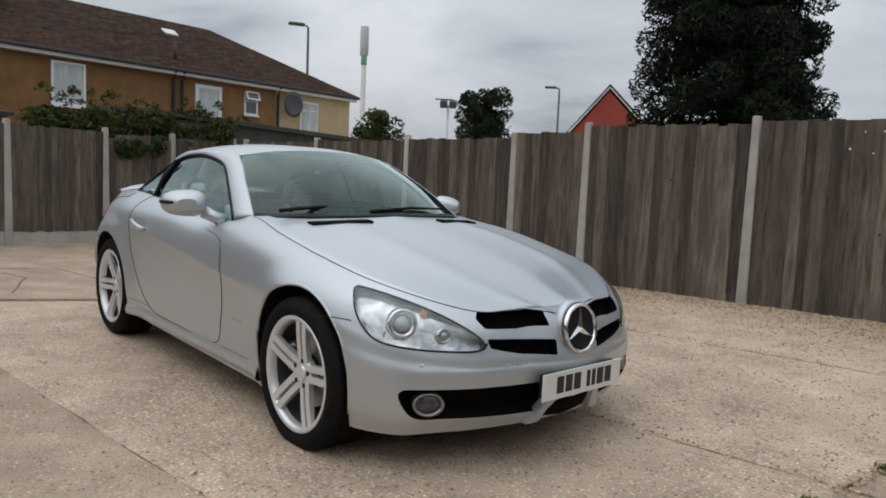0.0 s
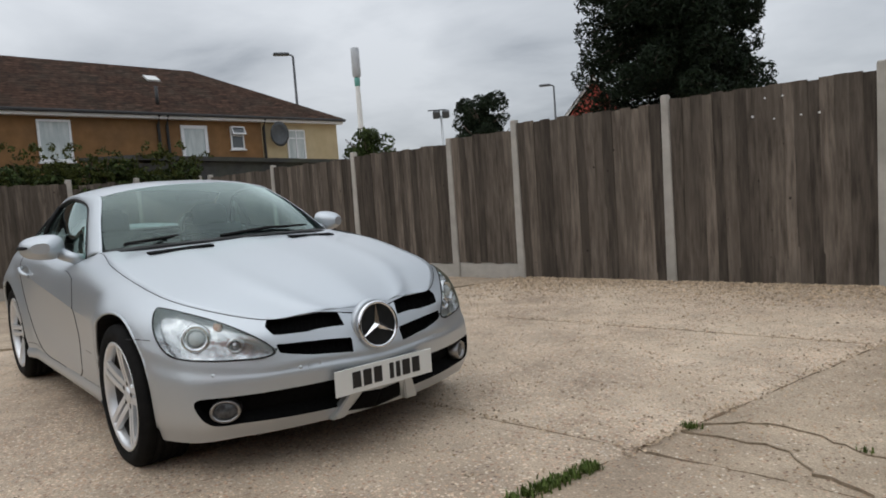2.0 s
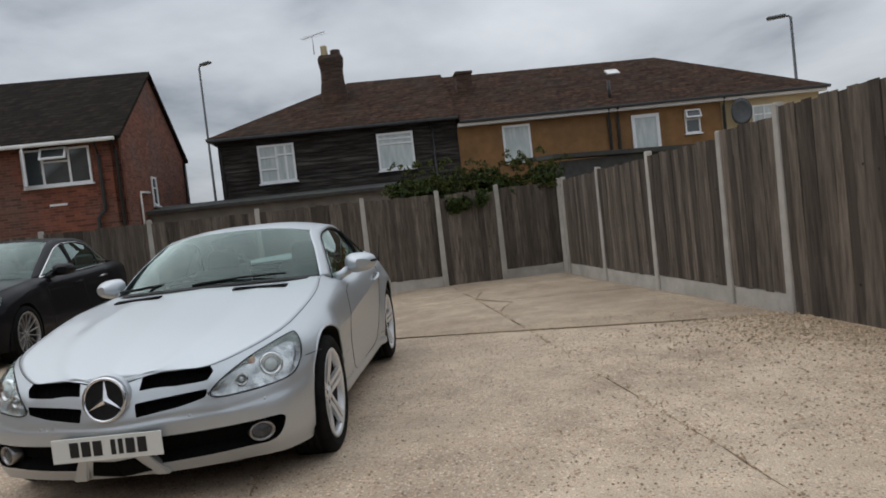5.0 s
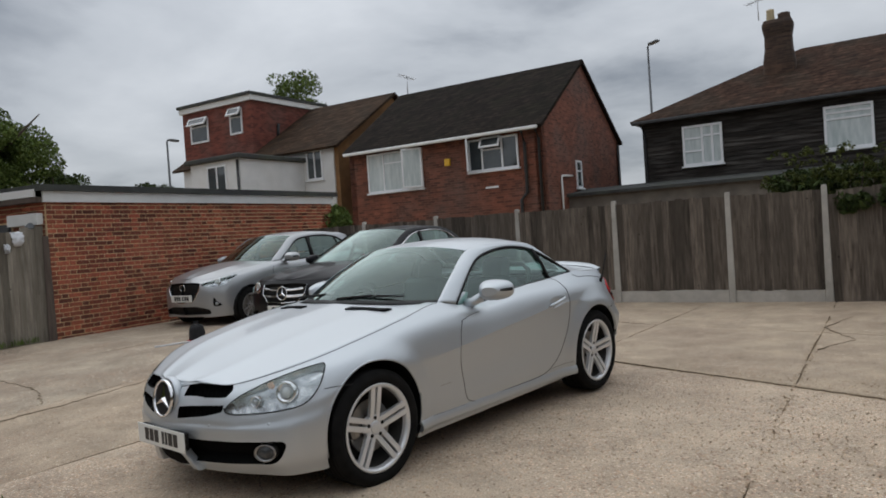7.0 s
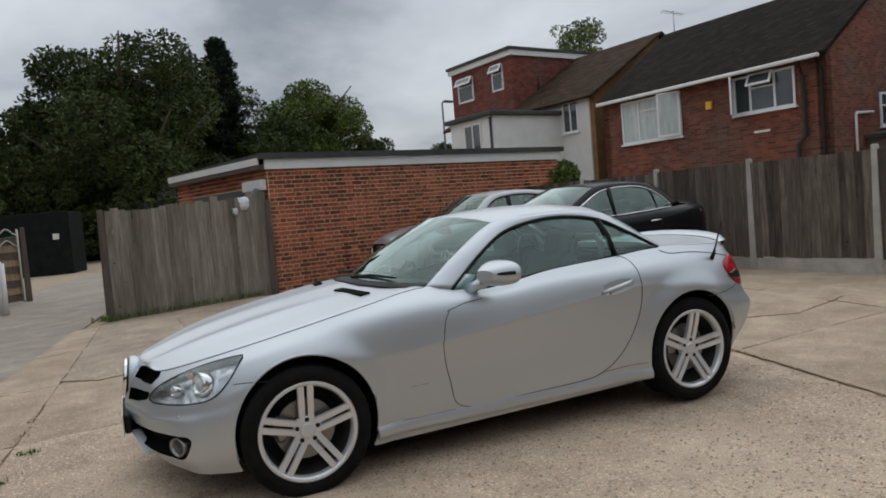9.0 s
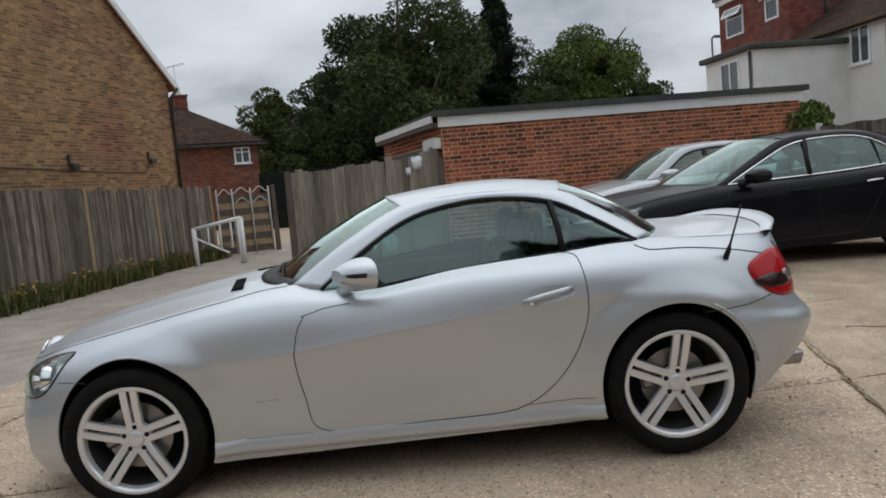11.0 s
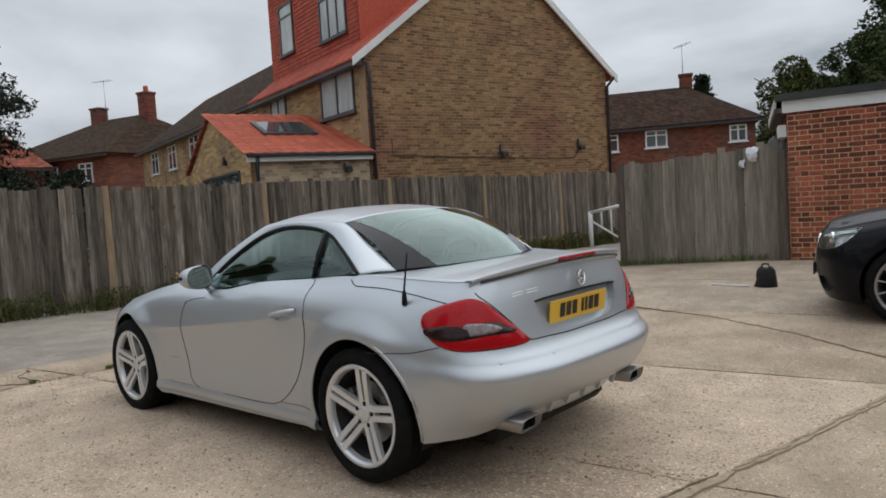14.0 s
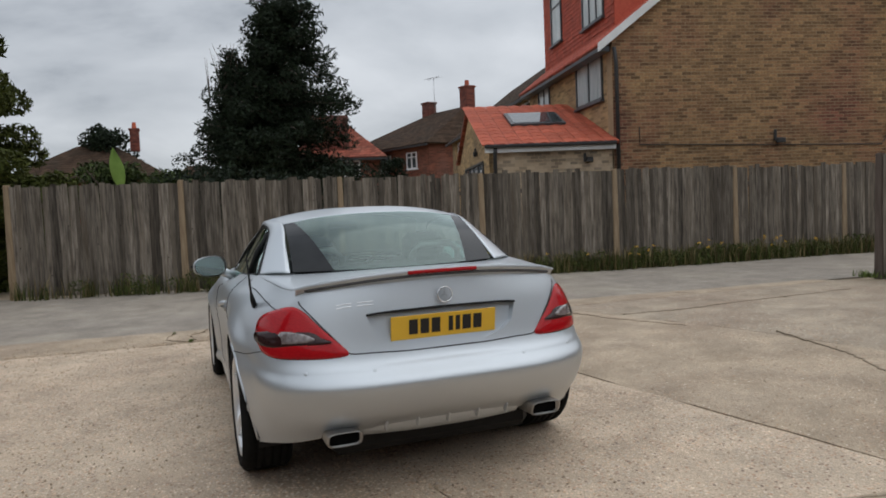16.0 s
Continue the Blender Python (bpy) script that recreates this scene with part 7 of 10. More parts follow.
# ---- cars ----
def paint(name, c, metal, rough, flake=0.05):
    m = material(name, c, tuple(min(1, v * 1.04) for v in c), scale=900, rough=rough, metal=metal, coat=1.0, detail=2)
    m.node_tree.nodes["Principled BSDF"].inputs["Coat Roughness"].default_value = 0.05
    m.node_tree.nodes["Principled BSDF"].inputs["Coat Weight"].default_value = 0.38
    return m


M_SILVER = paint("silver_metallic_paint", (0.545, 0.578, 0.604), 0.74, 0.42)
M_BLACKP = paint("black_metallic_paint", (0.007, 0.007, 0.009), 0.0, 0.4)
M_BLACKP.node_tree.nodes["Principled BSDF"].inputs["Specular IOR Level"].default_value = 0.05
M_BLACKP.node_tree.nodes["Principled BSDF"].inputs["Coat Weight"].default_value = 0.26
# dark grey that paints the shade below the spoiler lip
M_SPOILER_SHADE = material("grey_spoiler_shade", (0.05, 0.05, 0.052), (0.07, 0.07, 0.072), scale=30, rough=0.6)
M_STEEL = material("exhaust_steel", (0.30, 0.29, 0.28), (0.40, 0.39, 0.38), scale=20, rough=0.28, metal=0.9)
# near-black with hardly any sheen: the shade inside openings put into the colour
M_VOID = material("dark_opening_shade", (0.004, 0.004, 0.004), (0.008, 0.008, 0.008), scale=60, rough=0.9, spec=0.05)
M_GREYP = paint("pale_grey_metallic_paint", (0.42, 0.43, 0.44), 0.65, 0.32)
M_CHROME = material("chrome", (0.82, 0.82, 0.83), (0.86, 0.86, 0.87), rough=0.08, metal=1.0)
M_ALLOY = material("silver_alloy", (0.72, 0.73, 0.74), (0.78, 0.79, 0.80), scale=4, rough=0.34, metal=0.55, coat=0.4)
M_ALLOY_DK = material("grey_alloy", (0.30, 0.29, 0.285), (0.38, 0.37, 0.36), scale=4, rough=0.4, metal=0.7)
# the rim's deeper barrel, coloured much darker than its face
M_BARREL = material("dark_rim_barrel", (0.035, 0.033, 0.031), (0.065, 0.061, 0.057), scale=12, rough=0.6, metal=0.3)
M_TYRE = material("tyre_rubber", (0.007, 0.007, 0.007), (0.014, 0.0135, 0.013), scale=14, rough=0.9, bump=0.25, bscale=160, stain=(0.03, 0.028, 0.025), sscale=6, samount=0.15, spec=0.12)
M_BLACK = material("black_plastic", (0.006, 0.006, 0.006), (0.012, 0.012, 0.012), scale=20, rough=0.6, spec=0.25)
M_SEAM = material("shut_line", (0.012, 0.012, 0.013), rough=0.7)
M_DISC = material("brake_disc", (0.25, 0.24, 0.23), (0.34, 0.33, 0.31), scale=10, rough=0.4, metal=0.9)
M_CABIN = material("dark_trim", (0.022, 0.022, 0.024), (0.04, 0.04, 0.042), scale=10, rough=0.7)
M_LEATHER = material("grey_leather", (0.055, 0.055, 0.058), (0.085, 0.085, 0.088), scale=12, rough=0.5)
M_GLASS = glass("tinted_car_glass", (0.50, 0.70, 0.645), 0.015, 1.5, 0.04)
M_GLASS_F = glass("car_windscreen", (0.52, 0.63, 0.595), 0.015, 1.5, 0.0)
M_GLASS_R = glass("rear_car_glass", (0.46, 0.56, 0.53), 0.015, 1.5, 0.05)
M_CLEAR = glass("clear_lamp_cover", (0.97, 0.98, 0.98), 0.015, 1.5, 0.0)
M_FRIT = material("black_glass_edge", (0.018, 0.019, 0.02), (0.026, 0.027, 0.028), scale=8, rough=0.08, spec=0.25)
# light and dark mottling paints the reflector's sparkle into its colour
M_REFL = material("lamp_reflector_sparkle", (0.30, 0.31, 0.325), (0.78, 0.79, 0.80), scale=18, rough=0.2, metal=0.8, bump=0.3, bscale=30)
M_AMBER = material("amber_lamp", (0.66, 0.40, 0.28), (0.72, 0.46, 0.34), rough=0.3)
M_TAIL = material("red_lamp", (0.33, 0.005, 0.009), (0.50, 0.010, 0.015), scale=60, rough=0.2, coat=0.4, stretch=(1, 1, 4), spec=0.1)
M_TAIL_DK = material("smoked_lamp", (0.020, 0.008, 0.008), (0.035, 0.012, 0.012), scale=60, rough=0.15, spec=0.3)
M_FOG = material("fog_lamp_glass", (0.03, 0.032, 0.034), (0.09, 0.092, 0.095), scale=40, rough=0.12)
M_TAIL_CL = material("clear_reversing_lamp", (0.11, 0.085, 0.085), (0.28, 0.24, 0.235), scale=50, rough=0.15, coat=1.0)
M_PLATE_W = material("white_number_plate", (0.74, 0.74, 0.70), (0.78, 0.78, 0.74), rough=0.35)
M_PLATE_Y = material("yellow_number_plate", (0.80, 0.46, 0.03), (0.84, 0.50, 0.05), rough=0.35)
M_BARS = material("plate_bars", (0.012, 0.012, 0.013), rough=0.4)
M_MIRROR = material("mirror_glass", (0.75, 0.78, 0.80), rough=0.02, metal=1.0)


def spline(pts, f):
    """A smooth curve through points, f from 0 to len - 1 (numpy, vectorised)."""
    p = np.asarray(pts, float)
    n = len(p)
    q = np.concatenate([[2 * p[0] - p[1]], p, [2 * p[-1] - p[-2]]])
    f = np.clip(np.asarray(f, float), 0, n - 1 - 1e-9)
    i = f.astype(int)
    t = (f - i)[..., None]
    a, b, c, d = q[i], q[i + 1], q[i + 2], q[i + 3]
    return 0.5 * (2 * b + (c - a) * t + (2 * a - 5 * b + 4 * c - d) * t**2 + (3 * b - a - 3 * c + d) * t**3)


class Belt:
    """The body's side wrapped from the middle of the nose round to the middle of the tail: six lines, one above another."""

    def __init__(self, rails, warp, flares=()):
        self.flares = flares
        r = np.array([[warp(*p) for p in rail] for rail in rails], float)
        first, last = r[:, 1] * [1, -1, 1], r[:, -2] * [1, -1, 1]
        self.r = np.concatenate([first[:, None], r, last[:, None]], 1)      # mirrored ends keep nose and tail round
        self.n = r.shape[1] - 1
        us, vs = np.linspace(0, self.n, 900), np.linspace(0, len(rails) - 1, 260)
        self.gu, self.gv = np.meshgrid(us, vs, indexing="ij")
        self.gp = self.at(self.gu, self.gv)

    def at(self, u, v):
        u, v = np.asarray(u, float), np.asarray(v, float)
        f = np.clip(u, 0, self.n - 1e-9)
        i = f.astype(int)
        t = (f - i)[..., None]
        rows = []
        for k in range(len(self.r)):
            q = self.r[k]
            a, b, c, d = q[i], q[i + 1], q[i + 2], q[np.minimum(i + 3, len(q) - 1)]
            rows.append(0.5 * (2 * b + (c - a) * t + (2 * a - 5 * b + 4 * c - d) * t**2 + (3 * b - a - 3 * c + d) * t**3))
        s = np.stack(rows)
        s = np.concatenate([[2 * s[0] - s[1]], s, [2 * s[-1] - s[-2]]])
        g = np.clip(v, 0, len(rows) - 1 - 1e-9)
        j = g.astype(int)
        w = (g - j)[..., None]
        idx = np.indices(j.shape)
        pick = lambda o: s[(j + o, *idx)]
        a, b, c, d = pick(0), pick(1), pick(2), pick(3)
        p = 0.5 * (2 * b + (c - a) * w + (2 * a - 5 * b + 4 * c - d) * w**2 + (3 * b - a - 3 * c + d) * w**3)
        for ax, az, ar, out in self.flares:      # the wings swell towards the wheel arches
            off = np.clip((np.hypot(p[..., 0] - ax, p[..., 2] - az) - ar) / 0.14, 0, 1)
            p[..., 1] += out * (1 - off) ** 2 * (1 + 2 * off) * np.clip((p[..., 1] - 0.6) / 0.2, 0, 1)
        return p

    def normal(self, u, v):
        e = 0.004
        u, v = np.asarray(u, float), np.asarray(v, float)
        du = self.at(np.minimum(u + e, self.n), v) - self.at(np.maximum(u - e, 0), v)
        dv = self.at(u, np.minimum(v + e, len(self.r) - 1)) - self.at(u, np.maximum(v - e, 0))
        n = np.cross(du, dv)
        n /= np.linalg.norm(n, axis=-1)[..., None] + 1e-12
        # the way out: to the side, front or back
        out = self.at(u, v) * [1, 1, 0] * [0.35, 1, 1]
        s = np.sign((n * out).sum(-1))[..., None]
        return n * np.where(s == 0, 1, s)

    def near(self, p):
        d = ((self.gp - np.asarray(p)) ** 2).sum(-1)
        k = np.unravel_index(d.argmin(), d.shape)
        return np.array([self.gu[k], self.gv[k]])

    def outline(self, pts, n=72, round_=True):
        """A closed outline on the body, in its own two coordinates, from corner points in space."""
        q = np.array([self.near(p) for p in pts])
        if round_:
            c = np.concatenate([q[-1:], q, q[:2]])
            f = np.linspace(1, len(q) + 1, n, endpoint=False)
            return spline(c, f)
        return np.concatenate([q[i] + (q[(i + 1) % len(q)] - q[i]) * np.linspace(0, 1, n // len(q), endpoint=False)[:, None] for i in range(len(q))])


def inside(poly, x, y):
    """Which of the points lie inside a closed outline."""
    res = np.zeros(x.shape, bool)
    n = len(poly)
    for i in range(n):
        (x0, y0), (x1, y1) = poly[i], poly[(i + 1) % n]
        if y0 == y1:
            continue
        c = (y0 > y) != (y1 > y)
        res ^= c & (x < (x1 - x0) * (y - y0) / (y1 - y0) + x0)
    return res


def snap_to(poly, p):
    """The nearest point of a closed outline to each p."""
    a = poly
    b = np.roll(poly, -1, 0)
    d = b - a
    t = np.clip(((p[:, None] - a) * d).sum(-1) / ((d * d).sum(-1) + 1e-12), 0, 1)
    q = a + t[..., None] * d
    k = ((q - p[:, None]) ** 2).sum(-1).argmin(1)
    return q[np.arange(len(p)), k]


def smooth_mesh(name, verts, faces, mat, parent, normals=None, label=""):
    ob = link_mesh(name, verts, faces, mat, parent, label, smooth=True)
    if normals is not None:
        ob.data.normals_split_custom_set_from_vertices([tuple(n) for n in normals])
    return ob


def rows_mesh(name, rows, mat, parent, label="", thick=0.0, mirror=False):
    """A skin over rows of points; thick gives it depth inwards."""
    a = np.asarray(rows, float)
    if mirror:
        a = a * [1, -1, 1]
        a = a[:, ::-1]
    r, c = a.shape[:2]
    f = [(i * c + j, i * c + j + 1, (i + 1) * c + j + 1, (i + 1) * c + j) for i in range(r - 1) for j in range(c - 1)]
    ob = link_mesh(name, a.reshape(-1, 3).tolist(), f, mat, parent, label, smooth=True)
    if thick:
        s = ob.modifiers.new("thick", "SOLIDIFY")
        s.thickness, s.offset = thick, -1.0
    return ob


def ring_patch(belt, poly, offset, rings=7, bulge=0.0, side=1, skirt=0.0):
    """Points and faces of a skin over an outline on the body, lifted off it."""
    c = poly.mean(0)
    fr = np.linspace(1, 0.02, rings)
    uv = c + (poly - c) * fr[:, None, None]
    p, n = belt.at(uv[..., 0], uv[..., 1]), belt.normal(uv[..., 0], uv[..., 1])
    h = offset + bulge * (1 - fr**2)
    p = p + n * h[:, None, None]
    if skirt:
        p = np.concatenate([(belt.at(poly[:, 0], poly[:, 1]) + n[0] * (offset - skirt))[None], p])
    p = p * [1, side, 1]
    k = poly.shape[0]
    f = []
    for i in range(len(p) - 1):
        for j in range(k):
            q = (i * k + j, i * k + (j + 1) % k, (i + 1) * k + (j + 1) % k, (i + 1) * k + j)
            f.append(q if side > 0 else q[::-1])
    last = tuple((len(p) - 1) * k + j for j in range(k))
    f.append(last if side > 0 else last[::-1])
    return p.reshape(-1, 3), f


def patch(name, belt, poly, offset, mat, parent, side=1, label="", **kw):
    v, f = ring_patch(belt, poly, offset, side=side, **kw)
    ob = link_mesh(name, v.tolist(), f, mat, parent, label, smooth=True)
    bm = bmesh.new()
    bm.from_mesh(ob.data)
    bmesh.ops.recalc_face_normals(bm, faces=bm.faces)
    bm.to_mesh(ob.data)
    bm.free()
    ob.data.polygons.foreach_set("use_smooth", [True] * len(ob.data.polygons))
    return ob


def seam(name, belt, uv, parent, side=1, r=0.0026, mat=None, lift=0.0004):
    """A dark shut line drawn along the body."""
    uv = np.asarray(uv, float)
    if len(uv) > 16:
        for _ in range(6):
            uv[1:-1] = uv[1:-1] * 0.5 + (uv[:-2] + uv[2:]) * 0.25
    p = (belt.at(uv[:, 0], uv[:, 1]) + belt.normal(uv[:, 0], uv[:, 1]) * lift) * [1, side, 1]
    bm = bmesh.new()
    add_tube(bm, p.tolist(), r, 5)
    return part(name, bm, mat or M_SEAM, parent)


def body_shell(car, belt, mat, arches, holes, regions, res=(34, 11)):
    """The wrapped side skin, cut out at wheels and openings and parted into named panels, both sides."""
    nu, nv = res
    us = np.concatenate([np.linspace(0, 3.6, 3 * nu), np.linspace(3.6, 11.2, 5 * nu)[1:], np.linspace(11.2, belt.n, 2 * nu)[1:]])
    vs = np.linspace(0, len(belt.r) - 1, 5 * nv)
    U, V = np.meshgrid(us, vs, indexing="ij")
    cu, cv = (U[:-1, :-1] + U[1:, 1:]) / 2, (V[:-1, :-1] + V[1:, 1:]) / 2
    cp = belt.at(cu, cv)
    keep = np.ones(cu.shape, bool)
    cut = []
    for poly in holes:
        ins = inside(poly, cu, cv)
        keep &= ~ins
        cut.append((poly, ins))
    for ax, az, ar in arches:
        keep &= np.hypot(cp[..., 0] - ax, cp[..., 2] - az) > ar
    # pull the rims of openings onto their outlines
    UV = np.stack([U, V], -1)
    for poly, ins in cut:
        e = np.zeros(U.shape, bool)
        o = np.zeros(U.shape, bool)
        for di in (0, 1):
            for dj in (0, 1):
                e[di:di + ins.shape[0], dj:dj + ins.shape[1]] |= ins
                o[di:di + ins.shape[0], dj:dj + ins.shape[1]] |= ~ins
        rim = e & o
        UV[rim] = snap_to(poly, UV[rim])
    P = belt.at(UV[..., 0], UV[..., 1])
    N = belt.normal(UV[..., 0], UV[..., 1])
    for ax, az, ar in arches:
        ins = np.hypot(cp[..., 0] - ax, cp[..., 2] - az) <= ar
        e = np.zeros(U.shape, bool)
        o = np.zeros(U.shape, bool)
        for di in (0, 1):
            for dj in (0, 1):
                e[di:di + ins.shape[0], dj:dj + ins.shape[1]] |= ins
                o[di:di + ins.shape[0], dj:dj + ins.shape[1]] |= ~ins
        rim = e & o
        d = P[rim][:, [0, 2]] - [ax, az]
        d *= (ar / (np.linalg.norm(d, axis=1) + 1e-9))[:, None]
        P[rim, 0], P[rim, 2] = d[:, 0] + ax, d[:, 1] + az
    name_of = regions(cu, cv, cp)
    out = {}
    W = U.shape[1]
    for nm in sorted(set(name_of[keep].tolist())):
        sel = np.argwhere(keep & (name_of == nm))
        for side in ((1, -1) if nm in ("door", "front_wing", "rear_wing", "sill", "front_door", "rear_door") else (0,)):
            verts, norms, faces = [], [], []
            for sd in ((side,) if side else (1, -1)):
                used = {}
                for i, j in sel:
                    q = [(i, j), (i + 1, j), (i + 1, j + 1), (i, j + 1)]
                    ids = []
                    for k in q:
                        if k not in used:
                            used[k] = len(verts)
                            verts.append(P[k] * [1, sd, 1])
                            norms.append(N[k] * [1, sd, 1])
                        ids.append(used[k])
                    faces.append(tuple(ids) if sd < 0 else tuple(ids[::-1]))
            ob = smooth_mesh(nm, np.array(verts).tolist(), faces, mat, car, norms)
            out.setdefault(nm, []).append(ob)
    return out


def arch_liner(car, ax, az, ar, y0, y1, mat):
    """The dark lining of a wheel housing, and the returned edge of the wing."""
    for sd in (1, -1):
        bm = bmesh.new()
        seg = 30
        rows = []
        for y in (y0, y1):
            row = []
            for k in range(seg + 1):
                a = math.pi * (-0.12 + 1.24 * k / seg)
                px, pz = ax + ar * math.cos(a), az + ar * math.sin(a)
                row.append(bm.verts.new((px, sd * (y(px, pz) if callable(y) else y), pz)))
            rows.append(row)
        for k in range(seg):
            bm.faces.new((rows[0][k], rows[0][k + 1], rows[1][k + 1], rows[1][k]))
        bm.faces.new(rows[0])
        part("wheel_housing", bm, mat, car)


def make_wheel(parent, x, y, z, side, R, rim_r, width, spokes, mat, disc=True, turn=0.0):
    """A wheel on its axle: tyre, rim with spokes, cap, bolts, brake disc. y: the middle of the tyre."""
    w = new("wheel")
    w.parent = parent
    w.matrix_basis = pose(x, y, z, 0, turn, 0 if side > 0 else 180)
    h = width / 2
    bm = bmesh.new()
    lathe(bm, [(rim_r - 0.012, h * 0.86), (rim_r + 0.004, h * 0.93), (rim_r + 0.02, h * 1.0), (rim_r + 0.045, h * 1.03), (R - 0.025, h * 0.98), (R - 0.008, h * 0.90), (R, h * 0.78)], 64)
    prof = []
    for g in (0.62, 0.3, -0.05, -0.36, -0.66):
        prof += [(R, (g + 0.13) * h), (R, (g - 0.11) * h), (R - 0.007, (g - 0.115) * h), (R - 0.007, (g - 0.175) * h)]
    lathe(bm, [(R, h * 0.78)] + prof + [(R, -h * 0.86), (R - 0.02, -h), (rim_r, -h * 0.95)], 64)
    bmesh.ops.remove_doubles(bm, verts=bm.verts, dist=1e-5)
    bmesh.ops.recalc_face_normals(bm, faces=bm.faces)
    part("tyre", bm, M_TYRE, w, smooth=True)
    bm = bmesh.new()
    lathe(bm, [(rim_r - 0.012, h * 0.86), (rim_r + 0.002, h * 0.94), (rim_r - 0.004, h * 0.97), (rim_r - 0.018, h * 0.93), (rim_r - 0.024, h * 0.80), (rim_r - 0.027, h * 0.62)], 64)
    bmesh.ops.recalc_face_normals(bm, faces=bm.faces)
    rim = part("rim", bm, mat, w, smooth=True)
    bm = bmesh.new()
    lathe(bm, [(rim_r - 0.027, h * 0.62), (rim_r - 0.03, h * 0.3), (rim_r - 0.05, -h * 0.4), (rim_r - 0.05, -h * 0.9)], 48)
    bmesh.ops.recalc_face_normals(bm, faces=bm.faces)
    part("barrel", bm, M_BARREL, w, smooth=True)
    hub_y = h * 0.62
    for k in range(spokes):
        a0 = math.pi / 2 + 2 * math.pi * k / spokes
        twin = (-1, 1) if spokes == 5 else (0,)
        for t in twin:
            bm = bmesh.new()
            n = 7
            rings = []
            for i in range(n + 1):
                f = i / n
                r = 0.045 + (rim_r - 0.012 - 0.045) * f
                wd = (0.0145 + 0.001 * f) if spokes == 5 else 0.0050 + 0.0015 * f
                off = t * (0.0215 + 0.002 * f)
                yy = hub_y + (h * 0.90 - hub_y) * f**1.6 + 0.008 * math.sin(math.pi * f)
                ring = []
                for sx, sy in ((-1, -1), (-1, 0.55), (-0.55, 1), (0.55, 1), (1, 0.55), (1, -1)):
                    lx = off + sx * wd
                    ly = yy + (0.004 * sy if sy > 0 else -0.024 * (1 - 0.35 * f))
                    ring.append(bm.verts.new((r * math.cos(a0) - lx * math.sin(a0), ly, r * math.sin(a0) + lx * math.cos(a0))))
                rings.append(ring)
            for r0, r1 in zip(rings, rings[1:]):
                for q in range(6):
                    bm.faces.new((r0[q], r0[(q + 1) % 6], r1[(q + 1) % 6], r1[q]))
            bmesh.ops.recalc_face_normals(bm, faces=bm.faces)
            part("spoke", bm, mat, w)
    bm = bmesh.new()
    lathe(bm, [(0.072, hub_y - 0.03), (0.072, hub_y - 0.002), (0.066, hub_y + 0.004), (0.040, hub_y + 0.005), (0.036, hub_y + 0.002)], 30)
    bmesh.ops.recalc_face_normals(bm, faces=bm.faces)
    part("hub", bm, mat, w, smooth=True)
    bm = bmesh.new()
    lathe(bm, [(0.036, hub_y), (0.036, hub_y + 0.007), (0.032, hub_y + 0.010), (0.0005, hub_y + 0.011)], 24)
    part("centre_cap", bm, mat, w, smooth=True)
    for k in range(5):
        a = math.pi / 2 + 2 * math.pi * (k + 0.0) / 5
        bm = bmesh.new()
        lathe(bm, [(0.0115, hub_y + 0.0), (0.0115, hub_y + 0.0062), (0.0095, hub_y + 0.0068), (0.0005, hub_y + 0.0058)], 8, Matrix.Translation((0.053 * math.cos(a), 0, 0.053 * math.sin(a))))
        part("wheel_bolt", bm, M_BLACK, w)
    if disc:
        bm = bmesh.new()
        lathe(bm, [(0.07, h * 0.10), (0.07, h * 0.22), (0.148, h * 0.22), (0.148, h * 0.10)], 40)
        bmesh.ops.recalc_face_normals(bm, faces=bm.faces)
        part("brake_disc", bm, M_DISC, w)
        bm = bmesh.new()
        add_box(bm, (0.06, 0.07, 0.13), pose(0.132, h * 0.2, 0.02, 0, 15, 0), 0.015)
        part("brake_caliper", bm, M_DISC, w)
    bm = bmesh.new()
    lathe(bm, [(rim_r - 0.03, -h * 0.45), (0.001, -h * 0.45)], 32)
    part("backing", bm, M_BLACK, w)
    return w


def number_plate(parent, m, mat, size=(0.52, 0.112), name="number_plate"):
    bm = bmesh.new()
    add_box(bm, (size[0], 0.006, size[1]), m, 0.002)
    p = part(name, bm, mat, parent)
    x = -size[0] * 0.36
    for k, w in enumerate((0.042, 0.042, 0.022, 0.022, 0.0, 0.042, 0.042, 0.042)):
        if w:
            bm = bmesh.new()
            add_box(bm, (w, 0.003, size[1] * 0.62), m @ Matrix.Translation((x + w / 2, 0.0038, 0.002)))
            part("bar", bm, M_BARS, p)
        x += (w or 0.016) + 0.013
    return p


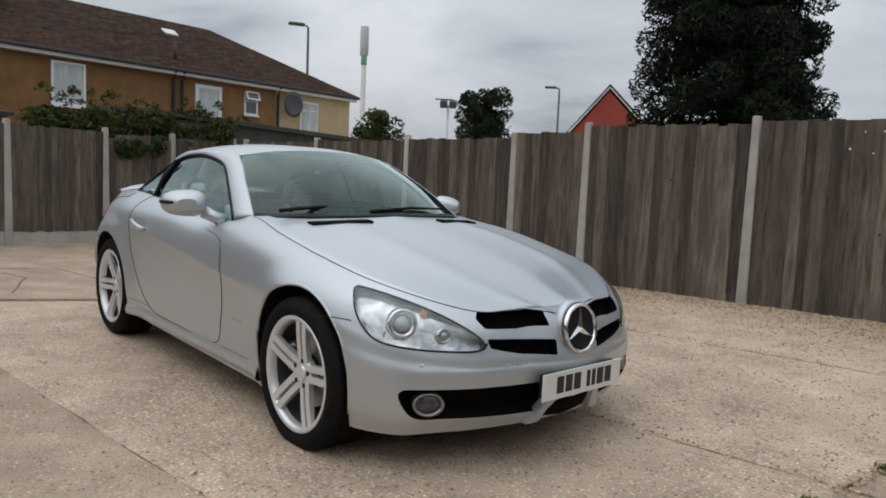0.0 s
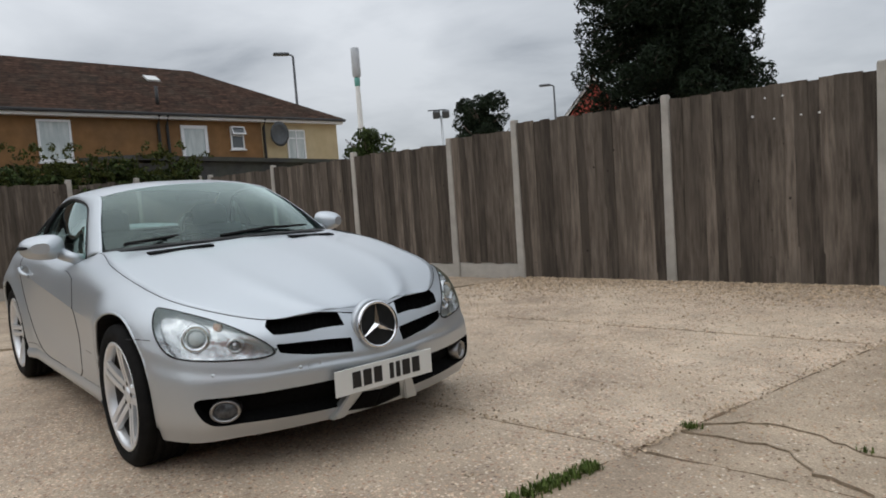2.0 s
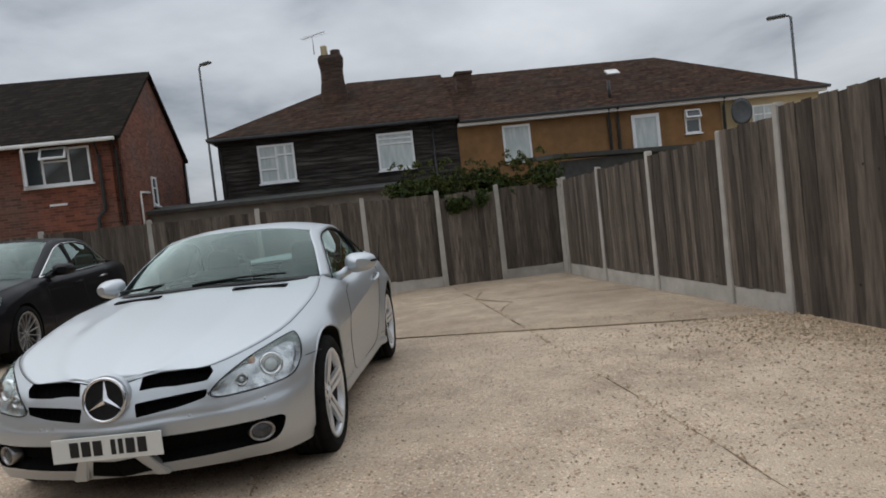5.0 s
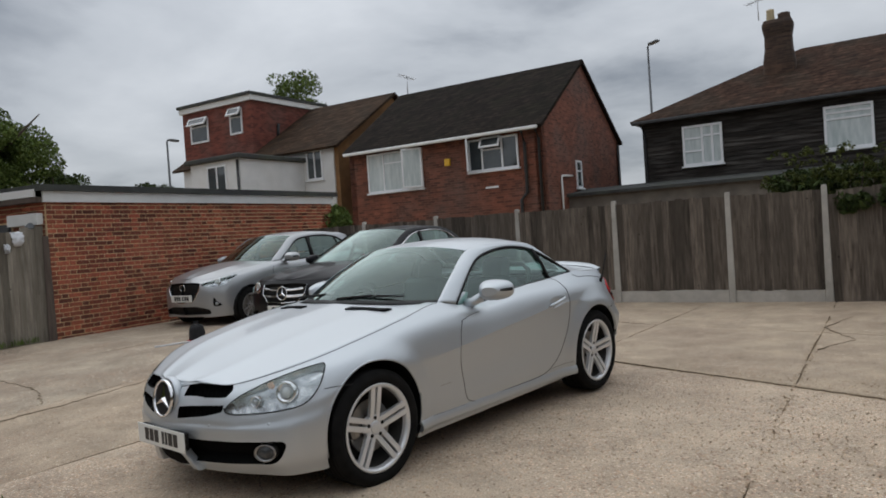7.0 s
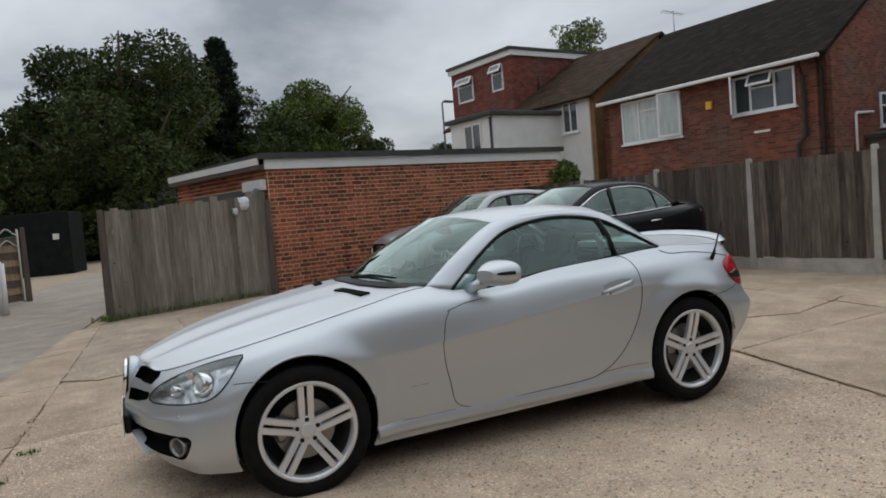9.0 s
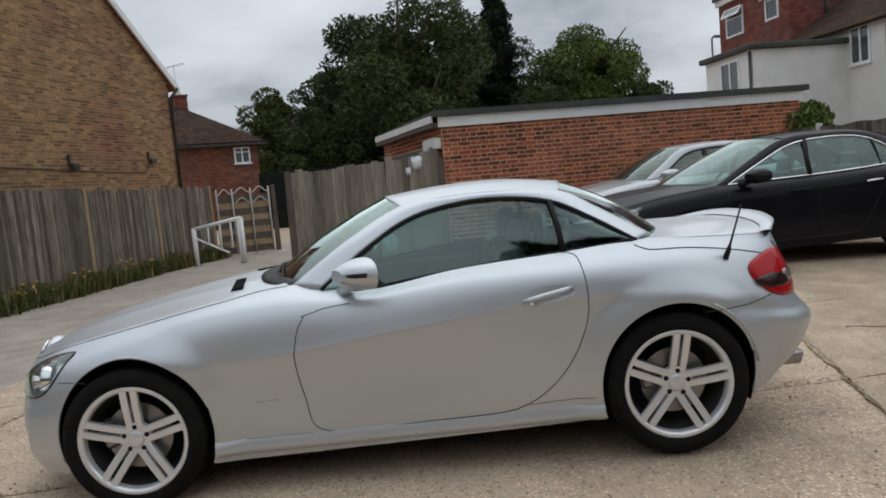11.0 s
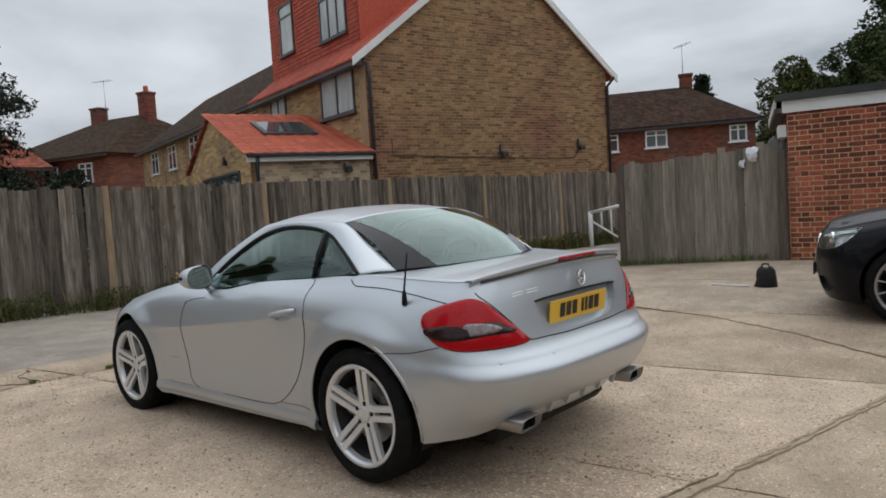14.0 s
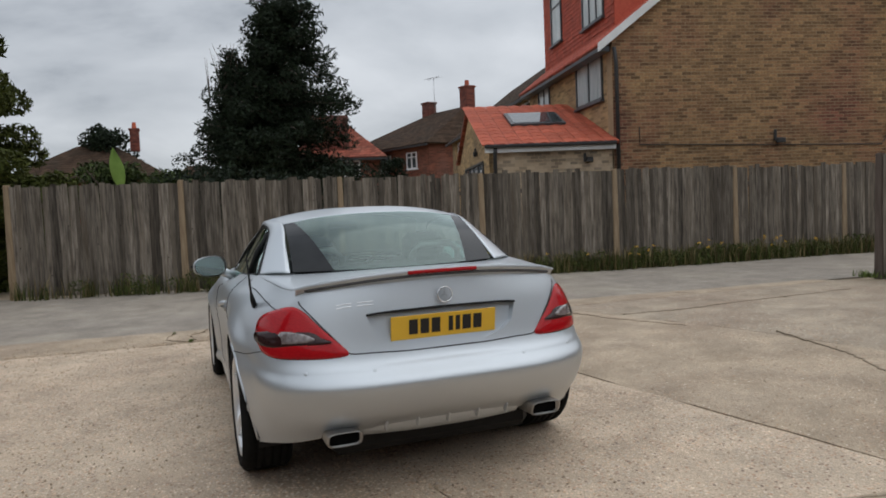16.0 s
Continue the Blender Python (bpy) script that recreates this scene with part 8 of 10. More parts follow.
def star_badge(parent, m, r, back=True, name="badge"):
    """A round chrome badge, a ring with three arms; m looks along its y."""
    b = new(name)
    b.parent = parent
    b.matrix_basis = m
    bm = bmesh.new()
    seg = 40
    R, t = r, r * 0.085
    prof = [(R - t, -0.004), (R - t, 0.010), (R, 0.014), (R + t * 0.7, 0.008), (R + t * 0.7, -0.004)]
    lathe(bm, prof, seg)
    bmesh.ops.recalc_face_normals(bm, faces=bm.faces)
    part("ring", bm, M_CHROME, b, smooth=True)
    for k in range(3):
        a = math.pi / 2 + 2 * math.pi * k / 3
        d, s = Vector((math.cos(a), 0, math.sin(a))), Vector((-math.sin(a), 0, math.cos(a)))
        bm = bmesh.new()
        c = r * 0.17
        pts = [d * (R - t * 0.5), s * c * 0.9 + d * c * 0.5, Vector((0, 0, 0)), -s * c * 0.9 + d * c * 0.5]
        lo = [bm.verts.new(p + Vector((0, 0.0, 0))) for p in pts]
        ridge0, ridge1 = bm.verts.new(Vector((0, 0.016, 0))), bm.verts.new(d * (R - t * 0.6) + Vector((0, 0.008, 0)))
        bm.faces.new((lo[0], lo[1], ridge0, ridge1))
        bm.faces.new((lo[1], lo[2], ridge0))
        bm.faces.new((lo[2], lo[3], ridge0))
        bm.faces.new((lo[3], lo[0], ridge1, ridge0))
        bmesh.ops.recalc_face_normals(bm, faces=bm.faces)
        part("arm", bm, M_CHROME, b)
    if back:
        bm = bmesh.new()
        lathe(bm, [(R, -0.03), (R, -0.001), (0.0005, -0.001)], seg)
        part("back", bm, M_BLACK, b)
    return b


# the roadster's lines, nose to tail: top edge, shoulder, upper side, middle, lower side, sill
TOP = [(2.055, 0, 0.632), (1.995, 0.24, 0.672), (1.915, 0.455, 0.668), (1.625, 0.69, 0.748), (1.25, 0.755, 0.822), (0.90, 0.760, 0.885), (0.52, 0.715, 0.935), (0.15, 0.762, 0.882),
       (-0.30, 0.760, 0.935), (-0.80, 0.757, 0.962), (-1.15, 0.745, 0.982), (-1.50, 0.715, 0.962), (-1.80, 0.655, 0.945), (-1.925, 0.45, 0.958), (-1.965, 0, 0.972)]
SHOULDER = [(2.088, 0, 0.582), (2.03, 0.25, 0.605), (1.95, 0.50, 0.60), (1.665, 0.772, 0.668), (1.25, 0.835, 0.752), (0.90, 0.846, 0.805), (0.55, 0.840, 0.838), (0.15, 0.843, 0.832),
            (-0.30, 0.854, 0.868), (-0.80, 0.862, 0.880), (-1.20, 0.855, 0.880), (-1.52, 0.815, 0.865), (-1.83, 0.70, 0.845), (-1.955, 0.46, 0.86), (-1.985, 0, 0.87)]
UPPER = [(2.118, 0, 0.495), (2.065, 0.27, 0.505), (1.975, 0.51, 0.50), (1.725, 0.785, 0.56), (1.25, 0.884, 0.665), (0.90, 0.878, 0.655), (0.55, 0.878, 0.660), (0.15, 0.882, 0.698),
         (-0.30, 0.889, 0.742), (-0.80, 0.892, 0.785), (-1.23, 0.892, 0.765), (-1.56, 0.872, 0.715), (-1.872, 0.742, 0.665), (-2.002, 0.482, 0.655), (-2.032, 0, 0.655)]
MIDDLE = [(2.128, 0, 0.425), (2.078, 0.28, 0.425), (1.965, 0.56, 0.42), (1.755, 0.797, 0.43), (1.25, 0.886, 0.52), (0.90, 0.866, 0.47), (0.55, 0.858, 0.47), (0.15, 0.859, 0.48),
          (-0.30, 0.866, 0.50), (-0.80, 0.879, 0.52), (-1.23, 0.892, 0.56), (-1.565, 0.878, 0.55), (-1.915, 0.778, 0.52), (-2.095, 0.49, 0.52), (-2.14, 0, 0.525)]
LOWER = [(2.10, 0, 0.30), (2.06, 0.28, 0.295), (1.95, 0.57, 0.285), (1.765, 0.79, 0.28), (1.25, 0.878, 0.33), (0.90, 0.852, 0.30), (0.55, 0.852, 0.30), (0.15, 0.857, 0.30),
         (-0.30, 0.864, 0.31), (-0.80, 0.870, 0.33), (-1.23, 0.888, 0.38), (-1.565, 0.858, 0.38), (-1.880, 0.750, 0.38), (-2.03, 0.475, 0.385), (-2.07, 0, 0.39)]
SILL = [(2.03, 0, 0.195), (1.99, 0.28, 0.19), (1.89, 0.56, 0.185), (1.735, 0.765, 0.18), (1.25, 0.84, 0.18), (0.90, 0.828, 0.165), (0.55, 0.828, 0.165), (0.15, 0.833, 0.17),
        (-0.30, 0.838, 0.175), (-0.80, 0.843, 0.185), (-1.23, 0.848, 0.21), (-1.565, 0.822, 0.225), (-1.80, 0.695, 0.25), (-1.90, 0.455, 0.285), (-1.93, 0, 0.295)]
# a soft crease runs along the door: two lines close together
UNDER = [tuple(a + (b - a) * (0.15 if abs(u[0]) < 0.85 else 0.46) for a, b in zip(u, m)) for u, m in zip(UPPER, MIDDLE)]
DOOR = [(0.405, 0.258), (0.468, 0.42), (0.498, 0.60), (0.478, 0.73), (0.435, 0.81), (0.37, 0.875), (0.20, 0.882), (-0.3, 0.93), (-0.805, 0.962), (-0.868, 0.86), (-0.882, 0.75), (-0.856, 0.62), (-0.785, 0.48), (-0.675, 0.36), (-0.55, 0.288), (-0.42, 0.262), (0.0, 0.258)]
AX, AZ, AR = 1.276, 0.333, 0.373


def loft_top(edge, centre, nx, ny, crown=0.0, ridge=0.0, warp=None, flat=1.9):
    """A bonnet or deck from its edge line to its middle line, mirrored to a full width."""
    e, c = np.array([warp(*p) for p in edge]), np.array([warp(*p) for p in centre])
    f = np.linspace(0, len(edge) - 1, nx)
    E, C = spline(e, f), spline(c, f)
    w = np.linspace(-1, 1, 2 * ny + 1)
    rows = []
    for k in range(nx):
        a = np.abs(w)[:, None]
        p = C[k] + (E[k] - C[k]) * a
        p[:, 2] = C[k][2] + (E[k][2] - C[k][2]) * np.abs(w) ** flat + crown * (1 - w**2)
        fade = math.sin(math.pi * min(1, (k / (nx - 1)) * 0.9 + 0.1))
        p[:, 2] += ridge * fade * (np.exp(-(((np.abs(w) - 0.52) / 0.10) ** 2)) + 0.6 * np.exp(-((w / 0.16) ** 2)))
        p[:, 1] *= np.sign(w) if False else 1
        p[:, 1] = C[k][1] + (E[k][1] - C[k][1]) * w
        rows.append(p)
    return rows


def lin(a, b, n):
    return [tuple(np.asarray(a) + (np.asarray(b) - np.asarray(a)) * k / (n - 1)) for k in range(n)]


def strip(name, c0, c1, n, m, mat, parent, label="", crown=0.0, side=1, thick=0.004, dx=(0, 0, 1)):
    """A skin lofted between two smooth lines, with a little crown."""
    f0, f1 = np.linspace(0, len(c0) - 1, n), np.linspace(0, len(c1) - 1, n)
    A, B = spline(c0, f0), spline(c1, f1)
    rows = []
    for k in range(m):
        t = k / (m - 1)
        rows.append(A + (B - A) * t + np.asarray(dx) * crown * math.sin(math.pi * t))
    a = np.array(rows)
    mid = np.cross(a[m // 2, n // 2 + 1] - a[m // 2, n // 2 - 1], a[min(m - 1, m // 2 + 1), n // 2] - a[m // 2 - 1, n // 2])
    if mid @ ((a[m // 2, n // 2] - [-0.3, 0, 0.6]) * [0.5, 1, 1]) < 0:
        rows = [r[::-1] for r in rows]
    return rows_mesh(name, rows, mat, parent, label, thick=thick, mirror=side < 0)


def seat(parent, x, y, mat, s=1.0):
    bm = bmesh.new()
    add_box(bm, (0.50 * s, 0.50 * s, 0.16), pose(x, y, 0.40, 0, -8, 0), 0.05)
    add_box(bm, (0.14, 0.50 * s, 0.62), pose(x - 0.30, y, 0.70, 0, -16, 0), 0.05)
    add_box(bm, (0.10, 0.26, 0.19), pose(x - 0.43, y, 1.06, 0, -12, 0), 0.04)
    return part("seat", bm, mat, parent, smooth=False)


def steering_wheel(parent, x, y, z):
    bm = bmesh.new()
    m = pose(x, y, z, 0, 0, 90) @ pose(0, 0, 0, -24, 0, 0)
    pts = [m @ Vector((0.18 * math.cos(a), 0, 0.18 * math.sin(a))) for a in np.linspace(0, 2 * math.pi, 29)]
    add_tube(bm, pts, 0.016, 8)
    add_box(bm, (0.15, 0.05, 0.13), m, 0.03)
    for a in (0, math.pi, -math.pi / 2):
        add_tube(bm, [m @ Vector((0.05 * math.cos(a), 0, 0.05 * math.sin(a))), m @ Vector((0.175 * math.cos(a), 0, 0.175 * math.sin(a)))], 0.014, 6)
    return part("steering_wheel", bm, M_CABIN, parent, smooth=True)


def door_mirror(parent, m, mat, side, size=1.0):
    """A door mirror: rounded housing, foot, silvered glass and a dark repeater strip; m at its middle, x forward, y outward."""
    hs = new("door_mirror")
    hs.parent = parent
    hs.matrix_basis = m
    rows = []
    for j in range(13):
        t = j / 12
        x = 0.085 - 0.17 * t
        r = math.sin(math.pi * (0.10 + 0.46 * t)) ** 0.75
        ring = []
        for k in range(24):
            a = 2 * math.pi * k / 24
            cy, cz = abs(math.cos(a)) ** 0.75 * (1 if math.cos(a) > 0 else -1), abs(math.sin(a)) ** 0.75 * (1 if math.sin(a) > 0 else -1)
            ring.append((x - 0.02 * cy, 0.125 * r * cy, 0.078 * r * cz * (1 - 0.12 * cy)))
        ring.append(ring[0])
        rows.append(ring)
    rows_mesh("housing", rows, mat, hs)
    bm = bmesh.new()
    vs = [bm.verts.new((p[0] + 0.014 + 0.14 * p[2], p[1] * 0.93, p[2] * 0.93)) for p in rows[-1][:-1]]
    bm.faces.new(vs)
    part("mirror_glass", bm, M_MIRROR, hs)
    bm = bmesh.new()
    vs = [bm.verts.new(p) for p in rows[0][:-1]]
    bm.faces.new(vs[::-1])
    part("nose", bm, mat, hs)
    bm = bmesh.new()
    pts = [(0.085 - 0.17 * t - 0.02 * c, 0.127 * c * math.sin(math.pi * (0.10 + 0.46 * t)) ** 0.75 + 0.002, 0.006) for t, c in ((0.12, -0.2), (0.12, 0.35), (0.22, 0.75), (0.4, 0.95), (0.7, 1.0))]
    add_tube(bm, [(p[0] + 0.004, p[1], p[2]) for p in pts], 0.011, 8)
    part("repeater", bm, M_BLACK, hs)
    tube("foot", [(0.0, -0.10, -0.045), (0.02, -0.16, -0.075), (0.03, -0.215, -0.10)], [0.038, 0.034, 0.045], mat, hs)
    return hs


def roadster():
    car = empty("sports_car", "silver two-seat roadster with its metal roof closed", "car")
    car.matrix_basis = pose(0, 0, 0.004, 0, 0.69, 0)
    keep = lambda x, y, z: (x, y, z)
    belt = Belt([TOP, SHOULDER, UPPER, UNDER, MIDDLE, LOWER, SILL], keep, [(AX, AZ, AR, 0.018), (-AX, AZ, AR, 0.026)])
    dish = belt.outline([(-0.575, 0.885, 0.785), (-0.62, 0.885, 0.820), (-0.70, 0.885, 0.835), (-0.79, 0.885, 0.828), (-0.82, 0.885, 0.80), (-0.78, 0.885, 0.770), (-0.68, 0.885, 0.750), (-0.60, 0.885, 0.757)])
    lamp = belt.outline([(1.555, 0.765, 0.742), (1.69, 0.69, 0.710), (1.82, 0.595, 0.664), (1.92, 0.51, 0.605), (1.990, 0.435, 0.530), (1.92, 0.575, 0.518), (1.82, 0.70, 0.523), (1.73, 0.78, 0.546), (1.65, 0.80, 0.60), (1.585, 0.795, 0.685)])
    slot_u = belt.outline([(1.985, 0.135, 0.668), (1.955, 0.28, 0.670), (1.915, 0.43, 0.665), (1.935, 0.455, 0.632), (1.975, 0.44, 0.602), (2.015, 0.30, 0.597), (2.045, 0.14, 0.594)], round_=False)
    slot_l = belt.outline([(2.078, 0.125, 0.545), (2.035, 0.27, 0.553), (1.975, 0.43, 0.560), (1.985, 0.42, 0.525), (2.04, 0.29, 0.497), (2.10, 0.13, 0.488)], round_=False)
    intake = belt.outline([(2.09, 0.13, 0.375), (2.03, 0.36, 0.385), (1.93, 0.58, 0.378), (1.83, 0.715, 0.372), (1.825, 0.715, 0.32), (1.86, 0.67, 0.268), (1.96, 0.55, 0.248), (2.045, 0.30, 0.24), (2.085, 0.17, 0.25)])
    notch = belt.outline([(2.10, 0.0, 0.29), (2.095, 0.10, 0.30), (2.05, 0.145, 0.205), (2.035, 0.0, 0.195)], round_=False)
    recess = belt.outline([(-1.995, 0.0, 0.835), (-1.985, 0.20, 0.833), (-1.965, 0.365, 0.822), (-1.978, 0.335, 0.74), (-1.99, 0.285, 0.695), (-2.015, 0.20, 0.672), (-2.02, 0.0, 0.668)], round_=False)
    tail = belt.outline([(-1.665, 0.805, 0.812), (-1.75, 0.758, 0.858), (-1.845, 0.665, 0.872), (-1.905, 0.58, 0.80), (-1.975, 0.455, 0.655), (-1.90, 0.66, 0.640), (-1.80, 0.785, 0.665), (-1.70, 0.825, 0.74)])
    door = np.array(DOOR)

    def regions(cu, cv, cp):
        x, y, z = cp[..., 0], cp[..., 1], cp[..., 2]
        nm = np.full(x.shape, "front_wing", dtype=object)
        nm[x < -0.3] = "rear_wing"
        nm[(x > 1.25) & (z < 0.585 + 0.05 * (1.6 - x))] = "front_bumper"
        nm[(x > 1.9) & (y < 0.52)] = "front_bumper"
        nm[(x < -1.25) & (z < 0.655)] = "rear_bumper"
        nm[(x < -1.84) & (z >= 0.655) & (y < 0.44 + 0.7 * (z - 0.655))] = "boot_lid"
        nm[(np.abs(x) < 1.1) & (z < 0.262)] = "sill"
        nm[inside(door, x, z) & (np.abs(x) < 1.2)] = "door"
        return nm

    holes = [lamp, slot_u, slot_l, intake, recess, dish]
    panels = body_shell(car, belt, M_SILVER, [(AX, AZ, AR), (-AX, AZ, AR)], holes, regions)
    for ax in (AX, -AX):
        arch_liner(car, ax, AZ, AR - 0.001, 0.52, lambda px, pz: float(belt.at(*belt.near((px, 0.89, pz)))[1]) - 0.006, M_BLACK)
    # returned lip of each wheel arch
    for ax in (AX, -AX):
        for sd in (1, -1):
            pts = []
            for a in np.linspace(math.radians(-14), math.radians(194), 40):
                px, pz = ax + (AR - 0.002) * math.cos(a), AZ + (AR - 0.002) * math.sin(a)
                q = belt.near((px, 0.89, pz))
                p = belt.at(q[0], q[1])
                pts.append((px, sd * (p[1] - 0.006), pz))
            tube("arch_lip", pts, 0.0065, M_SILVER, car, seg=6)
            if ax < 0:
                trim = []
                for a in np.linspace(math.radians(116), math.radians(172), 16):
                    px, pz = ax + (AR + 0.010) * math.cos(a), AZ + (AR + 0.010) * math.sin(a)
                    p = belt.at(*belt.near((px, 0.89, pz)))
                    trim.append((px, sd * (p[1] + 0.001), pz))
                tube("bumper_edge_trim", trim, 0.006, M_SILVER, car, seg=6)
    # bonnet, scuttle and boot top
    bon = loft_top(TOP[:7], [(2.055, 0, 0.632), (2.04, 0, 0.655), (2.00, 0, 0.690), (1.70, 0, 0.790), (1.32, 0, 0.872), (0.98, 0, 0.922), (0.75, 0, 0.953)], 64, 22, crown=0.004, ridge=0.011, warp=keep)
    bonnet = rows_mesh("bonnet", bon, M_SILVER, car, thick=0.004)
    dk = loft_top(TOP[10:], [(-1.18, 0, 0.968), (-1.50, 0, 0.988), (-1.75, 0, 0.992), (-1.90, 0, 0.985), (-1.965, 0, 0.972)], 36, 18, crown=0.0, ridge=0.0, warp=keep, flat=2.4)
    deck = rows_mesh("rear_deck", [r[::-1] for r in dk], M_SILVER, car, thick=0.004)
    # scuttle panel below the screen, with the wipers
    sc = strip("scuttle", [(0.56, 0.70, 0.928), (0.72, 0.42, 0.948), (0.78, 0, 0.955), (0.72, -0.42, 0.948), (0.56, -0.70, 0.928)], [(0.44, 0.69, 0.945), (0.62, 0.42, 0.958), (0.68, 0, 0.965), (0.62, -0.42, 0.958), (0.44, -0.69, 0.945)], 30, 4, M_BLACK, car)
    # bonnet seams
    for sd in (1, -1):
        seam("shut_line", belt, [(u, 0.03) for u in np.linspace(0.9, 6.0, 60)], car, sd, 0.0018)
        dl = np.concatenate([door[-1:], door, door[:1]])
        dpts = spline(np.array(DOOR[7:] + DOOR[:6]), np.linspace(1, len(DOOR) - 3, 110))
        uv = np.array([belt.near((x, 0.88 - 0.8 * max(0.0, z - 0.80), z)) for x, z in dpts])
        seam("door_gap", belt, uv, car, sd, 0.0024)
        uv = np.array([belt.near((x, y, z)) for x, y, z in lin((0.455, 0.85, 0.80), (0.33, 0.85, 0.835), 10) + lin((0.33, 0.85, 0.835), (0.22, 0.85, 0.852), 10)])
        seam("shut_line", belt, uv, car, sd, 0.0022)
        uv = np.array([belt.near(p) for p in lin((1.605, 0.80, 0.60), (1.46, 0.86, 0.605), 18)])
        seam("shut_line", belt, uv, car, sd, 0.002)
        uv = np.array([belt.near(p) for p in lin((-1.395, 0.90, 0.645), (-1.62, 0.87, 0.65), 14) + lin((-1.62, 0.87, 0.65), (-1.76, 0.80, 0.675), 12)])
        seam("shut_line", belt, uv, car, sd, 0.0022)
        uv = np.array([belt.near(p) for p in lin((-1.855, 0.645, 0.90), (-1.86, 0.64, 0.875), 6) + lin((-1.905, 0.57, 0.80), (-1.98, 0.45, 0.655), 24) + lin((-1.98, 0.45, 0.655), (-2.015, 0.2, 0.652), 16) + lin((-2.015, 0.2, 0.652), (-2.025, 0.0, 0.652), 12)])
        seam("boot_gap", belt, uv, car, sd, 0.003)
        uv = np.array([belt.near(p) for p in lin((-1.14, 0.77, 0.965), (-1.20, 0.79, 0.925), 8) + lin((-1.20, 0.79, 0.925), (-1.40, 0.775, 0.918), 12) + lin((-1.40, 0.775, 0.918), (-1.76, 0.74, 0.862), 18)])
        seam("boot_gap", belt, uv, car, sd, 0.003)
        uv = np.array([belt.near(p) for p in lin((0.88, 0.85, 0.262), (0.45, 0.85, 0.262), 24)])
        seam("shut_line", belt, uv, car, sd, 0.0014)
        uv = np.array([belt.near(p) for p in lin((-0.56, 0.87, 0.29), (-0.88, 0.88, 0.30), 16)])
        seam("shut_line", belt, uv, car, sd, 0.0014)
    # sculpted sill skirt between the wheels
    for sd in (1, -1):
        prof = []
        for x in np.linspace(0.915, -0.915, 50):
            yb = float(belt.at(*belt.near((x, 0.87, 0.255)))[1])
            e = 1.0 + 0.5 * max(0.0, (abs(x) - 0.7) / 0.2) ** 2
            prof.append([(x, sd * (yb + oy * e), z) for oy, z in ((-0.002, 0.275), (0.002, 0.262), (0.008, 0.244), (0.011, 0.220), (0.006, 0.196), (-0.05, 0.180))])
        rows_mesh("sill_skirt", prof if sd > 0 else prof[::-1], M_SILVER, car)
    # headlamps
    for sd in (1, -1):
        hl = new("headlamp")
        hl.parent = car
        patch("housing", belt, lamp, -0.034, M_REFL, hl, sd, rings=8, bulge=-0.01)
        n0 = belt.normal(lamp[:, 0], lamp[:, 1])
        p0 = belt.at(lamp[:, 0], lamp[:, 1])
        rows = [np.concatenate([p0, p0[:1]]) * [1, sd, 1], np.concatenate([p0 - n0 * 0.034, (p0 - n0 * 0.034)[:1]]) * [1, sd, 1]]
        rows_mesh("surround", rows, M_REFL, hl)
        for name, c, r, dp in (("main_lamp", (1.775, 0.700, 0.620), 0.054, 0.006), ("inner_lamp", (1.885, 0.575, 0.575), 0.028, 0.012)):
            q = belt.near(c)
            nn, pp = belt.normal(q[0], q[1]), belt.at(q[0], q[1])
            fwd = Vector((nn[0] * 0.75 + 0.35, nn[1] * 0.6 * sd, nn[2] * 0.4)).normalized()
            mm = (Vector(pp * [1, sd, 1]) - Vector(nn * [1, sd, 1]) * 0.032).to_tuple()
            mt = Matrix.Translation(mm) @ fwd.to_track_quat("Y", "Z").to_matrix().to_4x4()
            bm = bmesh.new()
            lathe(bm, [(r * 0.55, -0.03), (r * 0.62, 0.0), (r * 0.8, 0.012), (r, 0.016), (r * 1.12, 0.010), (r * 1.15, -0.03)], 30, mt)
            bmesh.ops.recalc_face_normals(bm, faces=bm.faces)
            part(name, bm, M_CHROME, hl, smooth=True)
            bm = bmesh.new()
            lathe(bm, [(r * 0.60, 0.0), (r * 0.5, 0.012), (r * 0.25, 0.02), (0.0004, 0.022)], 24, mt)
            part("lamp_lens", bm, M_LENS if name == "main_lamp" else M_REFL, hl, smooth=True)
        bm = bmesh.new()
        add_box(bm, (0.035, 0.015, 0.035), Matrix.Translation((1.80, sd * 0.605, 0.648)) @ pose(0, 0, 0, 0, 20, -45 * sd), 0.008)
        part("indicator", bm, M_AMBER, hl)
        cover = patch("lamp_cover", belt, lamp, 0.003, M_CLEAR, hl, sd, rings=9, bulge=0.006)
        uvc = np.concatenate([lamp, lamp[:1]])
        seam("lamp_seal", belt, uvc, hl, sd, 0.0042, M_BLACK)
